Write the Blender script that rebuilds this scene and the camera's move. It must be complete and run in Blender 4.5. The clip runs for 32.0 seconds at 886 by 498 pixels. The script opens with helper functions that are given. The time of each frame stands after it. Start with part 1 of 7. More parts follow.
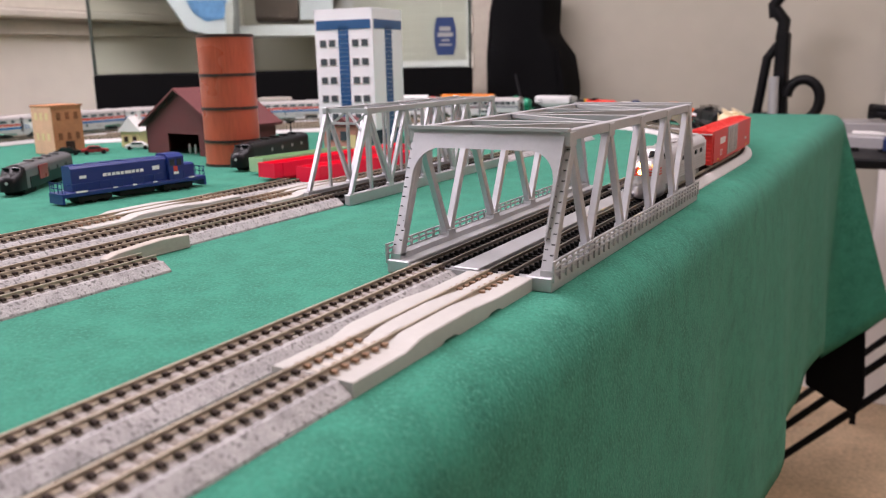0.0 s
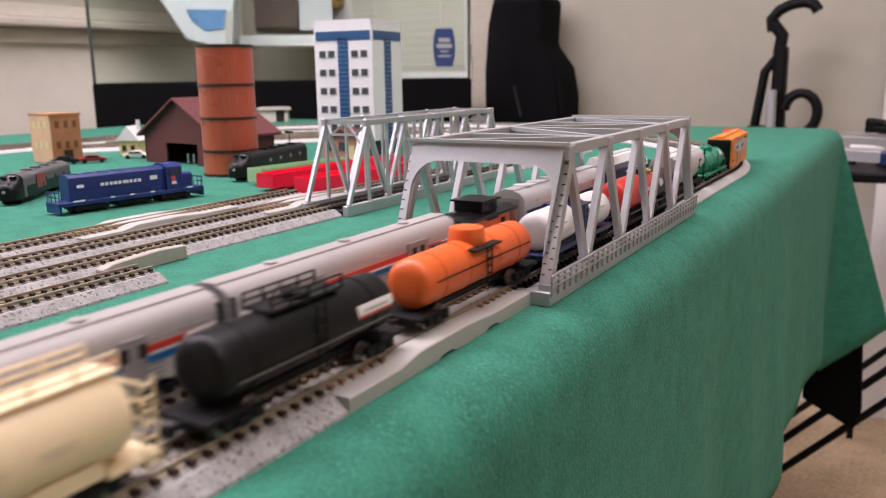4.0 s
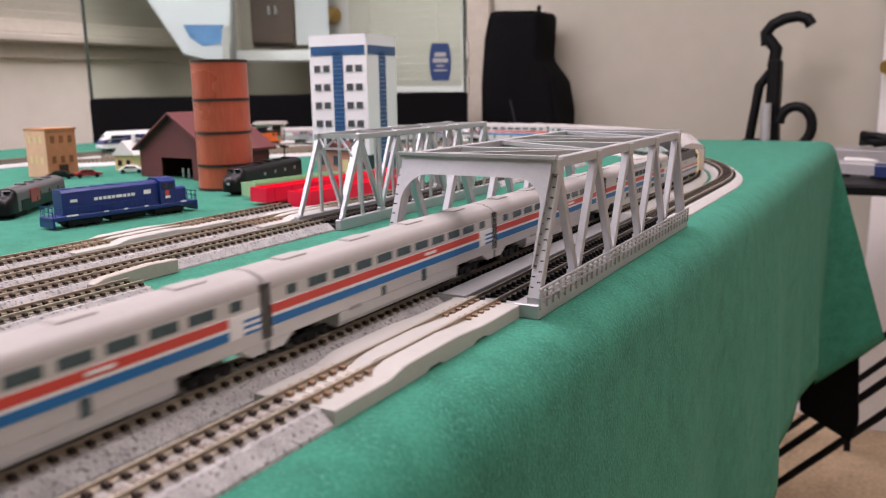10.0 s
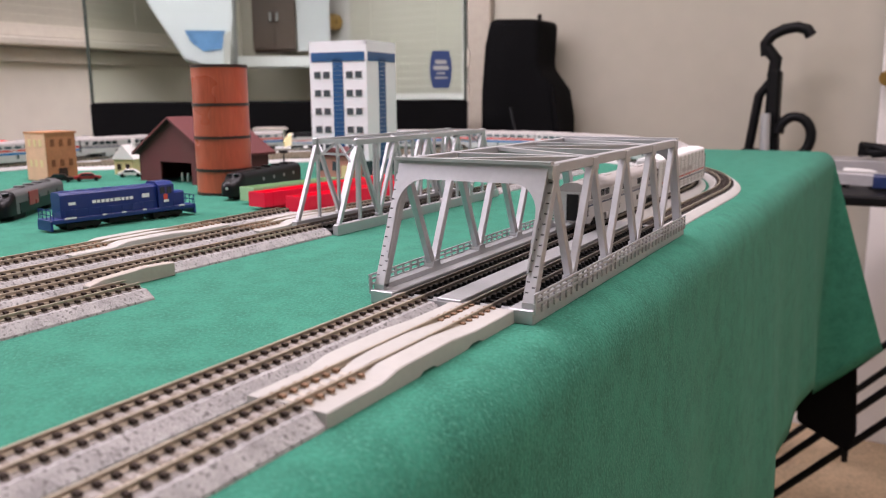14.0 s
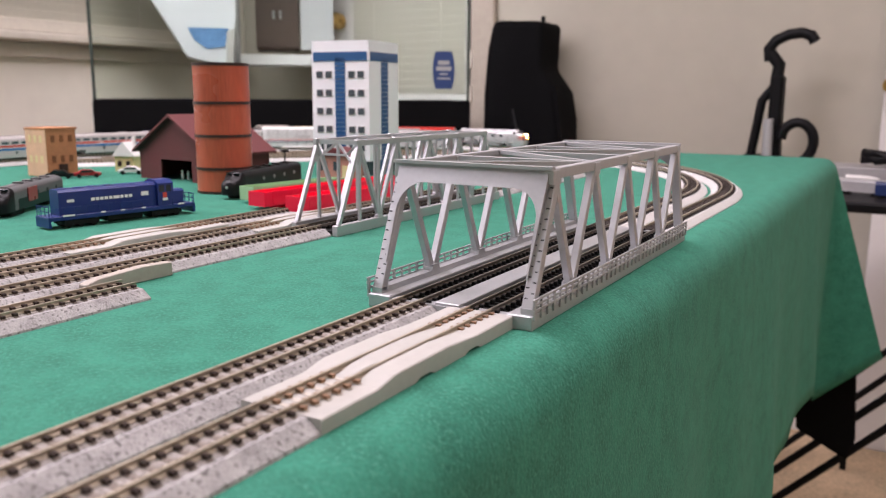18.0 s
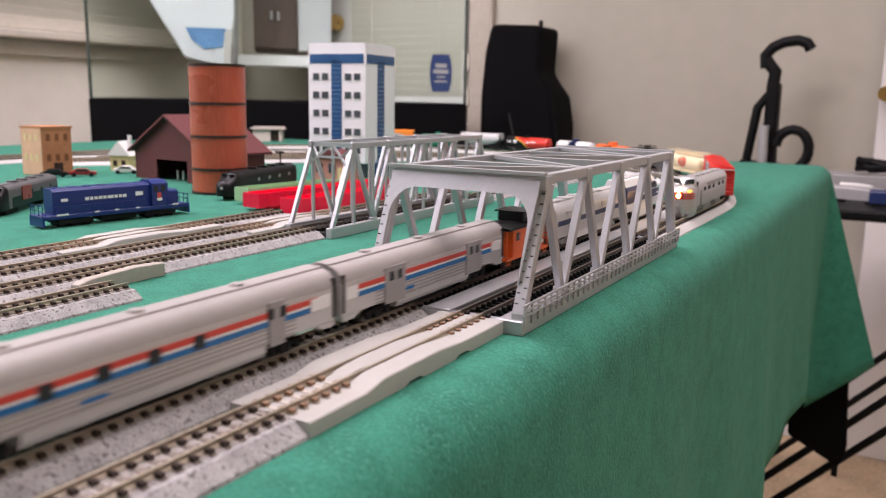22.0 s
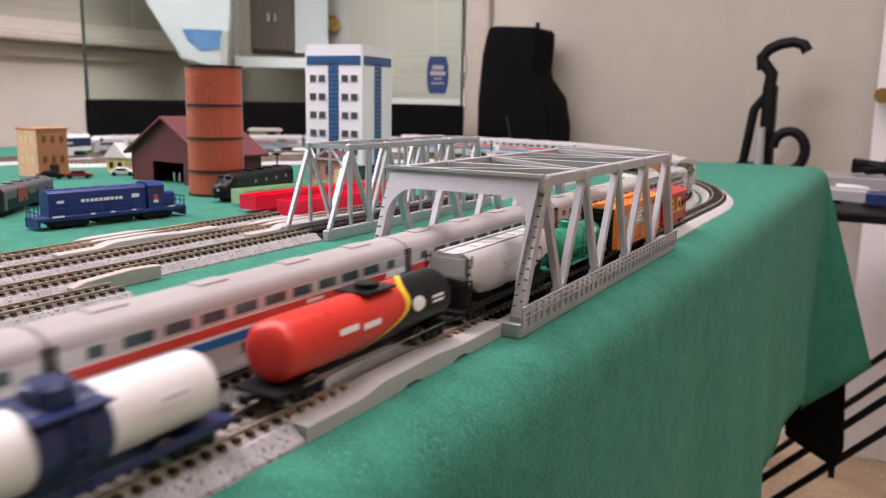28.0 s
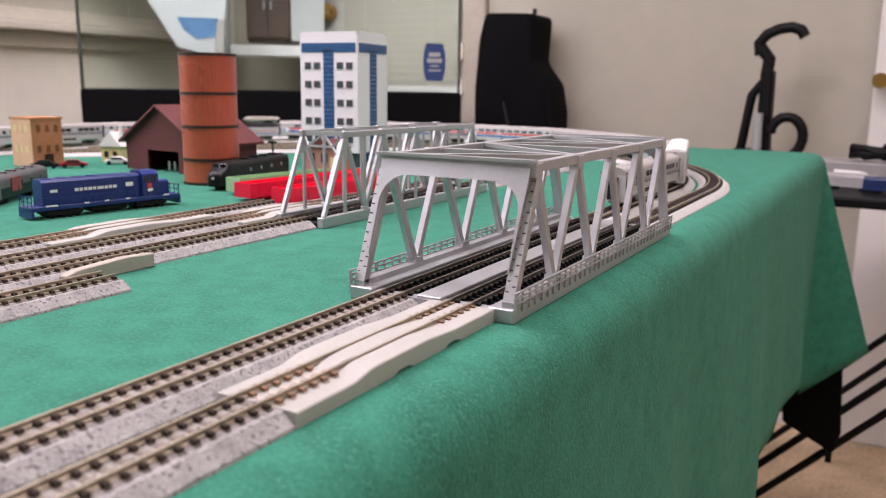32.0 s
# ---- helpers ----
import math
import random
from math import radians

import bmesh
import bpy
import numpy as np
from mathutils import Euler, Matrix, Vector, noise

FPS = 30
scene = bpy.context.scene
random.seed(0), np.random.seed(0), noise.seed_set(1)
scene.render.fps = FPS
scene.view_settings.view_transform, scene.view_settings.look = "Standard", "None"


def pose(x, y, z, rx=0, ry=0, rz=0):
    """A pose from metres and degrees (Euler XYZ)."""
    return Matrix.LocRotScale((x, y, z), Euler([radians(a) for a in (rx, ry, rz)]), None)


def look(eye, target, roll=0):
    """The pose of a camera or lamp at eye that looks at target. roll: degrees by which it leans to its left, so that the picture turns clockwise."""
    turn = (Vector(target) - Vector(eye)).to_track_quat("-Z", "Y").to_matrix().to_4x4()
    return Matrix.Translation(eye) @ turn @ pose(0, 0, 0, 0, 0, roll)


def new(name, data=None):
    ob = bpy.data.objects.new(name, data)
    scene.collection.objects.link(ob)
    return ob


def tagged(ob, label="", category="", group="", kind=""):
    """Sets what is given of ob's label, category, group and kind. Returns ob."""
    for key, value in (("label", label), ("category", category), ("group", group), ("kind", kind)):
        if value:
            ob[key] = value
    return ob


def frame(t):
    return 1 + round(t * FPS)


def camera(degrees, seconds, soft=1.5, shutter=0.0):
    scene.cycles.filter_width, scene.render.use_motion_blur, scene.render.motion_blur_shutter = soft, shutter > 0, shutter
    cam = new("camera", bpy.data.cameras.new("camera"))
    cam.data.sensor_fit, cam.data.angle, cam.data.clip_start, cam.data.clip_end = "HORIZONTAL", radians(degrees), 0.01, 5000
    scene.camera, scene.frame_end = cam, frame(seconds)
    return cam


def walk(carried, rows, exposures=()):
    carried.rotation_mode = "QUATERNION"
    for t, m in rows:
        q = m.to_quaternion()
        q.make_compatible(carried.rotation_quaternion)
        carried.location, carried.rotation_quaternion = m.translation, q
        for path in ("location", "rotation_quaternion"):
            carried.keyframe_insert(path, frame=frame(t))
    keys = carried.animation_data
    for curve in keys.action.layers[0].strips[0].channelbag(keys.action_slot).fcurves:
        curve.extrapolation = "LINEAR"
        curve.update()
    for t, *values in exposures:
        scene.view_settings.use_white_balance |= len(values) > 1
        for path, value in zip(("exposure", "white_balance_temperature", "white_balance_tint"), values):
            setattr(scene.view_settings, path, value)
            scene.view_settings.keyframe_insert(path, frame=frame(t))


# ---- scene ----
cam = camera(57.0, 32.0, soft=1.1, shutter=0.32)
cam.data.dof.use_dof, cam.data.dof.focus_distance, cam.data.dof.aperture_fstop = True, 0.42, 16.0
PATH = [
    (0, (0.163, -0.297, 0.092), (-0.821, 1.387, -0.352), -1.3),
    (0.5, (0.162, -0.297, 0.093), (-0.822, 1.387, -0.348), -1.3),
    (1, (0.162, -0.297, 0.093), (-0.822, 1.388, -0.342), -1.2),
    (1.5, (0.162, -0.296, 0.093), (-0.822, 1.39, -0.342), -1.2),
    (2, (0.163, -0.296, 0.093), (-0.823, 1.389, -0.34), -1.2),
    (2.5, (0.163, -0.296, 0.092), (-0.822, 1.389, -0.341), -1.1),
    (3, (0.162, -0.295, 0.093), (-0.822, 1.392, -0.338), -1.1),
    (3.5, (0.162, -0.296, 0.093), (-0.819, 1.394, -0.332), -0.9),
    (5.5, (0.163, -0.295, 0.093), (-0.817, 1.398, -0.321), -0.9),
    (6, (0.163, -0.295, 0.093), (-0.816, 1.399, -0.32), -0.8),
    (6.5, (0.164, -0.295, 0.093), (-0.813, 1.401, -0.319), -0.8),
    (7, (0.164, -0.295, 0.092), (-0.813, 1.401, -0.317), -0.7),
    (7.5, (0.164, -0.295, 0.092), (-0.814, 1.401, -0.315), -0.7),
    (8, (0.163, -0.295, 0.091), (-0.815, 1.403, -0.313), -0.6),
    (8.5, (0.163, -0.295, 0.093), (-0.815, 1.404, -0.306), -0.7),
    (9, (0.164, -0.294, 0.093), (-0.816, 1.404, -0.3), -0.9),
    (9.5, (0.165, -0.296, 0.093), (-0.815, 1.404, -0.295), -0.9),
    (10, (0.166, -0.295, 0.093), (-0.814, 1.405, -0.294), -1.0),
    (10.5, (0.165, -0.295, 0.093), (-0.817, 1.405, -0.29), -1.1),
    (11, (0.166, -0.295, 0.094), (-0.817, 1.405, -0.287), -1.2),
    (11.5, (0.167, -0.295, 0.093), (-0.816, 1.406, -0.284), -1.1),
    (12, (0.167, -0.295, 0.093), (-0.814, 1.406, -0.284), -1.0),
    (12.5, (0.168, -0.294, 0.093), (-0.814, 1.407, -0.283), -1.0),
    (13, (0.167, -0.294, 0.092), (-0.814, 1.409, -0.281), -0.7),
    (13.5, (0.166, -0.293, 0.093), (-0.814, 1.41, -0.277), -0.6),
    (14, (0.168, -0.295, 0.092), (-0.813, 1.409, -0.277), -0.5),
    (14.5, (0.168, -0.294, 0.092), (-0.81, 1.408, -0.288), -0.5),
    (16.5, (0.166, -0.293, 0.093), (-0.818, 1.407, -0.282), 0.3),
    (17, (0.168, -0.292, 0.093), (-0.819, 1.408, -0.277), 0.2),
    (17.5, (0.168, -0.292, 0.093), (-0.817, 1.409, -0.277), 0.3),
    (18, (0.167, -0.292, 0.093), (-0.815, 1.411, -0.275), 0.3),
    (18.5, (0.167, -0.293, 0.095), (-0.816, 1.41, -0.272), 0.3),
    (19, (0.168, -0.292, 0.095), (-0.813, 1.412, -0.27), 0.5),
    (19.5, (0.169, -0.292, 0.094), (-0.811, 1.413, -0.27), 0.7),
    (20, (0.169, -0.292, 0.094), (-0.808, 1.415, -0.269), 0.8),
    (20.5, (0.17, -0.292, 0.095), (-0.81, 1.414, -0.267), 0.7),
    (21, (0.168, -0.292, 0.095), (-0.809, 1.415, -0.267), 0.9),
    (21.5, (0.17, -0.292, 0.095), (-0.806, 1.416, -0.268), 0.8),
    (22, (0.169, -0.292, 0.094), (-0.805, 1.417, -0.268), 1.0),
    (22.5, (0.169, -0.294, 0.094), (-0.803, 1.416, -0.268), 1.1),
    (23, (0.167, -0.294, 0.094), (-0.804, 1.417, -0.268), 1.2),
    (23.5, (0.167, -0.293, 0.094), (-0.802, 1.418, -0.268), 1.2),
    (24, (0.167, -0.292, 0.094), (-0.8, 1.42, -0.27), 1.2),
    (24.5, (0.168, -0.291, 0.094), (-0.801, 1.42, -0.27), 1.2),
    (25, (0.167, -0.291, 0.094), (-0.802, 1.421, -0.268), 1.1),
    (25.5, (0.167, -0.292, 0.094), (-0.799, 1.422, -0.265), 1.1),
    (27.5, (0.167, -0.292, 0.093), (-0.797, 1.423, -0.265), 1.2),
    (28, (0.168, -0.291, 0.094), (-0.8, 1.423, -0.264), 1.0),
    (28.5, (0.168, -0.291, 0.094), (-0.802, 1.421, -0.265), 0.9),
    (29, (0.168, -0.291, 0.093), (-0.801, 1.421, -0.27), 0.9),
    (29.5, (0.169, -0.289, 0.092), (-0.799, 1.421, -0.278), 0.9),
    (30, (0.169, -0.289, 0.092), (-0.802, 1.419, -0.28), 0.9),
    (30.5, (0.168, -0.289, 0.092), (-0.803, 1.418, -0.284), 0.8),
    (31, (0.169, -0.289, 0.092), (-0.802, 1.418, -0.287), 0.9),
    (31.5, (0.17, -0.288, 0.092), (-0.797, 1.421, -0.29), 1.0),
    (32, (0.17, -0.289, 0.093), (-0.792, 1.421, -0.293), 0.7),
]
walk(cam, [(t, look(e, g, r)) for t, e, g, r in PATH], exposures=[(0, 0.0, 6350, 31), (32, 0.0, 6350, 31)])

# ---- light ----
world = bpy.data.worlds.new("world")
scene.world = world
world.use_nodes = True
_bg = world.node_tree.nodes["Background"]
_sky = world.node_tree.nodes.new("ShaderNodeTexSky")
_sky.sky_type, _sky.sun_disc, _sky.sun_elevation, _sky.sun_rotation = "NISHITA", False, radians(40), radians(200)
world.node_tree.links.new(_sky.outputs[0], _bg.inputs[0])
_bg.inputs[1].default_value = 0.1


def area_lamp(name, m, sx, sy, power, color):
    data = bpy.data.lights.new(name, "AREA")
    data.shape, data.size, data.size_y, data.energy, data.color = "RECTANGLE", sx, sy, power, color
    ob = new(name, data)
    ob.matrix_world = m
    return ob


area_lamp("ceiling_light", pose(-0.10, 0.35, 1.60), 1.0, 1.0, 23, (1.0, 0.95, 0.91))
# added fill over the town and tower; no known fixture hangs here
area_lamp("west_fill_light", pose(-0.95, -0.05, 1.60), 0.8, 0.8, 28, (1.0, 0.96, 0.92))
# warm fill added from the east for train sides and cloth; no known fixture
area_lamp("east_fill_light", pose(1.15, -0.05, 1.60), 0.8, 0.8, 13, (1.0, 0.93, 0.80))
area_lamp("window_light", look((-1.70, -0.45, 1.12), (-0.3, 0.6, 0)), 1.5, 0.8, 26, (1.0, 0.98, 0.99))


# ---- materials ----
def material(name, color, rough=0.5, metal=0.0, scale=60.0, vary=0.12, bump=0.0, bump_scale=None, spec=0.5, emit=None, speck=None, dirt=0.0, dirt_color=(0.2, 0.17, 0.14), stretch=None, swing=0.4):
    """A surface with grain at two scales, in object space."""
    mat = bpy.data.materials.new(name)
    mat.use_nodes = True
    n, l = mat.node_tree.nodes, mat.node_tree.links
    b = n["Principled BSDF"]
    b.inputs["Roughness"].default_value, b.inputs["Metallic"].default_value = rough, metal
    b.inputs["Specular IOR Level"].default_value = spec
    co = n.new("ShaderNodeTexCoord")
    fine, broad = n.new("ShaderNodeTexNoise"), n.new("ShaderNodeTexNoise")
    fine.inputs["Scale"].default_value, fine.inputs["Detail"].default_value = scale * 12, 4
    broad.inputs["Scale"].default_value, broad.inputs["Detail"].default_value = scale, 3
    for q in (fine, broad):
        l.new(co.outputs["Object"], q.inputs["Vector"])
    if stretch:
        mp = n.new("ShaderNodeMapping")
        mp.inputs["Scale"].default_value = stretch
        mp.inputs["Rotation"].default_value = (0.1, 0.1, 0.5)
        l.new(co.outputs["Object"], mp.inputs["Vector"])
        l.new(mp.outputs[0], fine.inputs["Vector"])
    add = n.new("ShaderNodeMath")
    add.operation = "ADD"
    l.new(fine.outputs["Fac"], add.inputs[0])
    l.new(broad.outputs["Fac"], add.inputs[1])
    ramp = n.new("ShaderNodeMapRange")
    ramp.inputs["From Min"].default_value, ramp.inputs["From Max"].default_value = 1 - swing, 1 + swing
    ramp.inputs["To Min"].default_value, ramp.inputs["To Max"].default_value = 1 - vary, 1 + vary
    l.new(add.outputs[0], ramp.inputs["Value"])
    mul = n.new("ShaderNodeVectorMath")
    mul.operation = "SCALE"
    mul.inputs[0].default_value = color
    l.new(ramp.outputs[0], mul.inputs["Scale"])
    out = mul.outputs[0]
    if speck:
        sp, size, amount = speck
        v = n.new("ShaderNodeTexNoise")
        v.inputs["Scale"].default_value, v.inputs["Detail"].default_value = size, 1
        l.new(co.outputs["Object"], v.inputs["Vector"])
        r = n.new("ShaderNodeMapRange")
        r.inputs["From Min"].default_value, r.inputs["From Max"].default_value = amount, amount + 0.05
        l.new(v.outputs["Fac"], r.inputs["Value"])
        mx = n.new("ShaderNodeMix")
        mx.data_type = "RGBA"
        l.new(r.outputs[0], mx.inputs["Factor"])
        l.new(out, mx.inputs["A"])
        mx.inputs["B"].default_value = (*sp, 1)
        out = mx.outputs["Result"]
    if dirt:
        v = n.new("ShaderNodeTexNoise")
        v.inputs["Scale"].default_value, v.inputs["Detail"].default_value, v.inputs["Roughness"].default_value = scale * 1.7, 6, 0.7
        l.new(co.outputs["Object"], v.inputs["Vector"])
        r = n.new("ShaderNodeMapRange")
        r.inputs["From Min"].default_value, r.inputs["From Max"].default_value, r.inputs["To Max"].default_value = 0.48, 0.75, dirt
        l.new(v.outputs["Fac"], r.inputs["Value"])
        mx = n.new("ShaderNodeMix")
        mx.data_type = "RGBA"
        l.new(r.outputs[0], mx.inputs["Factor"])
        l.new(out, mx.inputs["A"])
        mx.inputs["B"].default_value = (*dirt_color, 1)
        out = mx.outputs["Result"]
    l.new(out, b.inputs["Base Color"])
    rr = n.new("ShaderNodeMapRange")
    rr.inputs["To Min"].default_value, rr.inputs["To Max"].default_value = max(rough - 0.1, 0.02), min(rough + 0.1, 1)
    l.new(broad.outputs["Fac"], rr.inputs["Value"])
    l.new(rr.outputs[0], b.inputs["Roughness"])
    if bump:
        bn, bp = n.new("ShaderNodeTexNoise"), n.new("ShaderNodeBump")
        bn.inputs["Scale"].default_value, bn.inputs["Detail"].default_value = bump_scale or scale * 14, 3
        l.new(co.outputs["Object"], bn.inputs["Vector"])
        l.new(bn.outputs["Fac"], bp.inputs["Height"])
        bp.inputs["Strength"].default_value, bp.inputs["Distance"].default_value = bump, 0.0006
        l.new(bp.outputs[0], b.inputs["Normal"])
    if emit:
        b.inputs["Emission Color"].default_value, b.inputs["Emission Strength"].default_value = (*emit[:3], 1), emit[3]
    return mat


FELT = material("green_felt", (0.029, 0.182, 0.123), 0.95, scale=60, vary=0.26, bump=0.75, bump_scale=620, spec=0.1, stretch=(1.3, 0.8, 0.5), swing=0.30, speck=((0.048, 0.225, 0.157), 640, 0.595))
FELT.node_tree.nodes["Principled BSDF"].inputs["Sheen Weight"].default_value = 0.10
FELT.node_tree.nodes["Principled BSDF"].inputs["Sheen Tint"].default_value = (0.55, 0.95, 0.80, 1)
GREY_PLASTIC = material("grey_bridge_plastic", (0.485, 0.495, 0.51), 0.47, metal=0.70, scale=40, vary=0.06)
DARK_PLASTIC = material("dark_grey_plastic", (0.03, 0.03, 0.032), 0.6, scale=40, vary=0.1, spec=0.25)
BALLAST = material("speckled_grey_ballast", (0.36, 0.352, 0.348), 0.9, scale=130, vary=0.36, bump=0.9, bump_scale=1100, speck=((0.17, 0.165, 0.16), 640, 0.60), spec=0.2, swing=0.34)
BALLAST_LIGHT = material("pale_concrete_roadbed", (0.50, 0.49, 0.475), 0.8, scale=60, vary=0.08, bump=0.3)
TIE = material("grey_brown_tie", (0.200, 0.168, 0.142), 0.75, scale=150, vary=0.3)
TIE_BED = material("brown_grey_ballast", (0.36, 0.335, 0.31), 0.9, scale=90, vary=0.25, bump=0.8, bump_scale=1500, speck=((0.12, 0.105, 0.095), 1050, 0.60), spec=0.2)
TIE_DARK = material("dark_brown_tie", (0.045, 0.034, 0.028), 0.75, scale=150, vary=0.3)
TIE_TAN = material("tan_tie", (0.50, 0.46, 0.40), 0.7, scale=150, vary=0.2)
# brown chairs, darkened to take in the shadow beside the rails
CHAIR = material("shadowed_brown_rail_chair", (0.035, 0.024, 0.019), 0.7, scale=150, vary=0.3, spec=0.2)
CHAIR_TAN = material("tan_rail_chair", (0.26, 0.16, 0.10), 0.7, scale=150, vary=0.3, spec=0.2)
TIE_BLACK = material("black_tie", (0.008, 0.008, 0.008), 0.7, scale=150, vary=0.3, spec=0.2)
RAIL = material("nickel_rail", (0.44, 0.38, 0.295), 0.42, metal=0.6, scale=60, vary=0.15)
# nickel rail again, with the shade inside the bridges put into its colour
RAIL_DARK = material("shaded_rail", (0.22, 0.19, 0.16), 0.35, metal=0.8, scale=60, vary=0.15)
CREAM_PLASTIC = material("cream_ramp_plastic", (0.42, 0.412, 0.385), 0.5, scale=30, vary=0.06, dirt=0.22, dirt_color=(0.42, 0.38, 0.33))
# cream of the west wall, lightened for the light that falls in its corner
WALL_LIT = material("lit_cream_wall_paint", (0.82, 0.78, 0.68), 0.85, scale=1.5, vary=0.05, bump=0.15, bump_scale=120)
WALL = material("beige_wall_paint", (0.42, 0.395, 0.325), 0.85, scale=1.5, vary=0.05, bump=0.15, bump_scale=120)
CEILING = material("white_ceiling_paint", (0.75, 0.73, 0.70), 0.9, scale=2, vary=0.03)
CARPET = material("tan_carpet", (0.62, 0.46, 0.30), 0.97, scale=9, vary=0.35, bump=1.0, bump_scale=300)
BLACK = material("black_plastic", (0.005, 0.005, 0.0055), 0.5, scale=30, vary=0.2, spec=0.15)
BLACK_CLOTH = material("black_nylon_cloth", (0.004, 0.004, 0.0045), 0.85, scale=25, vary=0.3, bump=0.6, bump_scale=200, spec=0.08)
WHITE_PAINT = material("white_paint", (0.80, 0.80, 0.80), 0.45, scale=20, vary=0.03)


# ---- helpers for shapes ----
def box(bm, c, s, m=None):
    """A box of size s round c, turned by m."""
    g = bmesh.ops.create_cube(bm, size=1.0)
    t = Matrix.Translation(c) @ Matrix.Diagonal((*s, 1))
    bmesh.ops.transform(bm, matrix=(m @ t if m else t), verts=g["verts"])
    return g["verts"]


def bar(bm, a, b, w, h, up=(0, 0, 1)):
    """A bar with a w by h section from a to b."""
    a, b = Vector(a), Vector(b)
    d = b - a
    z = d.normalized()
    x = Vector(up).cross(z)
    x = x.normalized() if x.length > 1e-6 else Vector((1, 0, 0))
    y = z.cross(x)
    m = Matrix((x, y, z)).transposed().to_4x4()
    m.translation = (a + b) / 2
    g = bmesh.ops.create_cube(bm, size=1.0)
    bmesh.ops.transform(bm, matrix=m @ Matrix.Diagonal((w, h, d.length, 1)), verts=g["verts"])
    return g["verts"]


def rod(bm, a, b, r, seg=12, r2=None):
    a, b = Vector(a), Vector(b)
    d = b - a
    m = Matrix.Translation((a + b) / 2) @ d.to_track_quat("Z", "Y").to_matrix().to_4x4()
    g = bmesh.ops.create_cone(bm, cap_ends=True, segments=seg, radius1=r, radius2=r if r2 is None else r2, depth=d.length, matrix=m)
    return g["verts"]


def prism(bm, outline, y0, y1, axis="y"):
    """The outline (pairs) drawn out from y0 to y1 along an axis."""
    def at(p, q):
        return {"y": (p[0], q, p[1]), "x": (q, p[0], p[1]), "z": (p[0], p[1], q)}[axis]
    lo = [bm.verts.new(at(p, y0)) for p in outline]
    hi = [bm.verts.new(at(p, y1)) for p in outline]
    k = len(outline)
    bm.faces.new(lo)
    bm.faces.new(hi[::-1])
    for i in range(k):
        bm.faces.new((lo[i], hi[i], hi[(i + 1) % k], lo[(i + 1) % k]))
    bmesh.ops.recalc_face_normals(bm, faces=bm.faces)
    return lo + hi


def soften(bm, w, seg=1, angle=30):
    edges = [e for e in bm.edges if len(e.link_faces) == 2 and e.calc_face_angle(0) > radians(angle)]
    bmesh.ops.bevel(bm, geom=edges, offset=w, segments=seg, profile=0.6, affect="EDGES", clamp_overlap=True)


def smooth(bm, angle=40):
    for f in bm.faces:
        f.smooth = True
    for e in bm.edges:
        e.smooth = not (len(e.link_faces) == 2 and e.calc_face_angle(0) > radians(angle))


def mesh_of(bm, name, mat):
    me = bpy.data.meshes.new(name)
    bm.to_mesh(me)
    bm.free()
    me.materials.append(mat)
    return me


def part(name, bm, mat, parent, label=""):
    ob = new(name, bm if isinstance(bm, bpy.types.Mesh) else mesh_of(bm, name, mat))
    ob.parent = parent
    if label:
        tagged(ob, label)
    return ob


def thing(name, m, label, category, group="", kind=""):
    ob = new(name)
    ob.empty_display_size = 0.02
    ob.matrix_world = m
    return tagged(ob, label, category, group, kind)


def solid(name, bm, mat, label, category="", kind="", group=""):
    return tagged(new(name, mesh_of(bm, name, mat)), label, category, group, kind)


# ---- the track plan ----
LANE = 0.0165
RISE = 0.007
FAR = 0.458


def loop_line(x, turn, near):
    """The middle line of a loop from (x, 0) northwards, as x, y, heading; turn holds (length, radius or 0) round the far end, near is where its southern turn begins."""
    pts, y, h, x_start = [], 0.0, 0.0, x
    def run(length, bend=0.0, step=0.006):
        nonlocal x, y, h
        k = max(1, int(length / step))
        for _ in range(k):
            pts.append((x, y, h))
            h += bend * length / k / 2
            x, y = x - math.sin(h) * length / k, y + math.cos(h) * length / k
            h += bend * length / k / 2
    run(FAR)
    for size, r in turn:
        run(r * radians(size) if r else size, 1 / r if r else 0.0)
    run(y - near)
    width, r = x_start - x, 0.25
    run(r * math.pi / 2, 1 / r)
    run(width - 2 * r)
    run(r * math.pi / 2, 1 / r)
    run(-y)
    return pts


class Lane:
    def __init__(self, x, turn, near):
        self.p = np.array(loop_line(x, turn, near))
        d = np.hypot(*np.diff(np.vstack([self.p, self.p[:1]])[:, :2], axis=0).T)
        self.s = np.concatenate([[0], np.cumsum(d)])
        self.length = self.s[-1]
        self.q = np.vstack([self.p, [self.p[0][0], self.p[0][1], self.p[0][2] + 2 * math.pi]])

    def at(self, s):
        k = math.floor(s / self.length)
        s = s - k * self.length
        x, y, h = [float(np.interp(s, self.s, self.q[:, i])) for i in range(3)]
        return x, y, h + k * 2 * math.pi


# degrees and radius of each bend, or metres and 0 of a straight
OUTER = Lane(LANE, [(45, 0.4575), (0.140, 0), (45, 0.430), (90, 0.400)], -0.483)
INNER = Lane(-LANE, [(90, 0.4245), (90, 0.434)], -0.430)

# ---- the room ----
RX0, RX1, RY0, RY1, RZ0, RZ1 = -1.90, 1.7, -2.6, 1.9, -0.75, 1.65


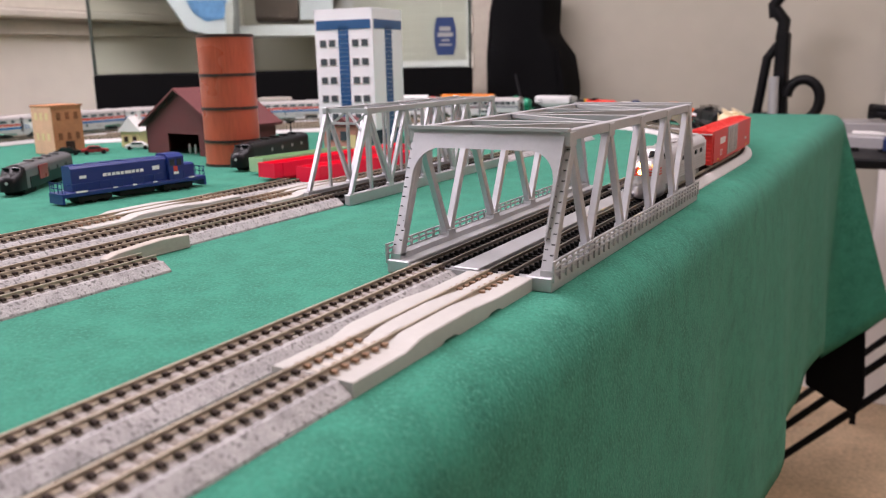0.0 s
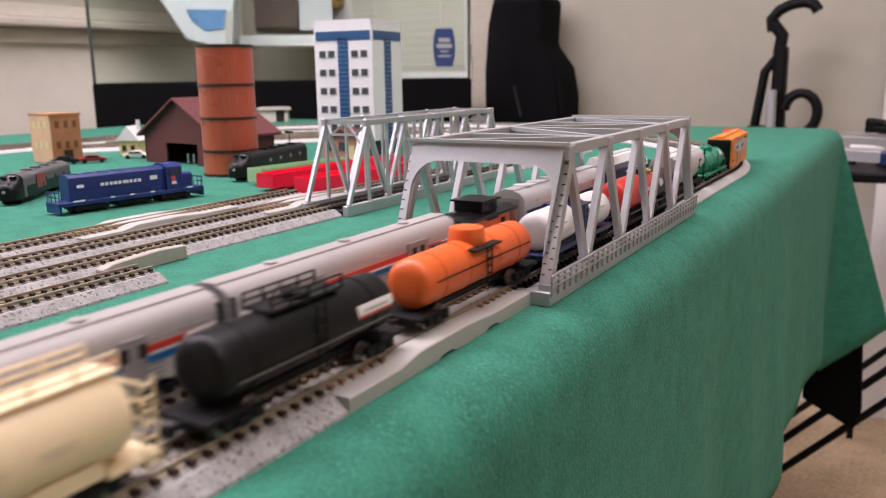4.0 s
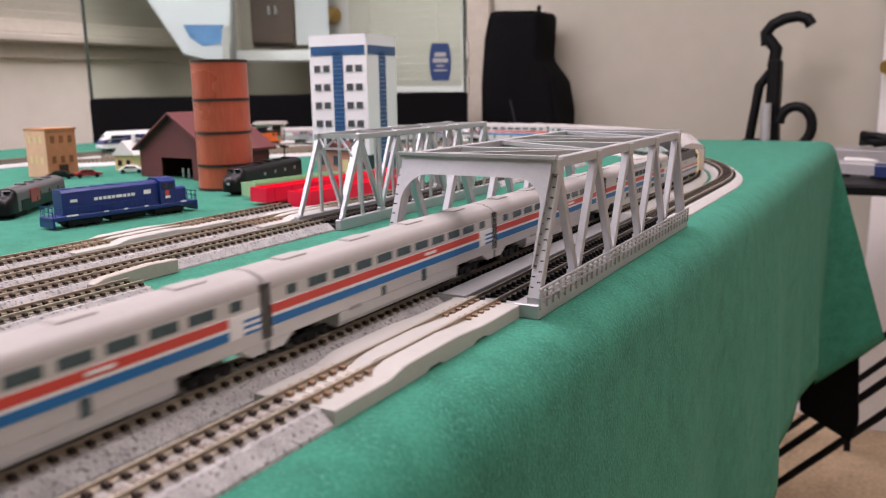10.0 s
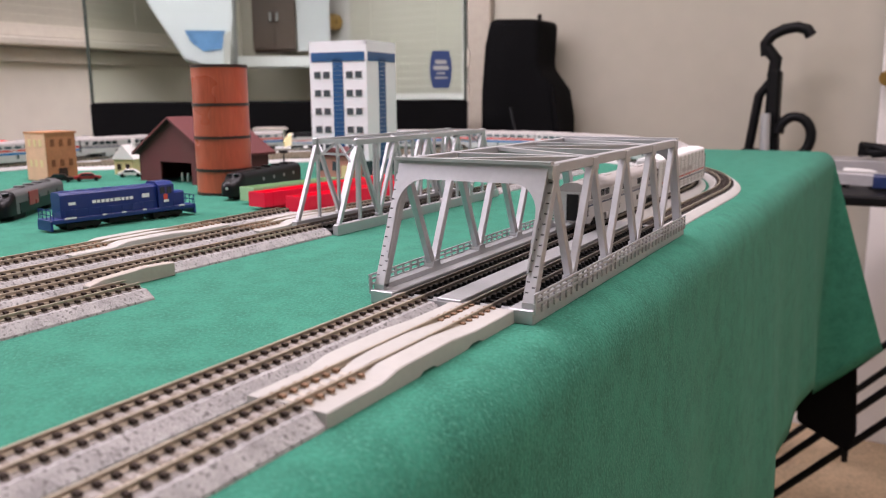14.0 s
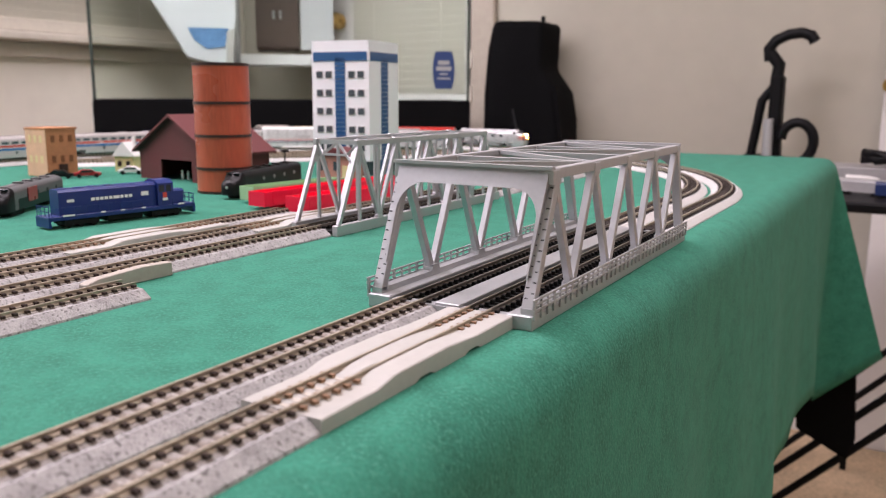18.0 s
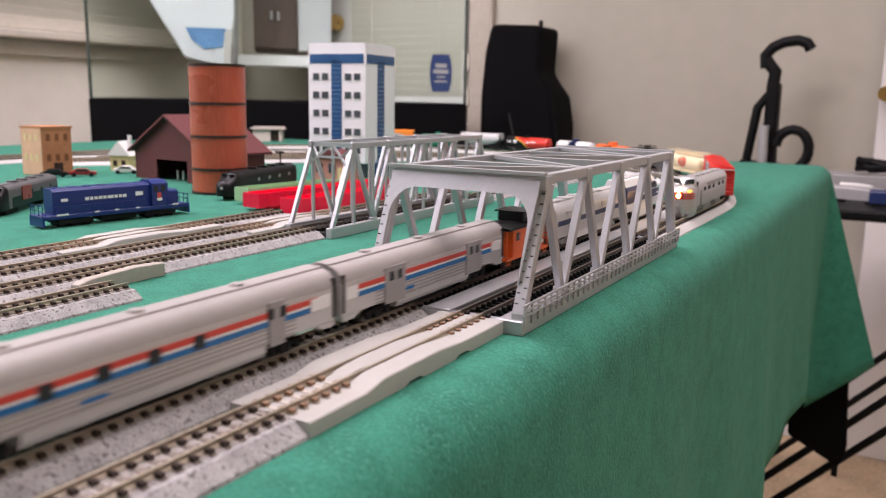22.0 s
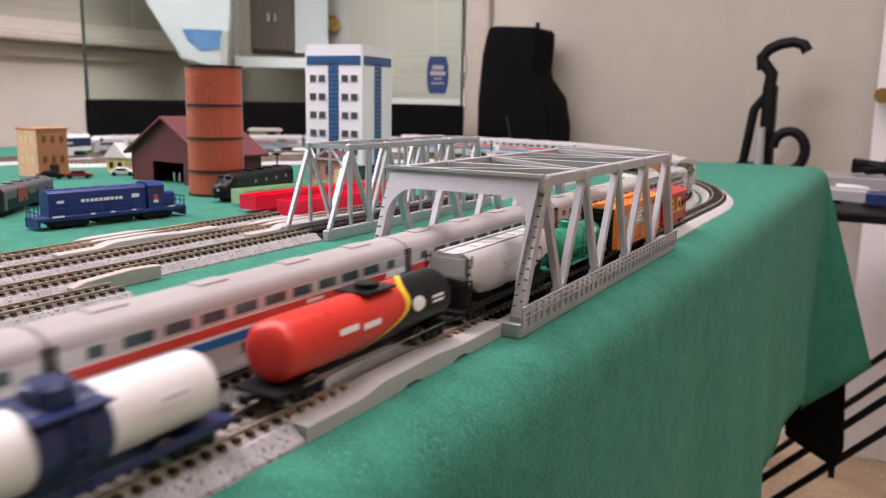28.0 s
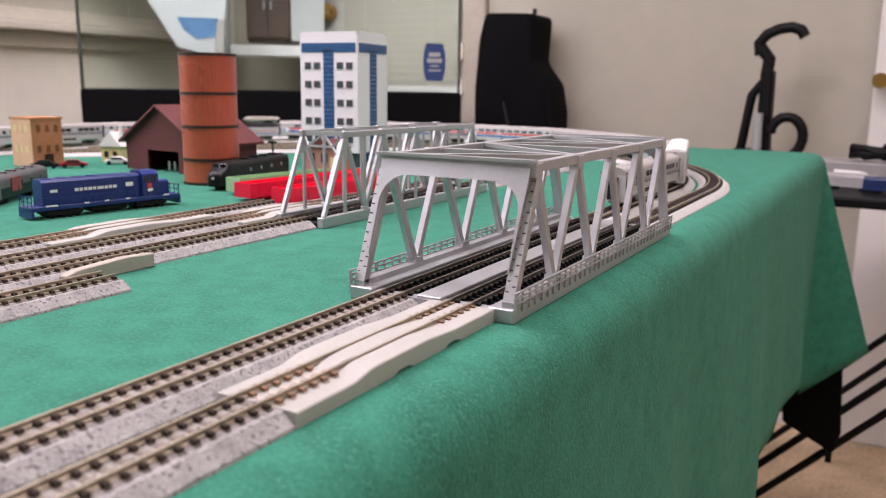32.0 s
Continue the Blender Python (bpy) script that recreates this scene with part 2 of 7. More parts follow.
def room():
    bm = bmesh.new()
    box(bm, ((RX0 + RX1) / 2, (RY0 + RY1) / 2, RZ0 - 0.05), (RX1 - RX0 + 0.4, RY1 - RY0 + 0.4, 0.1))
    solid("floor", bm, CARPET, "tan and brown patterned carpet floor", kind="structure")
    bm = bmesh.new()
    box(bm, ((RX0 + RX1) / 2, (RY0 + RY1) / 2, RZ1 + 0.05), (RX1 - RX0 + 0.4, RY1 - RY0 + 0.4, 0.1))
    solid("ceiling", bm, CEILING, "plain white painted ceiling", kind="structure")
    zc, h = (RZ0 + RZ1) / 2, RZ1 - RZ0
    bm = bmesh.new()
    box(bm, ((RX0 + RX1) / 2, RY1 + 0.06, zc), (RX1 - RX0 + 0.2, 0.12, h))
    solid("wall_north", bm, WALL, "plain beige painted wall", kind="structure")
    for name, c, s in (("wall_south", ((RX0 + RX1) / 2, RY0 - 0.06, zc), (RX1 - RX0 + 0.2, 0.12, h)),
                       ("wall_west", (RX0 - 0.06, (RY0 + RY1) / 2, zc), (0.12, RY1 - RY0, h)),
                       ("wall_east", (RX1 + 0.06, (RY0 + RY1) / 2, zc), (0.12, RY1 - RY0, h))):
        bm = bmesh.new()
        box(bm, c, s)
        solid(name, bm, WALL_LIT if name == "wall_west" else WALL, "plain cream painted wall, lightened to look lit" if name == "wall_west" else "plain beige painted wall", kind="structure")
    bm = bmesh.new()
    box(bm, (0.35, RY1 - 0.008, RZ0 + 0.045), (2.6, 0.014, 0.09))
    soften(bm, 0.003)
    solid("baseboard", bm, WHITE_PAINT, "white painted baseboard", kind="structure")


room()

# ---- the table ----
TX0, TX1, TY0, TY1 = -1.22, 0.062, -2.4, 1.13


def table():
    t = thing("table", pose(0, 0, RZ0), "long folding table under the green cloth", "table")
    bm = bmesh.new()
    box(bm, ((TX0 + TX1) / 2, (TY0 + TY1) / 2, -RZ0 - 0.022), (TX1 - TX0 - 0.02, TY1 - TY0 - 0.02, 0.036))
    part("tabletop", bm, DARK_PLASTIC, t)
    for x in (TX0 + 0.1, TX1 - 0.12):
        for y in (TY0 + 0.15, -0.6, 0.88):
            bm = bmesh.new()
            rod(bm, (x, y, 0), (x, y, -RZ0 - 0.04), 0.014)
            part("leg", bm, BLACK, t, "black steel tube leg")


def cloth():
    """The cloth: a flat top whose edges roll over and hang in soft folds."""
    bm = bmesh.new()
    R = 0.022
    cols = [(TX0 - 0.012, -0.25), (TX0 - 0.012, -0.03)]
    xs = np.concatenate([np.linspace(TX0, -0.3, 30), np.linspace(-0.28, TX1 - R, 24)])
    cols += [(float(x), 0.0) for x in xs]
    for i in range(1, 8):
        a = radians(90 * i / 7)
        cols.append((TX1 - R + math.sin(a) * R, math.cos(a) * R - R))
    for z in np.linspace(-0.035, -0.292, 16):
        cols.append((TX1, float(z)))
    ys = np.linspace(TY0, TY1, 190)
    grid = []
    for y in ys:
        line = []
        for x, z in cols:
            dx = dz = 0.0
            if z < -0.02 and x > 0:
                d = min(1.0, (-z - 0.02) / 0.25)
                far = max(0.0, (y - 0.85) / 0.28)
                dx = 0.010 * d + d * (0.005 * math.sin(y * 16 + 0.7) + 0.003 * math.sin(y * 37 + 2)) - 0.012 * far * d
                dz = -0.10 * far * d + 0.004 * math.sin(y * 9) * d
            elif z == 0.0 and abs(x + 0.0) > 0.04:
                dz = 0.0006 * noise.noise((x * 9, y * 9, 0.3))
            line.append(bm.verts.new((x + dx, float(y), z + min(dz, 0.0 if z == 0.0 else 1.0))))
        grid.append(line)
    for a, b in zip(grid, grid[1:]):
        for i in range(len(cols) - 1):
            bm.faces.new((a[i], a[i + 1], b[i + 1], b[i]))
    # the far end rolls over and hangs; the spare corner stands out as a fold
    corner, tip, back = Vector((TX1 - 0.004, TY1 + 0.010, -0.008)), Vector((0.152, TY1 + 0.045, -0.325)), Vector((0.040, TY1 + 0.05, -0.43))
    last, prev = grid[-1], grid[-1]
    drops = ((0.006, -0.002), (0.012, -0.009), (0.017, -0.022), (0.020, -0.06), (0.026, -0.16), (0.032, -0.26), (0.036, -0.42))
    for k, (dy, dz) in enumerate(drops):
        f, g = min(1.0, (k + 1) / 4), max(0.0, (k - 3) / 3)
        row = []
        for i, (x, z) in enumerate(cols):
            v = last[i].co
            if z == 0.0 or x < 0:
                row.append(bm.verts.new((v.x, v.y + dy, v.z + dz)))
            else:
                d = min(1.0, -z / 0.292)
                ridge = corner.lerp(tip, d) + Vector((0.0, 0.0, 0.0))
                inner = Vector((corner.x - 0.01, TY1 + 0.036, -0.36)) if d < 0.02 else corner.lerp(back, d)
                p = v.lerp(ridge, f).lerp(inner, g * 0.9)
                p.z = min(p.z, -0.002 - 0.012 * f * (1 - d)) + (dz * 0.9 - p.z) * g * (1 - d) * 0.5
                row.append(bm.verts.new(p))
        for i in range(len(cols) - 1):
            bm.faces.new((prev[i], prev[i + 1], row[i + 1], row[i]))
        prev = row
    bmesh.ops.recalc_face_normals(bm, faces=bm.faces)
    smooth(bm, 60)
    ob = solid("tablecloth", bm, FELT, "green felt cloth draped over the long table", "tablecloth")
    mod = ob.modifiers.new("thickness", "SOLIDIFY")
    mod.thickness, mod.offset = 0.0015, -1
    return ob


table()
cloth()

# ---- track ----
TIE_STEP = 0.00525
BED = [(-0.0150, 0.0), (0.0150, 0.0), (0.0147, 0.0010), (0.0100, 0.0046), (-0.0100, 0.0046), (-0.0147, 0.0010)]


def tie_mesh(mat, chair, w=0.0018, l=0.0162, h=0.0012):
    """A sleeper with a pair of rail chairs under each rail."""
    bm = bmesh.new()
    box(bm, (0, 0, 0.0046), (l, w, h))
    first = len(bm.faces)
    for sx in (-1, 1):
        for ox in (-1, 1):
            box(bm, (sx * 0.00495 + ox * 0.0016, 0, 0.0056), (0.0021, w * 0.9, 0.0013))
    for f in list(bm.faces)[first:]:
        f.material_index = 1
    me = mesh_of(bm, "tie", mat)
    me.materials.append(chair)
    return me


TIE_MESH, TIE_BLACK_MESH, TIE_CREAM_MESH = tie_mesh(TIE, CHAIR), tie_mesh(TIE_BLACK, TIE_BLACK), tie_mesh(TIE_TAN, CHAIR_TAN)


def rail_bm(length, side):
    """One rail with foot, web and head, along y from 0."""
    bm = bmesh.new()
    o = [(-0.0009, 0), (0.0009, 0), (0.0009, 0.0003), (0.0003, 0.0006), (0.0003, 0.0013), (0.0005, 0.0015), (0.0005, 0.002),
         (-0.0005, 0.002), (-0.0005, 0.0015), (-0.0003, 0.0013), (-0.0003, 0.0006), (-0.0009, 0.0003)]
    prism(bm, [(side * 0.00495 + x, z + 0.0052) for x, z in o], 0, length)
    return bm


def track_piece(m, length, each_tie=True, bed=BALLAST, rail=RAIL, tie=TIE_MESH, label="", group="straight track pieces"):
    t = thing("track_piece", m, label or "straight model railway track on speckled grey roadbed", "track", group)
    bm = bmesh.new()
    prism(bm, BED, 0.0002, length - 0.0002)
    part("roadbed", bm, bed, t)
    bm = bmesh.new()
    box(bm, (0, length / 2, 0.0047), (0.0150, length - 0.0006, 0.0004))
    part("ballast_top", bm, TIE_BED, t, "brown-grey ballast between the ties")
    for side in (-1, 1):
        part("rail", rail_bm(length, side), rail, t)
    k = int(round(length / TIE_STEP))
    if each_tie:
        for i in range(k):
            ob = part("tie", tie, None, t)
            ob.location = (0, (i + 0.5) * length / k, 0)
    else:
        bm = bmesh.new()
        for i in range(k):
            bm.from_mesh(tie)
            bmesh.ops.translate(bm, verts=list(bm.verts)[-40:], vec=(0, (i + 0.5) * length / k, 0))
        ob = part("tie_strip", bm, TIE, t)
        ob.data.materials.append(CHAIR)
        tagged(ob, kind="stuff")
    return t


def lane_sweep(lane, s0, s1, outline, step=0.008):
    """The outline (offset, height) carried along a lane."""
    bm = bmesh.new()
    k = max(2, int((s1 - s0) / step))
    rings = []
    for i in range(k + 1):
        x, y, h = lane.at(s0 + (s1 - s0) * i / k)
        rings.append([bm.verts.new((x + o * math.cos(h), y + o * math.sin(h), z)) for o, z in outline])
    n = len(outline)
    for a, b in zip(rings, rings[1:]):
        for i in range(n):
            bm.faces.new((a[i], b[i], b[(i + 1) % n], a[(i + 1) % n]))
    bm.faces.new(rings[0])
    bm.faces.new(rings[-1][::-1])
    bmesh.ops.recalc_face_normals(bm, faces=bm.faces)
    return bm


def curve_track():
    """Two lanes on a pale double roadbed round the far end and along the back."""
    for lane, side in ((OUTER, 1), (INNER, -1)):
        t = thing("curved_track", Matrix(), "curved track on a pale grey roadbed round the table's end", "track", "curved tracks")
        s0, s1 = 0.25, (2.55 if side > 0 else 2.45)
        part("roadbed", lane_sweep(lane, s0, s1, BED), BALLAST_LIGHT, t)
        part("ballast", lane_sweep(lane, s0, s1, [(-0.0083, 0.0044), (0.0083, 0.0044), (0.0083, 0.0050), (-0.0083, 0.0050)]), DARK_PLASTIC, t)
        for r in (-1, 1):
            part("rail", lane_sweep(lane, s0, s1, [(r * 0.00495 - 0.0005, 0.005), (r * 0.00495 + 0.0005, 0.005), (r * 0.00495 + 0.0005, 0.0072), (r * 0.00495 - 0.0005, 0.0072)]), RAIL, t)
        bm = bmesh.new()
        s = s0
        while s < s1:
            x, y, h = lane.at(s)
            m = pose(x, y, 0.0052, 0, 0, math.degrees(h))
            if s < 0.90:
                part("tie", CURVE_TIE, None, t).matrix_basis = m
            else:
                box(bm, (0, 0, 0), (0.0150, 0.0019, 0.0010), m)
            s += TIE_STEP
        tagged(part("tie_strip", bm, TIE_DARK, t), kind="stuff")


def curve_tie():
    bm = bmesh.new()
    box(bm, (0, 0, 0), (0.0150, 0.0019, 0.0010))
    return mesh_of(bm, "tie", TIE_DARK)


CURVE_TIE = curve_tie()

# the two lanes before the bridge, and on behind it out of sight
track_piece(pose(-LANE, -0.248, 0), 0.248)
track_piece(pose(LANE, -0.372, 0), 0.248)
curve_track()


def rear_track(lane, s0, s1):
    t = thing("curved_track", Matrix(), "curved track on speckled grey roadbed", "track", "curved tracks")
    part("roadbed", lane_sweep(lane, s0, s1, BED), BALLAST, t)
    for r in (-1, 1):
        part("rail", lane_sweep(lane, s0, s1, [(r * 0.00495 - 0.0005, 0.0045), (r * 0.00495 + 0.0005, 0.0045), (r * 0.00495 + 0.0005, 0.0072), (r * 0.00495 - 0.0005, 0.0072)]), RAIL, t)
    bm = bmesh.new()
    s = s0
    while s < s1:
        x, y, h = lane.at(s)
        box(bm, (0, 0, 0), (0.0162, 0.0016, 0.0012), pose(x, y, 0.0046, 0, 0, math.degrees(h)))
        s += TIE_STEP
    tagged(part("tie_strip", bm, TIE, t), kind="stuff")


rear_track(OUTER, 2.55, OUTER.length - 0.372)
rear_track(INNER, 2.45, INNER.length - 0.248)

# ---- the near bridge ----
BL, BP, BW, BT, BH = 0.248, 0.0496, 0.0388, 0.0366, 0.0638
DECK = 0.0061


def near_bridge():
    t = thing("truss_bridge", Matrix(), "grey plastic double-track truss bridge with arched portals", "bridge")
    # base: side girders, end sills and deck
    for s in (-1, 1):
        bm = bmesh.new()
        box(bm, (s * (BW - 0.0046), BL / 2, DECK / 2), (0.0116, BL, DECK))
        soften(bm, 0.0004)
        part("side_girder", bm, GREY_PLASTIC, t)
    bm = bmesh.new()
    box(bm, (0, BL / 2, 0.0018), (2 * BW - 0.021, BL - 0.004, 0.002))
    part("deck", bm, DARK_PLASTIC, t, "black deck under the ties")
    bm = bmesh.new()
    box(bm, (0, BL / 2, 0.0046), (0.0118, BL - 0.002, 0.0034))
    soften(bm, 0.0003)
    part("centre_walkway", bm, GREY_PLASTIC, t)
    for y in (0.003, BL - 0.003):
        bm = bmesh.new()
        box(bm, (0, y, 0.0026), (2 * BW - 0.022, 0.006, 0.0048))
        part("end_sill", bm, GREY_PLASTIC, t)
    k = int(BL / TIE_STEP)
    for lane in (-LANE, LANE):
        for s in (-1, 1):
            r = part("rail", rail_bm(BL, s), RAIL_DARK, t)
            r.location = (lane, 0, 0)
        for i in range(k):
            ob = part("tie", TIE_BLACK_MESH, None, t)
            ob.location = (lane, (i + 0.5) * BL / k, -0.0004)
    # trusses
    for s in (-1, 1):
        x = s * BT
        top = [(x, (i + 0.5) * BP, BH - 0.0022) for i in range(5)]
        low = [(x, i * BP, DECK) for i in range(6)]
        bm = bmesh.new()
        bar(bm, (x, BP / 2 - 0.002, BH - 0.0022), (x, BL - BP / 2 + 0.002, BH - 0.0022), 0.0040, 0.0044)
        soften(bm, 0.0003)
        part("top_chord", bm, GREY_PLASTIC, t)
        bm = bmesh.new()
        box(bm, (x, BL / 2, DECK + 0.0012), (0.0052, BL - 0.004, 0.0026))
        part("bottom_chord", bm, GREY_PLASTIC, t)
        for end in (0, 1):
            a, b = (low[0], top[0]) if not end else (low[5], top[4])
            dy = 0.004 if not end else -0.004
            bm = bmesh.new()
            bar(bm, (a[0], a[1] + dy, a[2] + 0.001), (b[0], b[1] + dy * 0.4, b[2]), 0.0052, 0.0042, (0, 1, 0))
            soften(bm, 0.0003)
            post = part("end_post", bm, GREY_PLASTIC, t)
            # rivets and lacing bars up the post's face
            bm = bmesh.new()
            d = Vector(b) - Vector(a)
            for j in range(24):
                f = 0.10 + 0.86 * j / 23
                c = Vector(a) + d * f + Vector((0, dy * (1 - 0.6 * f), 0))
                out = Vector((0, -1 if not end else 1, 0.38)).normalized() * 0.0022
                box(bm, c + out + Vector(((1 if j % 2 else -1) * 0.0013, 0, 0)), (0.0014, 0.0007, 0.0005))
            part("rivets", bm, DARK_PLASTIC, post, "dark recessed rivets")
        for i in range(5):
            for a, b, w in ((low[i], top[i], 0) if i else (None, None, 0), (top[i], low[i + 1], 1) if i < 4 else (None, None, 0)):
                if a is None:
                    continue
                bm = bmesh.new()
                bar(bm, (a[0], a[1], a[2] + 0.001), (b[0], b[1], b[2] + 0.001), 0.0034, 0.0036, (0, 1, 0))
                soften(bm, 0.0003)
                part("diagonal", bm, GREY_PLASTIC, t)
        for i in range(5):
            bm = bmesh.new()
            box(bm, (x, top[i][1], BH - 0.0036), (0.0050, 0.0075, 0.0062))
            soften(bm, 0.0004)
            g = part("gusset", bm, GREY_PLASTIC, t)
        for i in range(1, 5):
            bm = bmesh.new()
            prism(bm, [(low[i][1] - 0.0050, DECK), (low[i][1] + 0.0050, DECK), (low[i][1] + 0.0030, DECK + 0.0052), (low[i][1] - 0.0030, DECK + 0.0052)], x - 0.0027, x + 0.0027, "x")
            part("gusset", bm, GREY_PLASTIC, t)
        # walkway railing
        bm = bmesh.new()
        xo = s * (BW + 0.0017)
        n = 37
        rail = thing_part("railing", t)
        for i in range(n):
            y = 0.0012 + (BL - 0.0024) * i / (n - 1)
            bm = bmesh.new()
            box(bm, (xo, y, DECK + 0.0024), (0.0009, 0.0009 if i % 3 else 0.0016, 0.0086))
            part("baluster", bm, GREY_PLASTIC, rail)
        for z in (0.0022, 0.0046, 0.0066):
            bm = bmesh.new()
            box(bm, (xo, BL / 2, DECK + z), (0.0008, BL, 0.0008))
            part("handrail", bm, GREY_PLASTIC, rail)
    # portals with an arched underside
    for end in (0, 1):
        y = BP / 2 - 0.002 if not end else BL - BP / 2 + 0.002
        bm = bmesh.new()
        hw, zt = BT + 0.0022, BH
        lean = 0.36
        hi, ho, inner = BH - 0.0086, 0.020, hw - 0.0046
        # a flat middle, rounded corners and thin legs that run down the posts
        rx, rz = inner * 0.36, 0.0125
        arch = [(inner, ho)]
        for j in range(13):
            a = radians(90 * j / 12)
            arch.append((inner - rx + rx * math.cos(a), hi - rz + rz * math.sin(a)))
        arch += [(-x, z) for x, z in reversed(arch)]
        pts = [(-hw + 0.002, zt - 0.0005), (hw - 0.002, zt - 0.0005), (hw - 0.0040, ho)] + arch + [(-hw + 0.0040, ho)]
        vs = prism(bm, pts, -0.0011, 0.0011)
        for v in vs:
            v.co.y += (y - (zt - v.co.z) * lean * 1.0) if not end else (y + (zt - v.co.z) * lean)
        part("portal", bm, GREY_PLASTIC, t)
        bm = bmesh.new()
        box(bm, (0, y - 0.0018 if not end else y + 0.0018, BH + 0.0002), (2 * hw, 0.0036, 0.0014))
        part("portal_cap", bm, GREY_PLASTIC, t)
    # top struts and crossed bracing
    for i in range(5):
        y = (i + 0.5) * BP
        bm = bmesh.new()
        box(bm, (0, y, BH - 0.0022), (2 * BT - 0.004, 0.0050, 0.0036))
        part("top_strut", bm, GREY_PLASTIC, t)
    for i in range(4):
        y0, y1 = (i + 0.5) * BP, (i + 1.5) * BP
        bm = bmesh.new()
        sgn = 1 if i % 2 == 0 else -1
        bar(bm, (-BT * sgn * 0.94, y0 + 0.002, BH - 0.0012), (BT * sgn * 0.94, y1 - 0.002, BH - 0.0012), 0.0036, 0.0020)
        part("top_brace", bm, GREY_PLASTIC, t)


def thing_part(name, parent):
    ob = new(name)
    ob.parent = parent
    return ob


near_bridge()


# ---- the pale re-railer ramp ----
def ramp_piece(m, each_tie=True, label="cream plastic re-railer ramp let into the track"):
    L = 0.124
    t = thing("rerailer_ramp", m, label, "ramp", "re-railer ramps")
    def levels(y, low, high):
        """The height of the ramp's shoulders along it."""
        e = 0.028
        u = min(1, max(0, (y - e) / 0.010), max(0.35, (L - 0.022 - y) / 0.030))
        return low + (high - low) * u
    ys = np.linspace(0, L, 41)
    for name, x0, x1, low, high in (("outer_shoulder", 0.0060, 0.0150, 0.0048, 0.0068), ("outer_shoulder", -0.0150, -0.0060, 0.0048, 0.0068)):
        bm = bmesh.new()
        rows = []
        for y in ys:
            z = levels(y, low, high)
            s = 1 if x0 > 0 else -1
            foot = 0.0012 if 0.052 < y < 0.060 or 0.086 < y < 0.094 else 0.0
            o = [(x0, foot), (x1, foot), (x1, z - 0.0004), (x1 - 0.0004 if s > 0 else x1, z), (x0 if s > 0 else x0 + 0.0004, z), (x0, z - 0.0004)]
            rows.append([bm.verts.new((x, float(y), zz)) for x, zz in o])
        for a, b in zip(rows, rows[1:]):
            for i in range(6):
                bm.faces.new((a[i], a[(i + 1) % 6], b[(i + 1) % 6], b[i]))
        bm.faces.new(rows[0])
        bm.faces.new(rows[-1][::-1])
        bmesh.ops.recalc_face_normals(bm, faces=bm.faces)
        part("shoulder", bm, CREAM_PLASTIC, t)
    bm = bmesh.new()
    rows = []
    for y in ys:
        z = levels(y, 0.0050, 0.0068)
        w = 0.0026 + 0.0015 * max(0, min(1, (y - 0.030) / 0.02, (L - 0.020 - y) / 0.02))
        rows.append([bm.verts.new((x, float(y), zz)) for x, zz in ((-w, 0.003), (w, 0.003), (w, z), (-w, z))])
    for a, b in zip(rows, rows[1:]):
        for i in range(4):
            bm.faces.new((a[i], a[(i + 1) % 4], b[(i + 1) % 4], b[i]))
    bm.faces.new(rows[0])
    bm.faces.new(rows[-1][::-1])
    bmesh.ops.recalc_face_normals(bm, faces=bm.faces)
    part("centre_ramp", bm, CREAM_PLASTIC, t)
    bm = bmesh.new()
    box(bm, (0, L / 2, 0.0026), (0.0125, L, 0.0046))
    part("base", bm, CREAM_PLASTIC, t)
    for s in (-1, 1):
        part("rail", rail_bm(L, s), RAIL, t)
    if each_tie:
        for i in (0, 1, 2, 3, 4, 5, 18, 19, 20, 21, 22, 23):
            ob = part("tie", TIE_CREAM_MESH, None, t)
            ob.location = (0, (i + 0.5) * L / 24, 0.0)
    return t


ramp_piece(pose(LANE, -0.124, 0))

# ---- train materials ----
SILVER = material("silver_plastic", (0.56, 0.555, 0.55), 0.36, metal=0.38, scale=50, vary=0.06)
SILVER_DARK = material("dull_silver_plastic", (0.33, 0.32, 0.32), 0.45, metal=0.2, scale=50, vary=0.08)
ROOF_GREY = material("warm_grey_roof", (0.36, 0.34, 0.328), 0.5, scale=40, vary=0.07)
UNDER = material("black_running_gear", (0.008, 0.008, 0.008), 0.65, scale=80, vary=0.3, spec=0.2, dirt=0.3, dirt_color=(0.03, 0.027, 0.024))
STEEL = material("wheel_steel", (0.30, 0.28, 0.26), 0.35, metal=0.9, scale=60, vary=0.15)
GLASS_DARK = material("dark_tinted_window", (0.02, 0.025, 0.03), 0.12, scale=30, vary=0.2)
GLASS_TEAL = material("teal_tinted_window", (0.05, 0.085, 0.095), 0.12, scale=30, vary=0.2)
STRIPE_RED = material("red_stripe_paint", (0.58, 0.06, 0.04), 0.4, scale=40, vary=0.06)
STRIPE_BLUE = material("blue_stripe_paint", (0.003, 0.135, 0.36), 0.4, scale=40, vary=0.06)
STRIPE_WHITE = material("white_stripe_paint", (0.78, 0.78, 0.78), 0.4, scale=40, vary=0.03)
NAVY = material("navy_paint", (0.010, 0.022, 0.085), 0.35, scale=40, vary=0.1)
BOX_RED = material("bright_red_car_paint", (0.62, 0.028, 0.020), 0.42, scale=35, vary=0.07)
CREAM = material("cream_tank_paint", (0.82, 0.68, 0.44), 0.38, scale=35, vary=0.05)
ORANGE = material("orange_car_paint", (0.78, 0.24, 0.025), 0.42, scale=35, vary=0.06)
ORANGE_RED = material("orange_red_tank_paint", (0.75, 0.13, 0.02), 0.35, scale=35, vary=0.06)
GREEN_TANK = material("emerald_green_plastic", (0.0, 0.24, 0.13), 0.35, scale=35, vary=0.07)
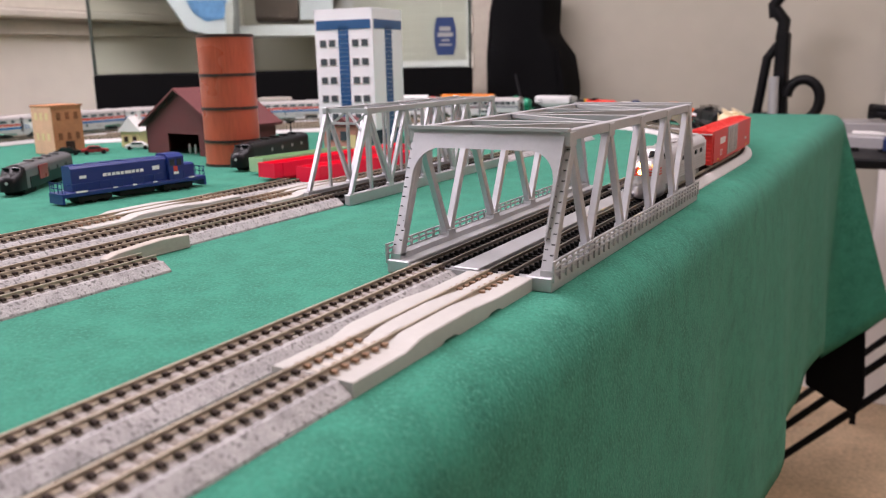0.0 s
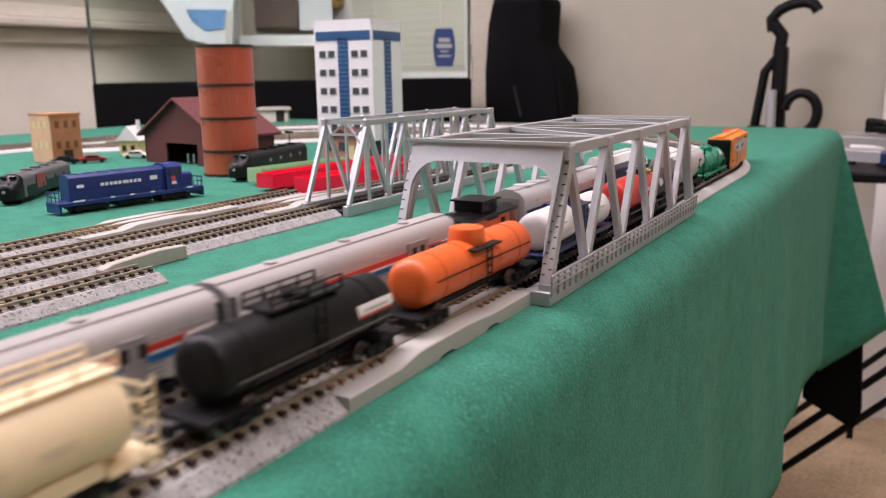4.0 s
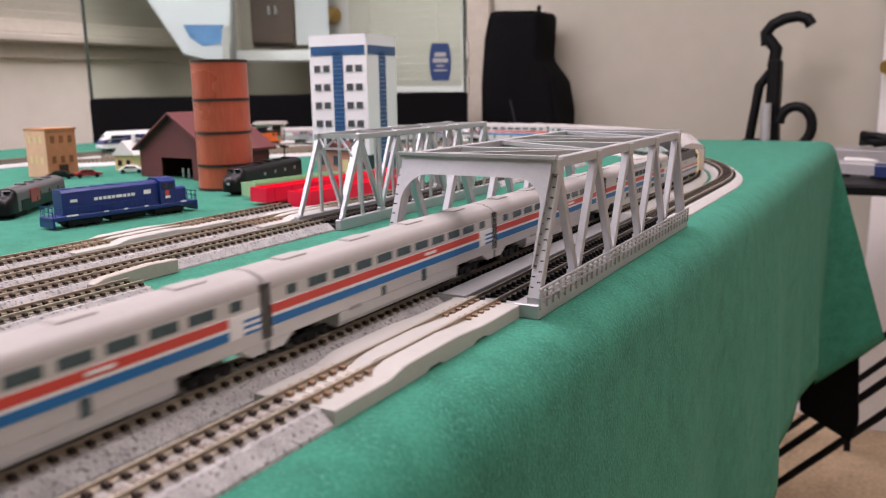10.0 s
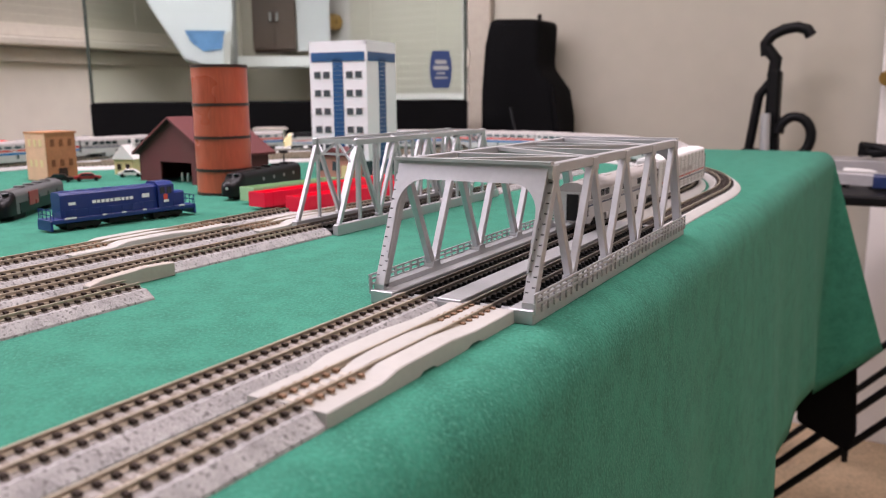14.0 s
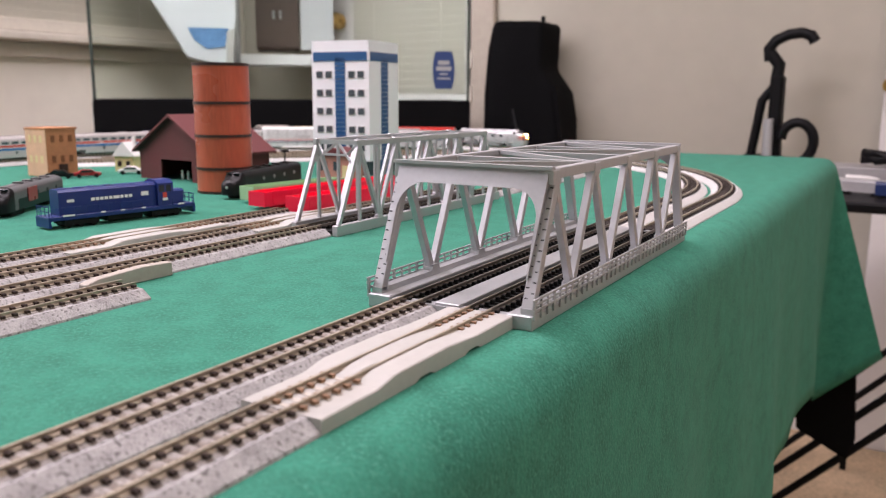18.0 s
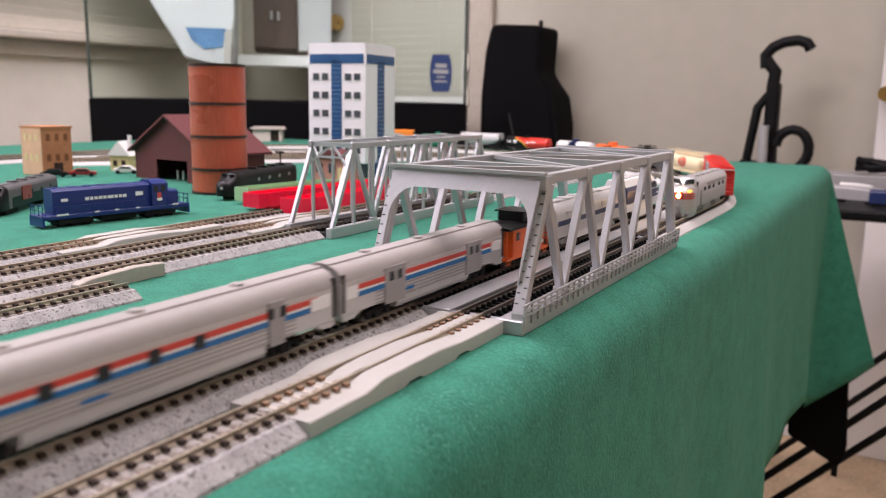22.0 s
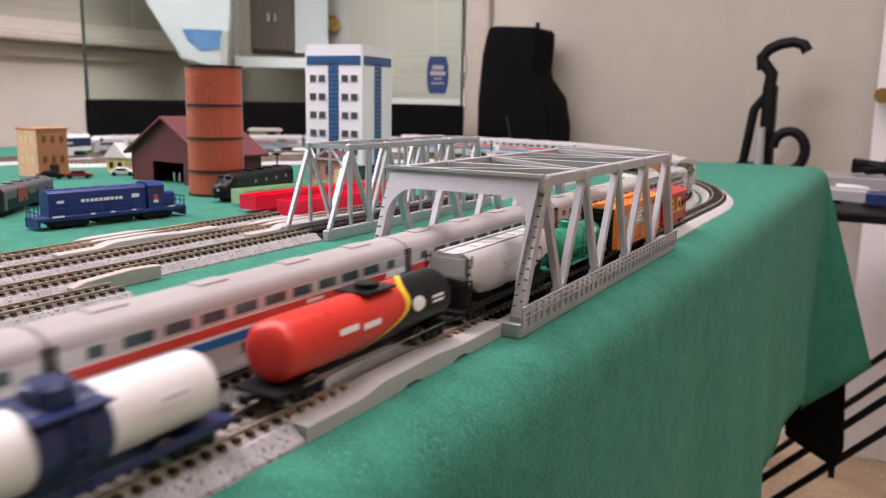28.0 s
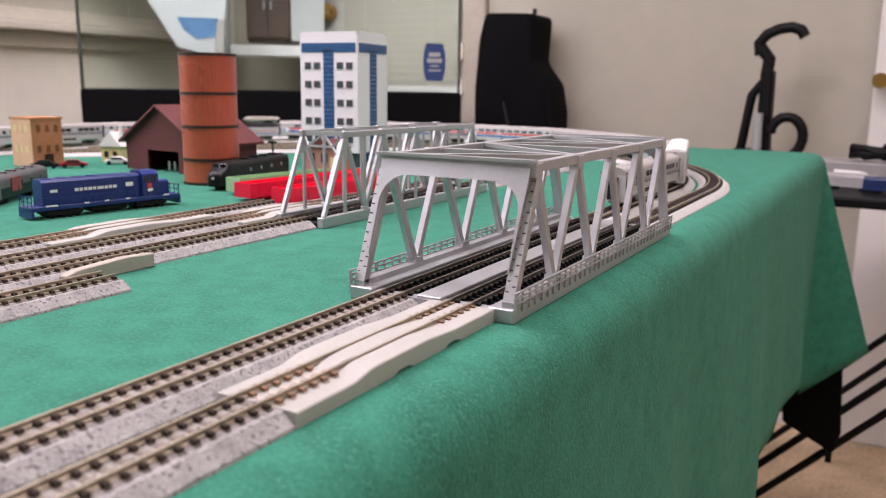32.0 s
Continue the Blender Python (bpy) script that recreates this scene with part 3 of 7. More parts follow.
WHITE_TANK = material("white_tank_paint", (0.74, 0.73, 0.71), 0.4, scale=35, vary=0.05, dirt=0.15)
TANK_RED = material("red_tank_paint", (0.62, 0.035, 0.02), 0.3, scale=35, vary=0.06)
TANK_BLACK = material("black_tank_paint", (0.007, 0.007, 0.008), 0.36, scale=35, vary=0.15, spec=0.22)
YELLOW = material("yellow_paint", (0.80, 0.52, 0.03), 0.4, scale=35, vary=0.05)
HOPPER_GREY = material("light_grey_hopper_paint", (0.52, 0.515, 0.51), 0.42, scale=35, vary=0.06, dirt=0.12)
CABOOSE_RED = material("deep_red_caboose_paint", (0.42, 0.012, 0.012), 0.4, scale=35, vary=0.08)
DOOR_GREY = material("grey_door_paint", (0.44, 0.43, 0.43), 0.45, scale=40, vary=0.08)
LAMP_GLOW = material("warm_headlamp", (1.0, 0.85, 0.45), 0.3, emit=(1.0, 0.60, 0.12, 45.0))
NUMBER_GLOW = material("yellow_number_board", (1.0, 0.6, 0.1), 0.3, emit=(1.0, 0.5, 0.03, 2.5))
# cab shell that glows faintly itself, in place of light falling on it
CAB_GLOW = material("glowing_yellow_cab_front", (0.8, 0.68, 0.4), 0.4, emit=(1.0, 0.75, 0.35, 0.22))


# ---- parts of rolling stock; +y is the way the car goes, z is over the table ----
def block(t, name, c, s, mat, bevel=0.0, label=""):
    bm = bmesh.new()
    box(bm, c, s)
    if bevel:
        soften(bm, bevel)
    return part(name, bm, mat, t, label)


def wheel_mesh():
    bm = bmesh.new()
    rod(bm, (-0.0009, 0, 0), (0.0009, 0, 0), 0.0029, 16)
    rod(bm, (0.0007, 0, 0), (0.0012, 0, 0), 0.0034, 16)
    smooth(bm)
    return mesh_of(bm, "wheel", STEEL)


WHEEL = wheel_mesh()


def frame_mesh(length, mat):
    bm = bmesh.new()
    for s in (-1, 1):
        box(bm, (s * 0.0070, 0, 0.0112), (0.0012, length, 0.0018))
        for y in (-length * 0.36, length * 0.36):
            box(bm, (s * 0.0073, y, 0.0104), (0.0016, 0.0030, 0.0030))
        box(bm, (s * 0.0073, 0, 0.0100), (0.0016, length * 0.30, 0.0028))
    box(bm, (0, 0, 0.0118), (0.0140, length * 0.28, 0.0018))
    return mesh_of(bm, "truck", mat)


FRAMES = {}


def trucks(t, ys, length=0.0150, mat=None, axles=2):
    mat = mat or UNDER
    key = (length, mat.name)
    if key not in FRAMES:
        FRAMES[key] = frame_mesh(length, mat)
    for y in ys:
        tr = part("truck", FRAMES[key], None, t)
        tr.location = (0, y, 0)
        for a in range(axles):
            f = (a / (axles - 1) - 0.5) * 2 * length * 0.36
            for s in (-1, 1):
                w = part("wheel", WHEEL, None, tr)
                w.location = (s * 0.00485, f, RISE + 0.0032)
                if s > 0:
                    w.rotation_euler = (0, 0, math.pi)
    return t


def coupler(t, y):
    s = 1 if y > 0 else -1
    bm = bmesh.new()
    box(bm, (0, y + s * 0.0020, 0.0122), (0.0016, 0.0050, 0.0014))
    box(bm, (0, y + s * 0.0046, 0.0122), (0.0030, 0.0014, 0.0026))
    part("coupler", bm, UNDER, t)


def roof_outline(w, z0, z1, r, flat=0.0, seg=5, tuck=0.0):
    """Half-round shouldered section: sides up to z1 - r, then a rounded roof of the crown height flat."""
    pts = [(-w + tuck, z0), (w - tuck, z0), (w, z0 + tuck * 2)] if tuck else [(-w, z0), (w, z0)]
    zc = z1 - r - flat
    for i in range(seg + 1):
        a = radians(90 * i / seg)
        pts.append((w - r + r * math.cos(a), zc + r * math.sin(a)))
    pts.append((w * 0.35, z1 - flat * 0.15))
    pts.append((0, z1))
    pts.append((-w * 0.35, z1 - flat * 0.15))
    for i in range(seg, -1, -1):
        a = radians(90 * i / seg)
        pts.append((-(w - r) - r * math.cos(a), zc + r * math.sin(a)))
    if tuck:
        pts.append((-w, z0 + tuck * 2))
    return pts


def side_bars(t, x, y0, z0, rows, mat, name="marking"):
    """Small lettering as plain bars on one side: rows of (dy, dz, length, height)."""
    for dy, dz, ln, h in rows:
        bm = bmesh.new()
        box(bm, (x, y0 + dy, z0 + dz), (0.0003, ln, h))
        part(name, bm, mat, t)


def ladder(t, x, y, z0, z1, mat, rungs=5):
    bm = bmesh.new()
    for dy in (-0.0018, 0.0018):
        box(bm, (x, y + dy, (z0 + z1) / 2), (0.0005, 0.0005, z1 - z0))
    for i in range(rungs):
        box(bm, (x, y, z0 + (z1 - z0) * (i + 0.5) / rungs), (0.0005, 0.0036, 0.0005))
    part("ladder", bm, mat, t)


# ---- freight train ----
SHINY = material("bright_silver_paint", (0.56, 0.555, 0.56), 0.33, metal=0.60, scale=50, vary=0.10)


def silver_diesel():
    L, W = 0.1325, 0.0096
    t = thing("diesel_locomotive", Matrix(), "silver streamlined diesel locomotive with lit headlamps and red-striped nose", "locomotive")
    y1, y0 = L / 2, -L / 2
    bm = bmesh.new()
    ol = roof_outline(W, 0.0138, 0.0368, 0.0058, 0.0012)
    prism(bm, ol, y0, y1 - 0.0235)
    smooth(bm)
    part("body", bm, SHINY, t)
    # the round nose: level rings from the skirt up, each a blunt curve in plan
    def nose_ring(z, front, back, w, n=14):
        pts = [(-w, back), (-w, back + (front - back) * 0.35)]
        for i in range(n + 1):
            a = math.pi * (1 - i / n)
            pts.append((w * math.copysign(abs(math.cos(a)) ** 0.86, math.cos(a)), back + (front - back) * (0.35 + 0.65 * math.sin(a) ** 0.86)))
        pts += [(w, back + (front - back) * 0.35), (w, back)]
        return [(x, y, z) for x, y in pts]
    def loft(rings, name, mat, parent, label=""):
        bm = bmesh.new()
        vs = [[bm.verts.new(p) for p in r] for r in rings]
        n = len(vs[0])
        for a, b in zip(vs, vs[1:]):
            for i in range(n):
                bm.faces.new((a[i], a[(i + 1) % n], b[(i + 1) % n], b[i]))
        bm.faces.new(vs[0][::-1])
        bm.faces.new(vs[-1])
        bmesh.ops.recalc_face_normals(bm, faces=bm.faces)
        smooth(bm, 50)
        return part(name, bm, mat, parent, label)
    back = y1 - 0.0240
    heights = ((0.0064, y1 - 0.0030, 0.80), (0.0072, y1 - 0.0018, 0.86), (0.0105, y1 - 0.0010, 0.92), (0.0145, y1, 0.96), (0.0165, y1 + 0.0001, 0.97), (0.0215, y1 - 0.0002, 0.97), (0.0255, y1 - 0.0006, 0.96), (0.0280, y1 - 0.0016, 0.94),
               (0.0298, y1 - 0.0038, 0.91), (0.0309, y1 - 0.0074, 0.86), (0.0314, y1 - 0.0110, 0.80))
    nose = loft([nose_ring(z, f, back, W * w) for z, f, w in heights], "nose", SHINY, t)
    # the cab stands over the nose with a raked front and rounded brow
    cab = loft([nose_ring(z, f, back, W * w) for z, f, w in ((0.0290, y1 - 0.0111, 0.985), (0.0312, y1 - 0.0119, 0.975), (0.0338, y1 - 0.0135, 0.93), (0.0358, y1 - 0.0153, 0.83), (0.0370, y1 - 0.0179, 0.64), (0.0376, y1 - 0.0208, 0.36))], "cab", SHINY, t)
    for s in (-1, 1):
        bm = bmesh.new()
        prism(bm, [(-0.0038, -0.0026), (0.0036, -0.0026), (0.0033, 0.0024), (-0.0034, 0.0028)], -0.0006, 0.0006)
        soften(bm, 0.0003)
        bmesh.ops.transform(bm, matrix=pose(s * 0.0046, y1 - 0.0130, 0.0336, -30, 0, s * -30), verts=bm.verts)
        part("windscreen", bm, GLASS_DARK, cab, "dark split windscreen")
        block(cab, "cab_window", (s * (W - 0.0004), y1 - 0.0205, 0.0318), (0.0006, 0.0044, 0.0038), GLASS_DARK, 0.0002)
        block(nose, "number_board", (s * 0.0074, y1 - 0.0050, 0.0276), (0.0020, 0.0036, 0.0013), NUMBER_GLOW)
    # three thin stripes wrap the front, with a small shield between the lamps
    for k in range(3):
        z = 0.0218 + k * 0.0017
        loft([nose_ring(zz, y1 + 0.0001 - k * 0.0002, back + 0.0105, W * 0.975) for zz in (z - 0.00045, z + 0.00045)], "nose_stripe", STRIPE_RED, nose, "thin red stripe round the nose")
    bm = bmesh.new()
    prism(bm, [(-0.0034, 0.0216), (0.0034, 0.0216), (0.0030, 0.0262), (0.0012, 0.0282), (-0.0012, 0.0282), (-0.0030, 0.0262)], y1 - 0.0040, y1 - 0.0002)
    soften(bm, 0.0006, 2)
    part("nose_panel", bm, STRIPE_RED, nose, "small red shield between the lamps")
    for z, r in ((0.0284, 0.0018), (0.0238, 0.0015)):
        bm = bmesh.new()
        rod(bm, (0, y1 - 0.0045, z), (0, y1 + (0.0006 if z < 0.025 else 0.0002), z), r, 16)
        part("headlamp", bm, LAMP_GLOW, nose, "glowing yellow headlamp")
    loft([nose_ring(z, y1 + 0.0005, back, W * 0.985) for z in (0.0160, 0.0168)], "nose_band", SILVER, nose)
    block(t, "pilot", (0, y1 - 0.0072, 0.0094), (0.0150, 0.0080, 0.0030), SILVER_DARK, 0.001)
    # ribbed sides, louvres and portholes
    for s in (-1, 1):
        for k in range(5):
            block(t, "side_rib", (s * (W + 0.00005), -0.016, 0.0152 + k * 0.0016), (0.0002, L - 0.038, 0.0004), SILVER_DARK)
        for y in (0.020, 0.004, -0.012, -0.034, -0.050):
            block(t, "side_window", (s * (W + 0.0001), y, 0.0262), (0.0004, 0.0056 if y != 0.004 else 0.0074, 0.0032), GLASS_DARK)
        block(t, "louvre", (s * (W + 0.0001), -0.024, 0.0296), (0.0004, 0.070, 0.0024), SILVER_DARK)
        ladder(t, s * (W + 0.0002), y1 - 0.0335, 0.0108, 0.026, SILVER_DARK, 6)
    for y in (0.022, 0.004, -0.016, -0.036, -0.052):
        bm = bmesh.new()
        rod(bm, (0, y, 0.0362), (0, y, 0.03695), 0.0046, 18)
        part("roof_fan", bm, SILVER_DARK, t)
    block(t, "rear_door", (0, y0 - 0.0003, 0.0215), (0.0060, 0.0006, 0.0150), UNDER)
    block(t, "fuel_tank", (0, 0, 0.0110), (0.0165, 0.030, 0.0046), SILVER_DARK, 0.0008)
    trucks(t, (0.040, -0.042), 0.0250, SILVER_DARK, 3)
    coupler(t, y0)
    return t


def red_boxcar():
    L, W, z0, z1 = 0.174, 0.0098, 0.0108, 0.0372
    t = thing("boxcar", Matrix(), "long bright red boxcar with a grey double door", "boxcar")
    bm = bmesh.new()
    prism(bm, [(-W, z0), (W, z0), (W, z1 - 0.0012), (0, z1), (-W, z1 - 0.0012)], -L / 2, L / 2)
    part("body", bm, BOX_RED, t)
    bm = bmesh.new()
    n = 26
    for i in range(n):
        y = -L / 2 + L * (i + 0.5) / n
        prism(bm, [(-W, z1 - 0.0011), (W, z1 - 0.0011), (0, z1 + 0.0006)], y - 0.0012, y + 0.0012)
    part("roof_ribs", bm, BOX_RED, t)
    for s in (-1, 1):
        for half in (-1, 1):
            d = block(t, "door", (s * (W + 0.0003), half * 0.0105 + 0.004, 0.0240), (0.0008, 0.0204, 0.0226), DOOR_GREY, 0.0002, "grey sliding plug door")
            for k in range(5):
                block(d, "door_rib", (s * (W + 0.0008), half * 0.0105 + 0.004, 0.0150 + k * 0.0045), (0.0006, 0.0196, 0.0006), SILVER_DARK)
            for dy in (-0.004, 0.004):
                block(d, "lock_rod", (s * (W + 0.0009), half * 0.0105 + 0.004 + dy, 0.0240), (0.0006, 0.0006, 0.0220), SILVER_DARK)
        block(t, "sill", (s * (W + 0.0002), 0, z0 + 0.0008), (0.0006, L * 0.70, 0.0022), BOX_RED)
        # word mark as a plain slanted shape, data as bars
        for k, (dy, ln) in enumerate(((0.053, 0.0052), (0.0468, 0.0044), (0.0415, 0.0036), (0.0370, 0.0030))):
            bm = bmesh.new()
            box(bm, (0, 0, 0), (0.0003, ln, 0.0052 if k < 2 else 0.0048), Matrix.Translation((s * (W + 0.0002), dy, 0.0265)) @ Matrix.Shear("XY", 4, (0, 0)).to_4x4())
            part("wordmark", bm, STRIPE_WHITE, t, "white word mark shape")
        side_bars(t, s * (W + 0.0002), 0.050, 0.0190, ((0, 0, 0.008, 0.0008), (0.001, -0.0018, 0.006, 0.0008), (0.0006, -0.0036, 0.007, 0.0008), (-0.034, 0.0022, 0.006, 0.0012), (-0.112, 0, 0.006, 0.002)), STRIPE_WHITE)
        block(t, "reflector", (s * (W + 0.0002), 0.062, 0.0128), (0.0003, 0.0048, 0.0012), YELLOW)
        block(t, "reflector", (s * (W + 0.0002), -0.066, 0.0128), (0.0003, 0.0048, 0.0012), YELLOW)
        ladder(t, s * (W + 0.0003), L / 2 - 0.004, z0, z1 - 0.004, BOX_RED, 7)
    for e in (-1, 1):
        for k in range(7):
            block(t, "end_rib", (0, e * (L / 2 + 0.0002), 0.0138 + k * 0.0031), (2 * W - 0.0015, 0.0008, 0.0012), BOX_RED, 0.0003)
        block(t, "end_walk", (0, e * (L / 2 + 0.0010), z1 - 0.0030), (2 * W, 0.0022, 0.0008), HOPPER_GREY)
        coupler(t, e * L / 2)
    trucks(t, (0.066, -0.066))
    return t


def tank_body(t, L, r, zc, mat, name="tank", dome=True, seg=32, squash=1.0):
    bm = bmesh.new()
    rings = []
    for f, k in ((-1, 0.45), (-0.988, 0.72), (-0.965, 0.90), (-0.935, 0.98), (-0.90, 1.0), (0.90, 1.0), (0.935, 0.98), (0.965, 0.90), (0.988, 0.72), (1, 0.45)):
        rings.append([bm.verts.new((math.cos(2 * math.pi * i / seg) * r * k, f * L / 2, zc + math.sin(2 * math.pi * i / seg) * r * k * squash)) for i in range(seg)])
    for a, b in zip(rings, rings[1:]):
        for i in range(seg):
            bm.faces.new((a[i], b[i], b[(i + 1) % seg], a[(i + 1) % seg]))
    bm.faces.new(rings[0])
    bm.faces.new(rings[-1][::-1])
    bmesh.ops.recalc_face_normals(bm, faces=bm.faces)
    smooth(bm, 50)
    return part(name, bm, mat, t)


def bands(t, ys, r, zc, mat):
    for y in ys:
        bm = bmesh.new()
        rod(bm, (0, y - 0.0006, zc), (0, y + 0.0006, zc), r + 0.00025, 32)
        smooth(bm)
        part("band", bm, mat, t)


def underframe(t, L, mat, z=0.0128, w=0.0085):
    block(t, "centre_sill", (0, 0, z - 0.0008), (0.0040, L, 0.0022), mat)
    for e in (-1, 1):
        block(t, "end_platform", (0, e * (L / 2 - 0.007), z), (2 * w, 0.014, 0.0014), mat, 0.0002)
        coupler(t, e * L / 2)


def patch(t, r, zc, y, dy, a0, a1, mat, name="emblem", label="", rr=0.00025, shape="box", n=16):
    """A marking that follows the tank's round side, between two angles over the horizontal, on both sides."""
    for s in (-1, 1):
        bm = bmesh.new()
        cols = []
        for i in range(n + 1):
            f = i / n
            yy = y - dy / 2 + dy * f
            if shape == "oval":
                k = math.sqrt(max(0.0, 1 - (2 * f - 1) ** 2)) * 0.92 + 0.08
            else:
                k = 1.0
            am, ah = (a0 + a1) / 2, (a1 - a0) / 2 * k
            cols.append([bm.verts.new((s * (r + rr) * math.cos(radians(am + ah * g)), yy, zc + (r + rr) * math.sin(radians(am + ah * g)))) for g in (-1, -0.5, 0, 0.5, 1)])
        for a, b in zip(cols, cols[1:]):
            for i in range(4):
                bm.faces.new((a[i], b[i], b[i + 1], a[i + 1]))
        part(name, bm, mat, t, label)


def walkway(t, L, z, mat, w=0.0045, posts=9):
    """A top walkway with a fence of thin rails."""
    block(t, "walkway", (0, 0, z), (2 * w, L, 0.0007), mat)
    for s in (-1, 1):
        for h in (0.0020, 0.0040):
            block(t, "handrail", (s * w, 0, z + h), (0.0005, L, 0.0005), mat)
        for i in range(posts):
            block(t, "rail_post", (s * w, -L / 2 + L * i / (posts - 1), z + 0.0020), (0.0005, 0.0005, 0.0042), mat)


def cream_tank_car():
    L = 0.122
    t = thing("tank_car", Matrix(), "long cream tank car with a red oval emblem and roof walkway", "tank car")
    r, zc = 0.0098, 0.0236
    tank_body(t, L - 0.010, r, zc, CREAM)
    underframe(t, L, CREAM)
    for s in (-1, 1):
        block(t, "side_skirt", (s * 0.0078, 0, 0.0150), (0.0008, L - 0.030, 0.0034), CREAM)
    walkway(t, L - 0.014, 0.0334, CREAM, 0.0052, 12)
    bm = bmesh.new()
    rod(bm, (0, 0, 0.032), (0, 0, 0.0362), 0.0046, 20)
    part("hatch", bm, CREAM, t)
    patch(t, r, zc, 0.006, 0.025, -30, 42, STRIPE_RED, "emblem", "red oval emblem", shape="oval")
    for a in (-8, 7, 20):
        patch(t, r, zc, 0.006, 0.014, a, a + 4, CREAM, "emblem_bar", rr=0.0004)
    for k, (dy, a) in enumerate(((-0.020, 6), (-0.022, 1), (-0.020, -4), (-0.036, 4), (-0.036, -2), (0.034, -8))):
        patch(t, r, zc, dy, 0.008 - 0.001 * (k % 3), a, a + 1.6, DOOR_GREY, "marking", n=3)
    for e in (-1, 1):
        for s in (-1, 1):
            ladder(t, s * 0.0086, e * (L / 2 - 0.003), 0.010, 0.031, CREAM, 7)
        for z in (0.017, 0.021, 0.025, 0.029):
            block(t, "end_rung", (0, e * (L / 2 - 0.0030), z), (0.0170, 0.0005, 0.0006), CREAM)
    trucks(t, (0.043, -0.043), 0.0155)
    return t


def black_tank_car():
    L = 0.086
    t = thing("tank_car", Matrix(), "glossy black tank car with a red and white band", "tank car")
    r, zc = 0.0091, 0.0234
    tank_body(t, L - 0.010, r, zc, TANK_BLACK)
    underframe(t, L, UNDER)
    bands(t, (-0.026, 0.026), r, zc, UNDER)
    patch(t, r, zc, -0.026, 0.018, 2, 22, STRIPE_WHITE, "panel", "white panel with a red edge")
    patch(t, r, zc, -0.026, 0.018, -3, 1.5, STRIPE_RED, "panel_edge")
    patch(t, r, zc, -0.026, 0.012, 8, 12, DOOR_GREY, "marking", rr=0.0004, n=3)
    bm = bmesh.new()
    rod(bm, (0, 0, 0.0315), (0, 0, 0.0352), 0.0042, 20)
    part("hatch", bm, TANK_BLACK, t)
    walkway(t, 0.030, 0.0330, UNDER, 0.0050, 5)
    for s in (-1, 1):
        block(t, "side_rail", (s * 0.0094, 0, 0.0205), (0.0004, L - 0.020, 0.0004), STEEL)
        ladder(t, s * 0.0092, 0, 0.0125, 0.033, UNDER, 7)
    trucks(t, (0.030, -0.030))
    return t


def orange_tank_car():
    L = 0.098
    t = thing("tank_car", Matrix(), "orange tank car with a large centre dome", "tank car")
    r, zc = 0.0090, 0.0228
    tank_body(t, L - 0.010, r, zc, ORANGE_RED)
    underframe(t, L, UNDER)
    bm = bmesh.new()
    rod(bm, (0, 0, 0.029), (0, 0, 0.0362), 0.0074, 28, 0.0068)
    soften(bm, 0.0012, 2)
    smooth(bm)
    part("dome", bm, ORANGE_RED, t)
    block(t, "dome_walkway", (0, 0, 0.0292), (0.0200, 0.0210, 0.0007), UNDER)
    bands(t, (-0.030, -0.012, 0.012, 0.030), r, zc, ORANGE_RED)
    for s in (-1, 1):
        ladder(t, s * 0.0100, 0, 0.012, 0.029, UNDER, 6)
        block(t, "side_rail", (s * 0.0096, 0, 0.0240), (0.0004, L - 0.022, 0.0004), UNDER)
    trucks(t, (0.035, -0.035))
    return t


def white_tank_car():
    L = 0.092
    t = thing("tank_car", Matrix(), "white tank car with a navy blue middle band", "tank car")
    r, zc = 0.0089, 0.0226
    tank_body(t, L - 0.008, r, zc, WHITE_TANK)
    underframe(t, L, NAVY)
    bm = bmesh.new()
    rod(bm, (0, -0.009, zc), (0, 0.009, zc), r + 0.0003, 32)
    smooth(bm)
    part("middle_band", bm, NAVY, t, "navy blue middle band")
    bm = bmesh.new()
    rod(bm, (0, 0, 0.030), (0, 0, 0.0352), 0.0060, 24, 0.0055)
    soften(bm, 0.0008)
    smooth(bm)
    part("dome", bm, NAVY, t)
    block(t, "dome_walkway", (0, 0, 0.0300), (0.0190, 0.0180, 0.0007), NAVY)
    for s in (-1, 1):
        block(t, "side_sill", (s * 0.0086, 0, 0.0132), (0.0010, L - 0.012, 0.0020), NAVY)
        ladder(t, s * 0.0097, 0, 0.012, 0.030, NAVY, 6)
    for y in (-0.026, 0.026):
        patch(t, r, zc, y, 0.013, 4, 30, STRIPE_WHITE, "emblem", "raised oval emblem", rr=0.0004, shape="oval")
        patch(t, r, zc, y, 0.008, 15, 19, DOOR_GREY, "emblem_bar", rr=0.0007)
    trucks(t, (0.032, -0.032))
    return t


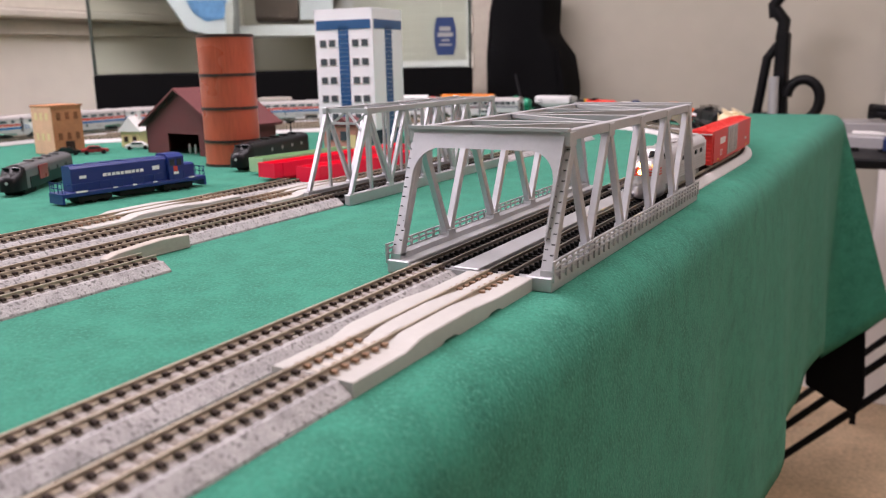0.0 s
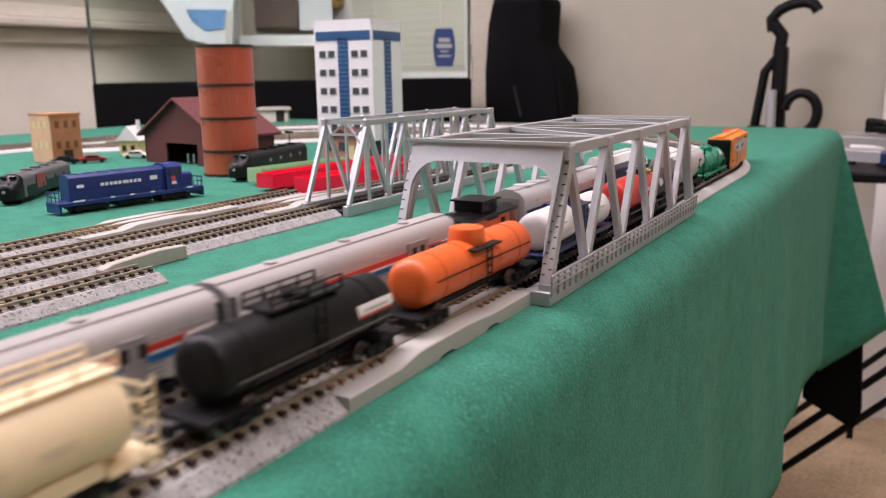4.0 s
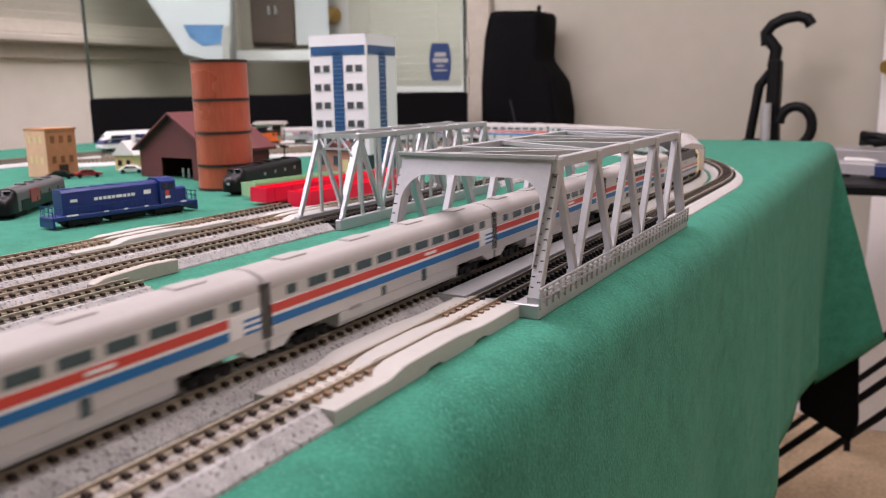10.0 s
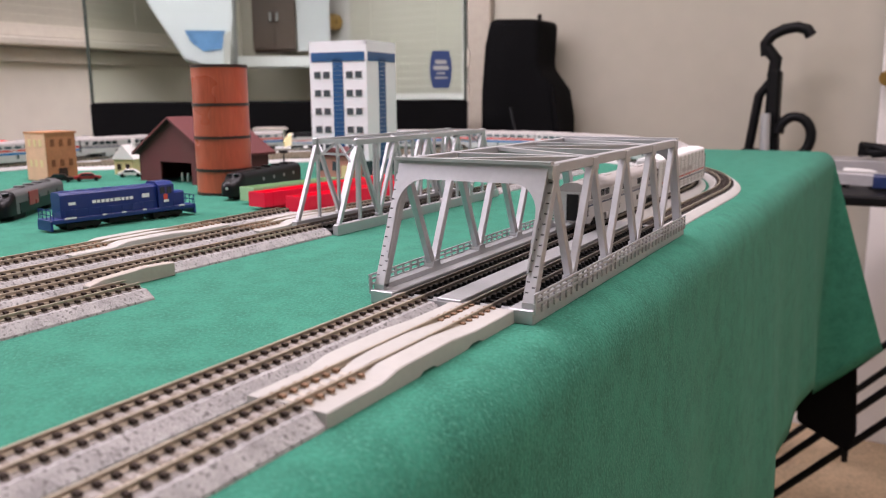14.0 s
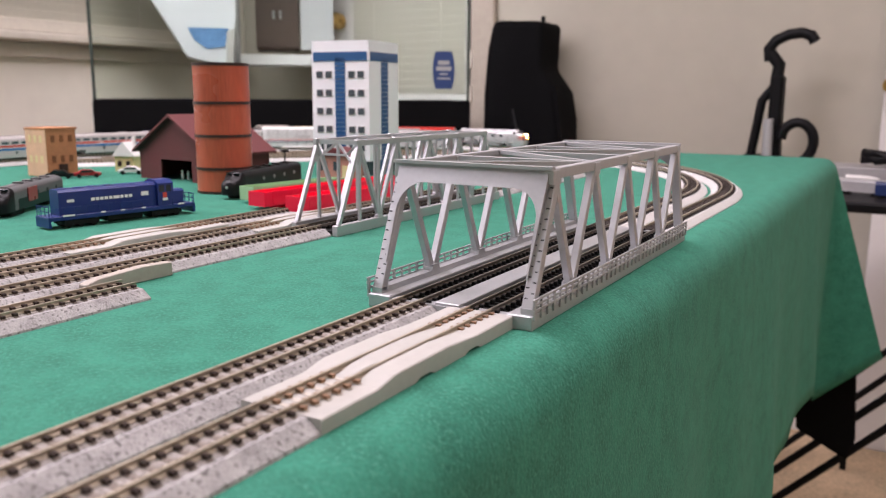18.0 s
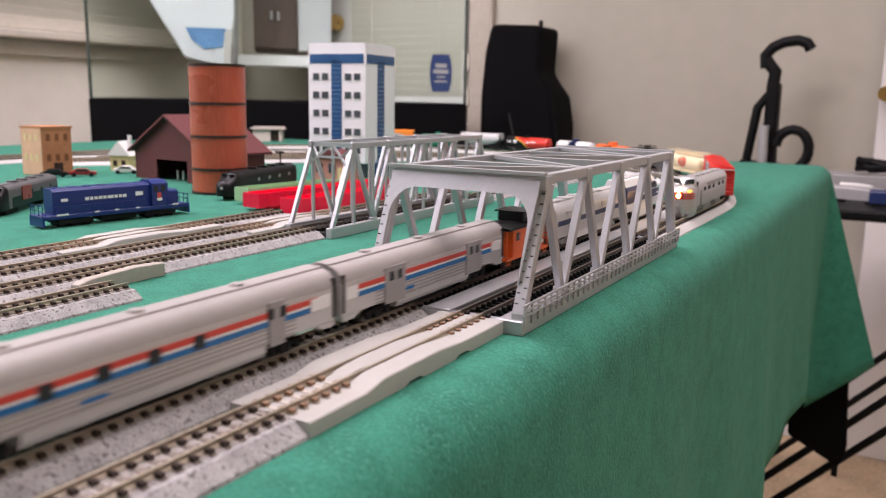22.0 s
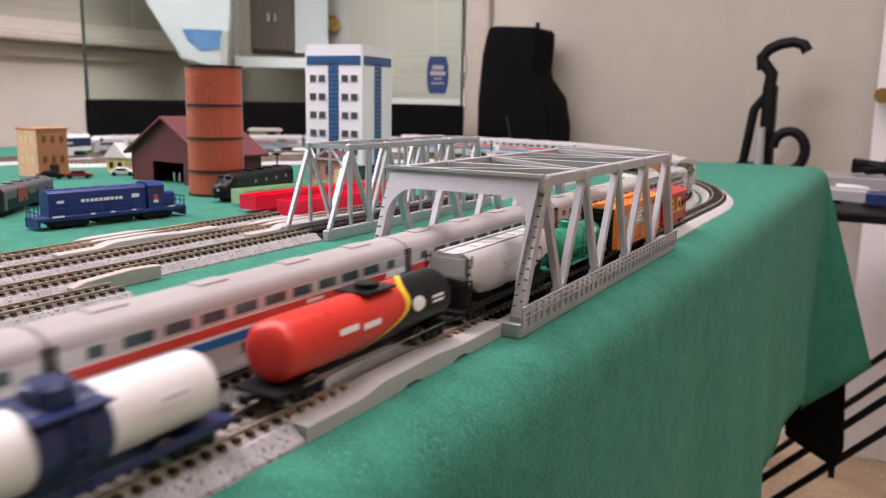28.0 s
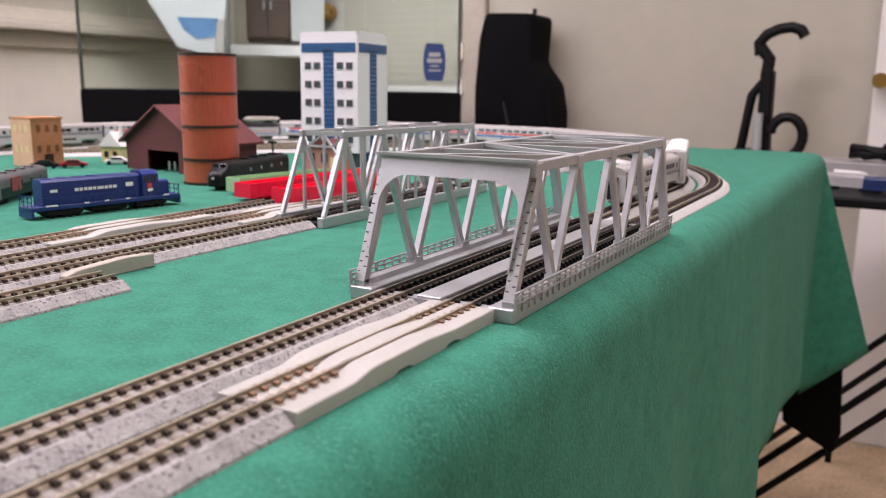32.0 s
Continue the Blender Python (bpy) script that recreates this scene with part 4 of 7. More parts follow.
def red_black_tank_car():
    L = 0.100
    t = thing("tank_car", Matrix(), "red and black tank car parted by a yellow wave", "tank car")
    r, zc = 0.0094, 0.0230
    tank_body(t, L - 0.008, r, zc, TANK_RED)
    underframe(t, L, UNDER)
    # black rear half and the wavy yellow line between the colours
    seg = 40
    def wave(a):
        return -0.006 - 0.017 * math.sin(a + 0.15 * math.cos(a)) + 0.004 * math.cos(3 * a)
    for name, mat, rr, f0, f1, label in (("rear_shell", TANK_BLACK, 0.0002, None, 0.0, "black rear shell"), ("wave_line", YELLOW, 0.0004, -0.0014, 0.0018, "yellow wavy line")):
        bm = bmesh.new()
        cols = []
        for i in range(seg):
            a = 2 * math.pi * i / seg
            y1 = wave(a) + f1
            y0 = -L * 0.442 if f0 is None else wave(a) + f0
            cols.append([bm.verts.new(((r + rr) * math.cos(a), y, zc + (r + rr) * math.sin(a))) for y in (y0, (y0 + y1) / 2, y1)])
        for i in range(seg):
            a, b = cols[i], cols[(i + 1) % seg]
            for k in range(2):
                bm.faces.new((a[k], a[k + 1], b[k + 1], b[k]))
        smooth(bm)
        part(name, bm, mat, t, label)
    bm = bmesh.new()
    bmesh.ops.create_uvsphere(bm, u_segments=32, v_segments=16, radius=1.0, matrix=Matrix.Translation((0, -L * 0.441, zc)) @ Matrix.Diagonal((r + 0.0002, 0.0042, r + 0.0002, 1)))
    smooth(bm)
    part("rear_head", bm, TANK_BLACK, t)
    bm = bmesh.new()
    rod(bm, (0, -0.004, 0.0310), (0, -0.004, 0.0345), 0.0040, 20)
    part("hatch", bm, TANK_BLACK, t)
    block(t, "hatch_walkway", (0, -0.004, 0.0326), (0.0130, 0.0170, 0.0007), TANK_BLACK)
    for y, dy, a in ((0.018, 0.0095, 6), (0.006, 0.0095, 0)):
        patch(t, r, zc, y, dy, a, a + 12, STRIPE_WHITE, "marking", "white lettering block", n=3)
    patch(t, r, zc, -0.022, 0.008, -4, 26, STRIPE_WHITE, "emblem", "white crest", rr=0.0006, shape="oval")
    patch(t, r, zc, -0.035, 0.008, 10, 16, STRIPE_WHITE, "marking", rr=0.0006, n=3)
    patch(t, r, zc, -0.035, 0.008, 0, 6, STRIPE_WHITE, "marking", rr=0.0006, n=3)
    for s in (-1, 1):
        block(t, "side_rail", (s * 0.0098, 0, 0.0140), (0.0004, L - 0.020, 0.0006), STEEL)
    trucks(t, (0.036, -0.036))
    return t


def grey_hopper():
    L = 0.087
    t = thing("hopper_car", Matrix(), "light grey round-sided covered hopper car", "hopper car")
    zc, r = 0.0250, 0.0098
    bm = bmesh.new()
    rings = []
    o = [(-0.0060, -0.0085), (0.0060, -0.0085), (0.0090, -0.0040), (0.0098, 0.0010), (0.0094, 0.0060), (0.0080, 0.0092), (0.0064, 0.0104), (-0.0064, 0.0104), (-0.0080, 0.0092), (-0.0094, 0.0060), (-0.0098, 0.0010), (-0.0090, -0.0040)]
    for y, lift in ((-L / 2 + 0.004, 0.009), (-L / 2 + 0.020, 0.0), (L / 2 - 0.020, 0.0), (L / 2 - 0.004, 0.009)):
        rings.append([bm.verts.new((x, y, max(zc + z, zc - 0.0085 + lift) if z < 0.004 else zc + z)) for x, z in o])
    n = len(o)
    for a, b in zip(rings, rings[1:]):
        for i in range(n):
            bm.faces.new((a[i], b[i], b[(i + 1) % n], a[(i + 1) % n]))
    bm.faces.new(rings[0])
    bm.faces.new(rings[-1][::-1])
    bmesh.ops.recalc_face_normals(bm, faces=bm.faces)
    smooth(bm, 35)
    part("body", bm, HOPPER_GREY, t)
    for s in (-1, 1):
        block(t, "roof_walk", (s * 0.0046, 0, zc + 0.0108), (0.0016, L - 0.006, 0.0006), HOPPER_GREY)
    for i in range(6):
        bm = bmesh.new()
        rod(bm, (0, -0.030 + i * 0.012, zc + 0.0100), (0, -0.030 + i * 0.012, zc + 0.0108), 0.0028, 16)
        part("hatch", bm, WHITE_TANK, t)
    for i in range(3):
        bm = bmesh.new()
        y = -0.022 + i * 0.022
        g = rod(bm, (0, y, 0.0105), (0, y, 0.0175), 0.0040, 4, 0.0095)
        part("outlet", bm, UNDER, t)
    underframe(t, L, UNDER)
    for s in (-1, 1):
        block(t, "side_sill", (s * 0.0084, 0, 0.0140), (0.0012, L - 0.010, 0.0024), UNDER)
        bm = bmesh.new()
        rod(bm, (s * 0.0094, -0.026, zc + 0.001), (s * 0.0100, -0.026, zc + 0.001), 0.0038, 20)
        part("emblem", bm, UNDER, t, "round dark emblem")
        bm = bmesh.new()
        rod(bm, (s * 0.0096, -0.026, zc + 0.001), (s * 0.0102, -0.026, zc + 0.001), 0.0026, 20)
        part("emblem_disc", bm, HOPPER_GREY, t)
        side_bars(t, s * 0.0098, 0.0, zc + 0.001, ((0.004, 0.002, 0.012, 0.0009), (0.004, 0, 0.010, 0.0009), (-0.02, 0.001, 0.010, 0.0010)), DOOR_GREY)
        for e in (-1, 1):
            ladder(t, s * 0.0092, e * (L / 2 - 0.003), 0.013, 0.035, UNDER, 8)
    for e in (-1, 1):
        block(t, "end_post", (0, e * (L / 2 - 0.003), 0.0230), (0.0150, 0.0008, 0.0010), UNDER)
        block(t, "end_frame", (0, e * (L / 2 - 0.0085), 0.0172), (0.0110, 0.0090, 0.0090), UNDER)
        block(t, "end_panel", (0, e * (L / 2 - 0.0038), 0.0300), (0.0130, 0.0006, 0.0070), DOOR_GREY)
    trucks(t, (0.031, -0.031))
    return t


def green_tank_car():
    L = 0.072
    t = thing("tank_car", Matrix(), "emerald green tank car with a centre dome", "tank car")
    r, zc = 0.0083, 0.0222
    tank_body(t, L - 0.010, r, zc, GREEN_TANK)
    underframe(t, L, GREEN_TANK)
    bm = bmesh.new()
    rod(bm, (0, 0.002, 0.0285), (0, 0.002, 0.0336), 0.0048, 24, 0.0046)
    soften(bm, 0.0006)
    smooth(bm)
    d = part("dome", bm, GREEN_TANK, t)
    bm = bmesh.new()
    rod(bm, (0, 0.002, 0.0334), (0, 0.002, 0.0346), 0.0026, 16)
    part("dome_cap", bm, GREEN_TANK, d)
    bands(t, (-0.022, -0.008, 0.008, 0.022), r, zc, GREEN_TANK)
    for s in (-1, 1):
        block(t, "running_board", (s * 0.0088, 0, 0.0142), (0.0026, L - 0.004, 0.0010), GREEN_TANK)
        block(t, "side_rail", (s * 0.0094, 0, 0.0215), (0.0004, L - 0.014, 0.0004), GREEN_TANK)
        for i in range(7):
            block(t, "stanchion", (s * 0.0094, -L / 2 + 0.008 + i * (L - 0.016) / 6, 0.0180), (0.0005, 0.0005, 0.0075), GREEN_TANK)
        ladder(t, s * 0.0096, 0.002, 0.0140, 0.0310, GREEN_TANK, 6)
    patch(t, r, zc, -0.019, 0.0062, 18, 58, STRIPE_WHITE, "emblem", "white round emblem", shape="oval")
    patch(t, r, zc, -0.011, 0.0050, 18, 40, STRIPE_RED, "emblem", "small red mark", shape="oval")
    trucks(t, (0.024, -0.024))
    return t


LETTER_GREY = material("dark_grey_lettering", (0.15, 0.14, 0.13), 0.5, scale=40, vary=0.1)


def orange_reefer():
    L, W, z0, z1 = 0.100, 0.0098, 0.0110, 0.0366
    t = thing("refrigerator_car", Matrix(), "orange refrigerator car with black ends and grey emblem", "boxcar")
    bm = bmesh.new()
    prism(bm, [(-W, z0), (W, z0), (W, z1 - 0.0016), (0, z1), (-W, z1 - 0.0016)], -L / 2, L / 2)
    part("body", bm, ORANGE, t)
    block(t, "roof_walk", (0, 0, z1 + 0.0003), (0.0050, L, 0.0010), ORANGE)
    for i in range(12):
        y = -L / 2 + L * (i + 0.5) / 12
        bm = bmesh.new()
        prism(bm, [(-W, z1 - 0.0014), (W, z1 - 0.0014), (0, z1 + 0.0003)], y - 0.0005, y + 0.0005)
        part("roof_rib", bm, ORANGE, t)
    for e in (-1, 1):
        block(t, "end", (0, e * (L / 2 + 0.0004), (z0 + z1) / 2 - 0.0008), (2 * W - 0.0004, 0.0010, z1 - z0 - 0.002), TANK_BLACK, 0.0002, "black corrugated end")
        for k in range(7):
            block(t, "end_rib", (0, e * (L / 2 + 0.0011), 0.0135 + k * 0.0031), (2 * W - 0.002, 0.0008, 0.0012), TANK_BLACK)
        coupler(t, e * L / 2)
    for s in (-1, 1):
        d = block(t, "door", (s * (W + 0.0002), 0.004, 0.0238), (0.0006, 0.0150, 0.0220), ORANGE, 0.0001)
        for dy in (-0.0075, 0.0075):
            block(d, "door_post", (s * (W + 0.0004), 0.004 + dy, 0.0238), (0.0010, 0.0010, 0.0230), DOOR_GREY)
        # emblem: a long grey spearhead shape
        bm = bmesh.new()
        outline = [(0.040, 0.0262), (0.020, 0.0310), (-0.026, 0.0312), (-0.032, 0.0290), (-0.043, 0.0262), (-0.034, 0.0242), (-0.026, 0.0212), (0.010, 0.0212), (0.022, 0.0232)]
        prism(bm, outline, s * (W + 0.0005), s * (W + 0.0008), "x")
        part("emblem", bm, DOOR_GREY, t, "grey spearhead emblem")
        for k in range(7):
            block(t, "marking", (s * (W + 0.0009), 0.022 - k * 0.0042 - (0.014 if k > 2 else 0), 0.0262), (0.0002, 0.0030, 0.0026), LETTER_GREY)
        for k in range(3):
            block(t, "emblem_bar", (s * (W + 0.0009), 0.004, 0.0236 + k * 0.0024), (0.0003, 0.0135, 0.0010), WHITE_TANK)
        side_bars(t, s * (W + 0.0002), -0.038, 0.0320, ((0, 0, 0.004, 0.0014), (0.006, 0, 0.003, 0.0014), (0.006, -0.0015, 0.004, 0.0008), (0.070, -0.016, 0.005, 0.0014), (0.050, -0.018, 0.010, 0.0006)), TANK_BLACK)
        block(t, "sill", (s * (W + 0.0002), 0, z0 + 0.0004), (0.0008, L * 0.86, 0.0022), ORANGE)
        ladder(t, s * (W + 0.0003), L / 2 - 0.004, z0, z1 - 0.004, ORANGE, 7)
    trucks(t, (0.036, -0.036))
    return t


def caboose(t, L, mat, roof_mat, z1=0.0332):
    W, z0 = 0.0094, 0.0125
    B = L - 0.014
    bm = bmesh.new()
    prism(bm, [(-W, z0), (W, z0), (W, z1 - 0.002), (-W, z1 - 0.002)], -B / 2, B / 2)
    soften(bm, 0.0002)
    part("body", bm, mat, t)
    bm = bmesh.new()
    prism(bm, [(-W - 0.0012, z1 - 0.0024), (W + 0.0012, z1 - 0.0024), (W + 0.0010, z1 - 0.0012), (0.004, z1), (-0.004, z1), (-W - 0.0010, z1 - 0.0012)], -L / 2, L / 2)
    part("roof", bm, roof_mat, t)
    block(t, "floor", (0, 0, z0 - 0.0004), (2 * W, L, 0.0014), mat)
    for e in (-1, 1):
        y = e * (L / 2 - 0.0006)
        for s in (-1, 1):
            block(t, "corner_post", (s * 0.0086, y, (z0 + z1) / 2 - 0.001), (0.0007, 0.0007, z1 - z0 - 0.002), mat)
            ladder(t, s * 0.0086, y - e * 0.003, 0.0085, 0.0130, mat, 2)
        for z in (0.0165, 0.0195):
            block(t, "end_rail", (0, y, z), (0.0172, 0.0006, 0.0006), mat)
        for k in range(5):
            block(t, "baluster", (-0.0064 + k * 0.0032, y, 0.0162), (0.0005, 0.0005, 0.0066), mat)
        block(t, "end_door", (0, e * (B / 2 + 0.0002), 0.0212), (0.0050, 0.0006, 0.0150), UNDER)
        coupler(t, e * L / 2)
    trucks(t, (L * 0.29, -L * 0.29), 0.0140)
    return W, z0, z1


def red_caboose():
    L = 0.065
    t = thing("caboose", Matrix(), "red caboose with a yellow cross emblem and yellow door", "caboose")
    W, z0, z1 = caboose(t, L, CABOOSE_RED, CABOOSE_RED)
    for s in (-1, 1):
        bm = bmesh.new()
        rod(bm, (s * W, 0.0125, 0.0222), (s * (W + 0.0003), 0.0125, 0.0222), 0.0060, 28)
        e = part("emblem", bm, YELLOW, t, "yellow disc with a cross")
        for da, db in ((-1, -1), (-1, 1), (1, -1), (1, 1)):
            bm = bmesh.new()
            q = [(0.0125 + da * 0.0008, 0.0222 + db * 0.0008)] + [(0.0125 + da * (0.0008 + 0.0033 * math.cos(radians(k * 30))), 0.0222 + db * (0.0008 + 0.0033 * math.sin(radians(k * 30)))) for k in range(4)]
            prism(bm, q, s * (W + 0.0002), s * (W + 0.0005), "x")
            part("emblem_quarter", bm, CABOOSE_RED, e)
        d = block(t, "bay_panel", (s * (W + 0.0004), -0.0055, 0.0230), (0.0008, 0.0090, 0.0098), YELLOW, 0.0001, "yellow panel round a window")
        block(d, "window", (s * (W + 0.0009), -0.0055, 0.0232), (0.0004, 0.0036, 0.0046), GLASS_DARK)
        block(t, "stripe", (s * (W + 0.0002), 0, 0.0186), (0.0003, L - 0.016, 0.0008), YELLOW)
        block(t, "window", (s * (W + 0.0002), -0.0190, 0.0230), (0.0004, 0.0040, 0.0036), GLASS_DARK)
        block(t, "step_box", (s * 0.0080, 0, 0.0108), (0.0020, 0.018, 0.0034), CABOOSE_RED)
    return t

# ---- the far single-track bridge ----
def far_bridge():
    L, hw, H, x0, y0 = 0.245, 0.0178, 0.0612, -0.183, 0.139
    t = thing("truss_bridge", pose(x0, y0, 0), "grey plastic single-track truss bridge with slender posts", "bridge")
    for s in (-1, 1):
        block_g(t, "side_girder", (s * hw, L / 2, 0.0036), (0.0046, L, 0.0072))
    bm = bmesh.new()
    box(bm, (0, L / 2, 0.0020), (2 * hw - 0.004, L - 0.004, 0.0024))
    part("deck", bm, DARK_PLASTIC, t)
    for s in (-1, 1):
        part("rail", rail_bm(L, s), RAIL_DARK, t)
    k = int(L / TIE_STEP)
    for i in range(k):
        ob = part("tie", TIE_BLACK_MESH, None, t)
        ob.location = (0, (i + 0.5) * L / k, -0.0004)
    a0, a1 = 0.0285, L - 0.0285
    nodes = [a0 + (a1 - a0) * i / 8 for i in range(9)]
    for s in (-1, 1):
        x = s * hw
        def member(name, a, b, w=0.0024, h=0.0026):
            bm = bmesh.new()
            bar(bm, (x, a[0], a[1]), (x, b[0], b[1]), w, h, (0, 1, 0))
            soften(bm, 0.0002)
            return part(name, bm, GREY_PLASTIC, t)
        bm = bmesh.new()
        bar(bm, (x, a0 - 0.002, H), (x, a1 + 0.002, H), 0.0030, 0.0038)
        soften(bm, 0.0003)
        part("top_chord", bm, GREY_PLASTIC, t)
        member("end_post", (0.004, 0.007), (a0, H), 0.0028, 0.0030)
        member("end_post", (L - 0.004, 0.007), (a1, H), 0.0028, 0.0030)
        for i, y in enumerate(nodes):
            member("vertical", (y, 0.007), (y, H - 0.001), 0.0020, 0.0022)
            bm = bmesh.new()
            z = H if i % 2 == 0 else 0.0078
            box(bm, (x, y, z), (0.0034, 0.0066, 0.0044 if i % 2 == 0 else 0.0030))
            soften(bm, 0.0004)
            part("gusset", bm, GREY_PLASTIC, t)
        for i in range(8):
            top, low = (nodes[i], nodes[i + 1]) if i % 2 == 0 else (nodes[i + 1], nodes[i])
            member("diagonal", (top, H - 0.001), (low, 0.0075), 0.0026, 0.0030)
    for y in nodes[::2]:
        bm = bmesh.new()
        box(bm, (0, y, H), (2 * hw - 0.003, 0.0024, 0.0030))
        part("top_strut", bm, GREY_PLASTIC, t)
    for ya, yb in zip(nodes[::2], nodes[2::2]):
        for q in (-1, 1):
            bm = bmesh.new()
            bar(bm, (-hw * q, ya, H + 0.0002 * q), (hw * q, yb, H + 0.0002 * q), 0.0015, 0.0014)
            part("top_brace", bm, GREY_PLASTIC, t)
    # lattice portals
    for y, dy in ((a0, -1), (a1, 1)):
        def at(u, z):
            return (u * hw, y + dy * (H - z) * (a0 - 0.004) / (H - 0.007), z)
        for a, b in (((-1, H), (1, H)), ((-0.58, H - 0.0085), (0.58, H - 0.0085)), ((-1, H - 0.0155), (-0.58, H - 0.0085)), ((1, H - 0.0155), (0.58, H - 0.0085)),
                     ((-1, H), (-0.58, H - 0.0085)), ((-0.58, H - 0.0085), (0, H)), ((0, H), (0.58, H - 0.0085)), ((0.58, H - 0.0085), (1, H))):
            bm = bmesh.new()
            bar(bm, at(*a), at(*b), 0.0013, 0.0016)
            part("portal_lattice", bm, GREY_PLASTIC, t)


def block_g(t, name, c, s):
    bm = bmesh.new()
    box(bm, c, s)
    soften(bm, 0.0003)
    return part(name, bm, GREY_PLASTIC, t)


far_bridge()

# ---- yard tracks beyond the open cloth ----
XB, XS, XC, XD = -0.183, -0.1475, -0.2195, -0.2560
YARD = "straight model railway track on speckled grey roadbed in the yard"
track_piece(pose(XS, -0.290, 0), 0.248, True, label="dead-end track piece with an open end")
track_piece(pose(XB, -0.109, 0), 0.248, True, label=YARD)
track_piece(pose(XB, -0.357, 0), 0.248, True, label=YARD)
track_piece(pose(XB, 0.384, 0), 0.248, True, label=YARD)
track_piece(pose(XC, -0.140, 0), 0.248, True, label=YARD)
track_piece(pose(XC, -0.388, 0), 0.248, True, label=YARD)
track_piece(pose(XC, 0.232, 0), 0.186, True, label=YARD)
track_piece(pose(XD, -0.130, 0), 0.124, True, label=YARD)
track_piece(pose(XD, -0.378, 0), 0.248, True, label=YARD)
track_piece(pose(XD, 0.118, 0), 0.074, True, label=YARD)
ramp_piece(pose(XD, -0.006, 0), label="cream re-railer ramp in the yard track")
ramp_piece(pose(XC, 0.108, 0), label="cream re-railer ramp beside the far bridge")


# staging tracks inside the far bend
for _off, _half in ((0.236, 0.300), (0.272, 0.270), (0.308, 0.230), (0.344, 0.170)):
    _c = Vector((-0.441, 0.458, 0)) + Vector((-0.79, 0.613, 0)) * _off - Vector((0.613, 0.79, 0)) * _half
    track_piece(Matrix.Translation(_c) @ pose(0, 0, 0, 0, 0, -37.8), 2 * _half, False, bed=BALLAST_LIGHT, label="straight staging track on pale roadbed beyond the town", group="staging tracks")


def feeder_block():
    bm = bmesh.new()
    prism(bm, [(-0.052, 0), (0.0, 0), (0.0, 0.0070), (-0.018, 0.0078), (-0.045, 0.0064), (-0.052, 0.0046)], -0.1706, -0.1650, "x")
    soften(bm, 0.0004)
    solid("feeder_block", bm, TAUPE, "taupe plastic cable block beside the track", "track part")


TAUPE = material("taupe_plastic", (0.38, 0.345, 0.30), 0.55, scale=40, vary=0.08)
feeder_block()

# ---- town ----
WOOD = material("glossy_red_brown_wood", (0.444, 0.090, 0.043), 0.30, scale=14, vary=0.30, spec=0.6, stretch=(8.0, 8.0, 0.35))
HOOP = material("dark_brown_hoop", (0.035, 0.015, 0.012), 0.4, scale=40, vary=0.2)
BARN = material("maroon_barn_paint", (0.115, 0.025, 0.025), 0.7, scale=40, vary=0.15)
TOWER_WHITE = material("white_building_plastic", (0.80, 0.81, 0.83), 0.5, scale=20, vary=0.03)
TOWER_BLUE = material("blue_facade_panel", (0.015, 0.085, 0.22), 0.4, scale=50, vary=0.12)
WINDOW_GREY = material("dark_grey_glazing", (0.06, 0.075, 0.085), 0.25, scale=60, vary=0.25)
BRICK = material("orange_brown_brick", (0.44, 0.19, 0.085), 0.75, scale=60, vary=0.25)
BRICK_DARK = material("dark_brick_opening", (0.20, 0.075, 0.028), 0.75, scale=60, vary=0.3)
# the same brick with bright light painted into its colour
BRICK_LIT = material("lit_brick", (0.70, 0.42, 0.27), 0.75, scale=60, vary=0.15)
CREAM_WALL = material("cream_yellow_siding", (0.70, 0.56, 0.28), 0.6, scale=50, vary=0.08)
HOT_RED = material("bright_scarlet_plastic", (0.88, 0.010, 0.050), 0.35, scale=30, vary=0.04)
PALE_GREEN = material("pale_green_plastic", (0.30, 0.50, 0.28), 0.5, scale=30, vary=0.06)
PINK = material("dusty_pink_brick", (0.50, 0.22, 0.17), 0.7, scale=60, vary=0.15)
ENGINE_BLUE = material("royal_blue_engine_paint", (0.006, 0.022, 0.150), 0.33, scale=40, vary=0.08)
CAR_RED = material("small_car_red", (0.30, 0.02, 0.025), 0.3, scale=40, vary=0.1)


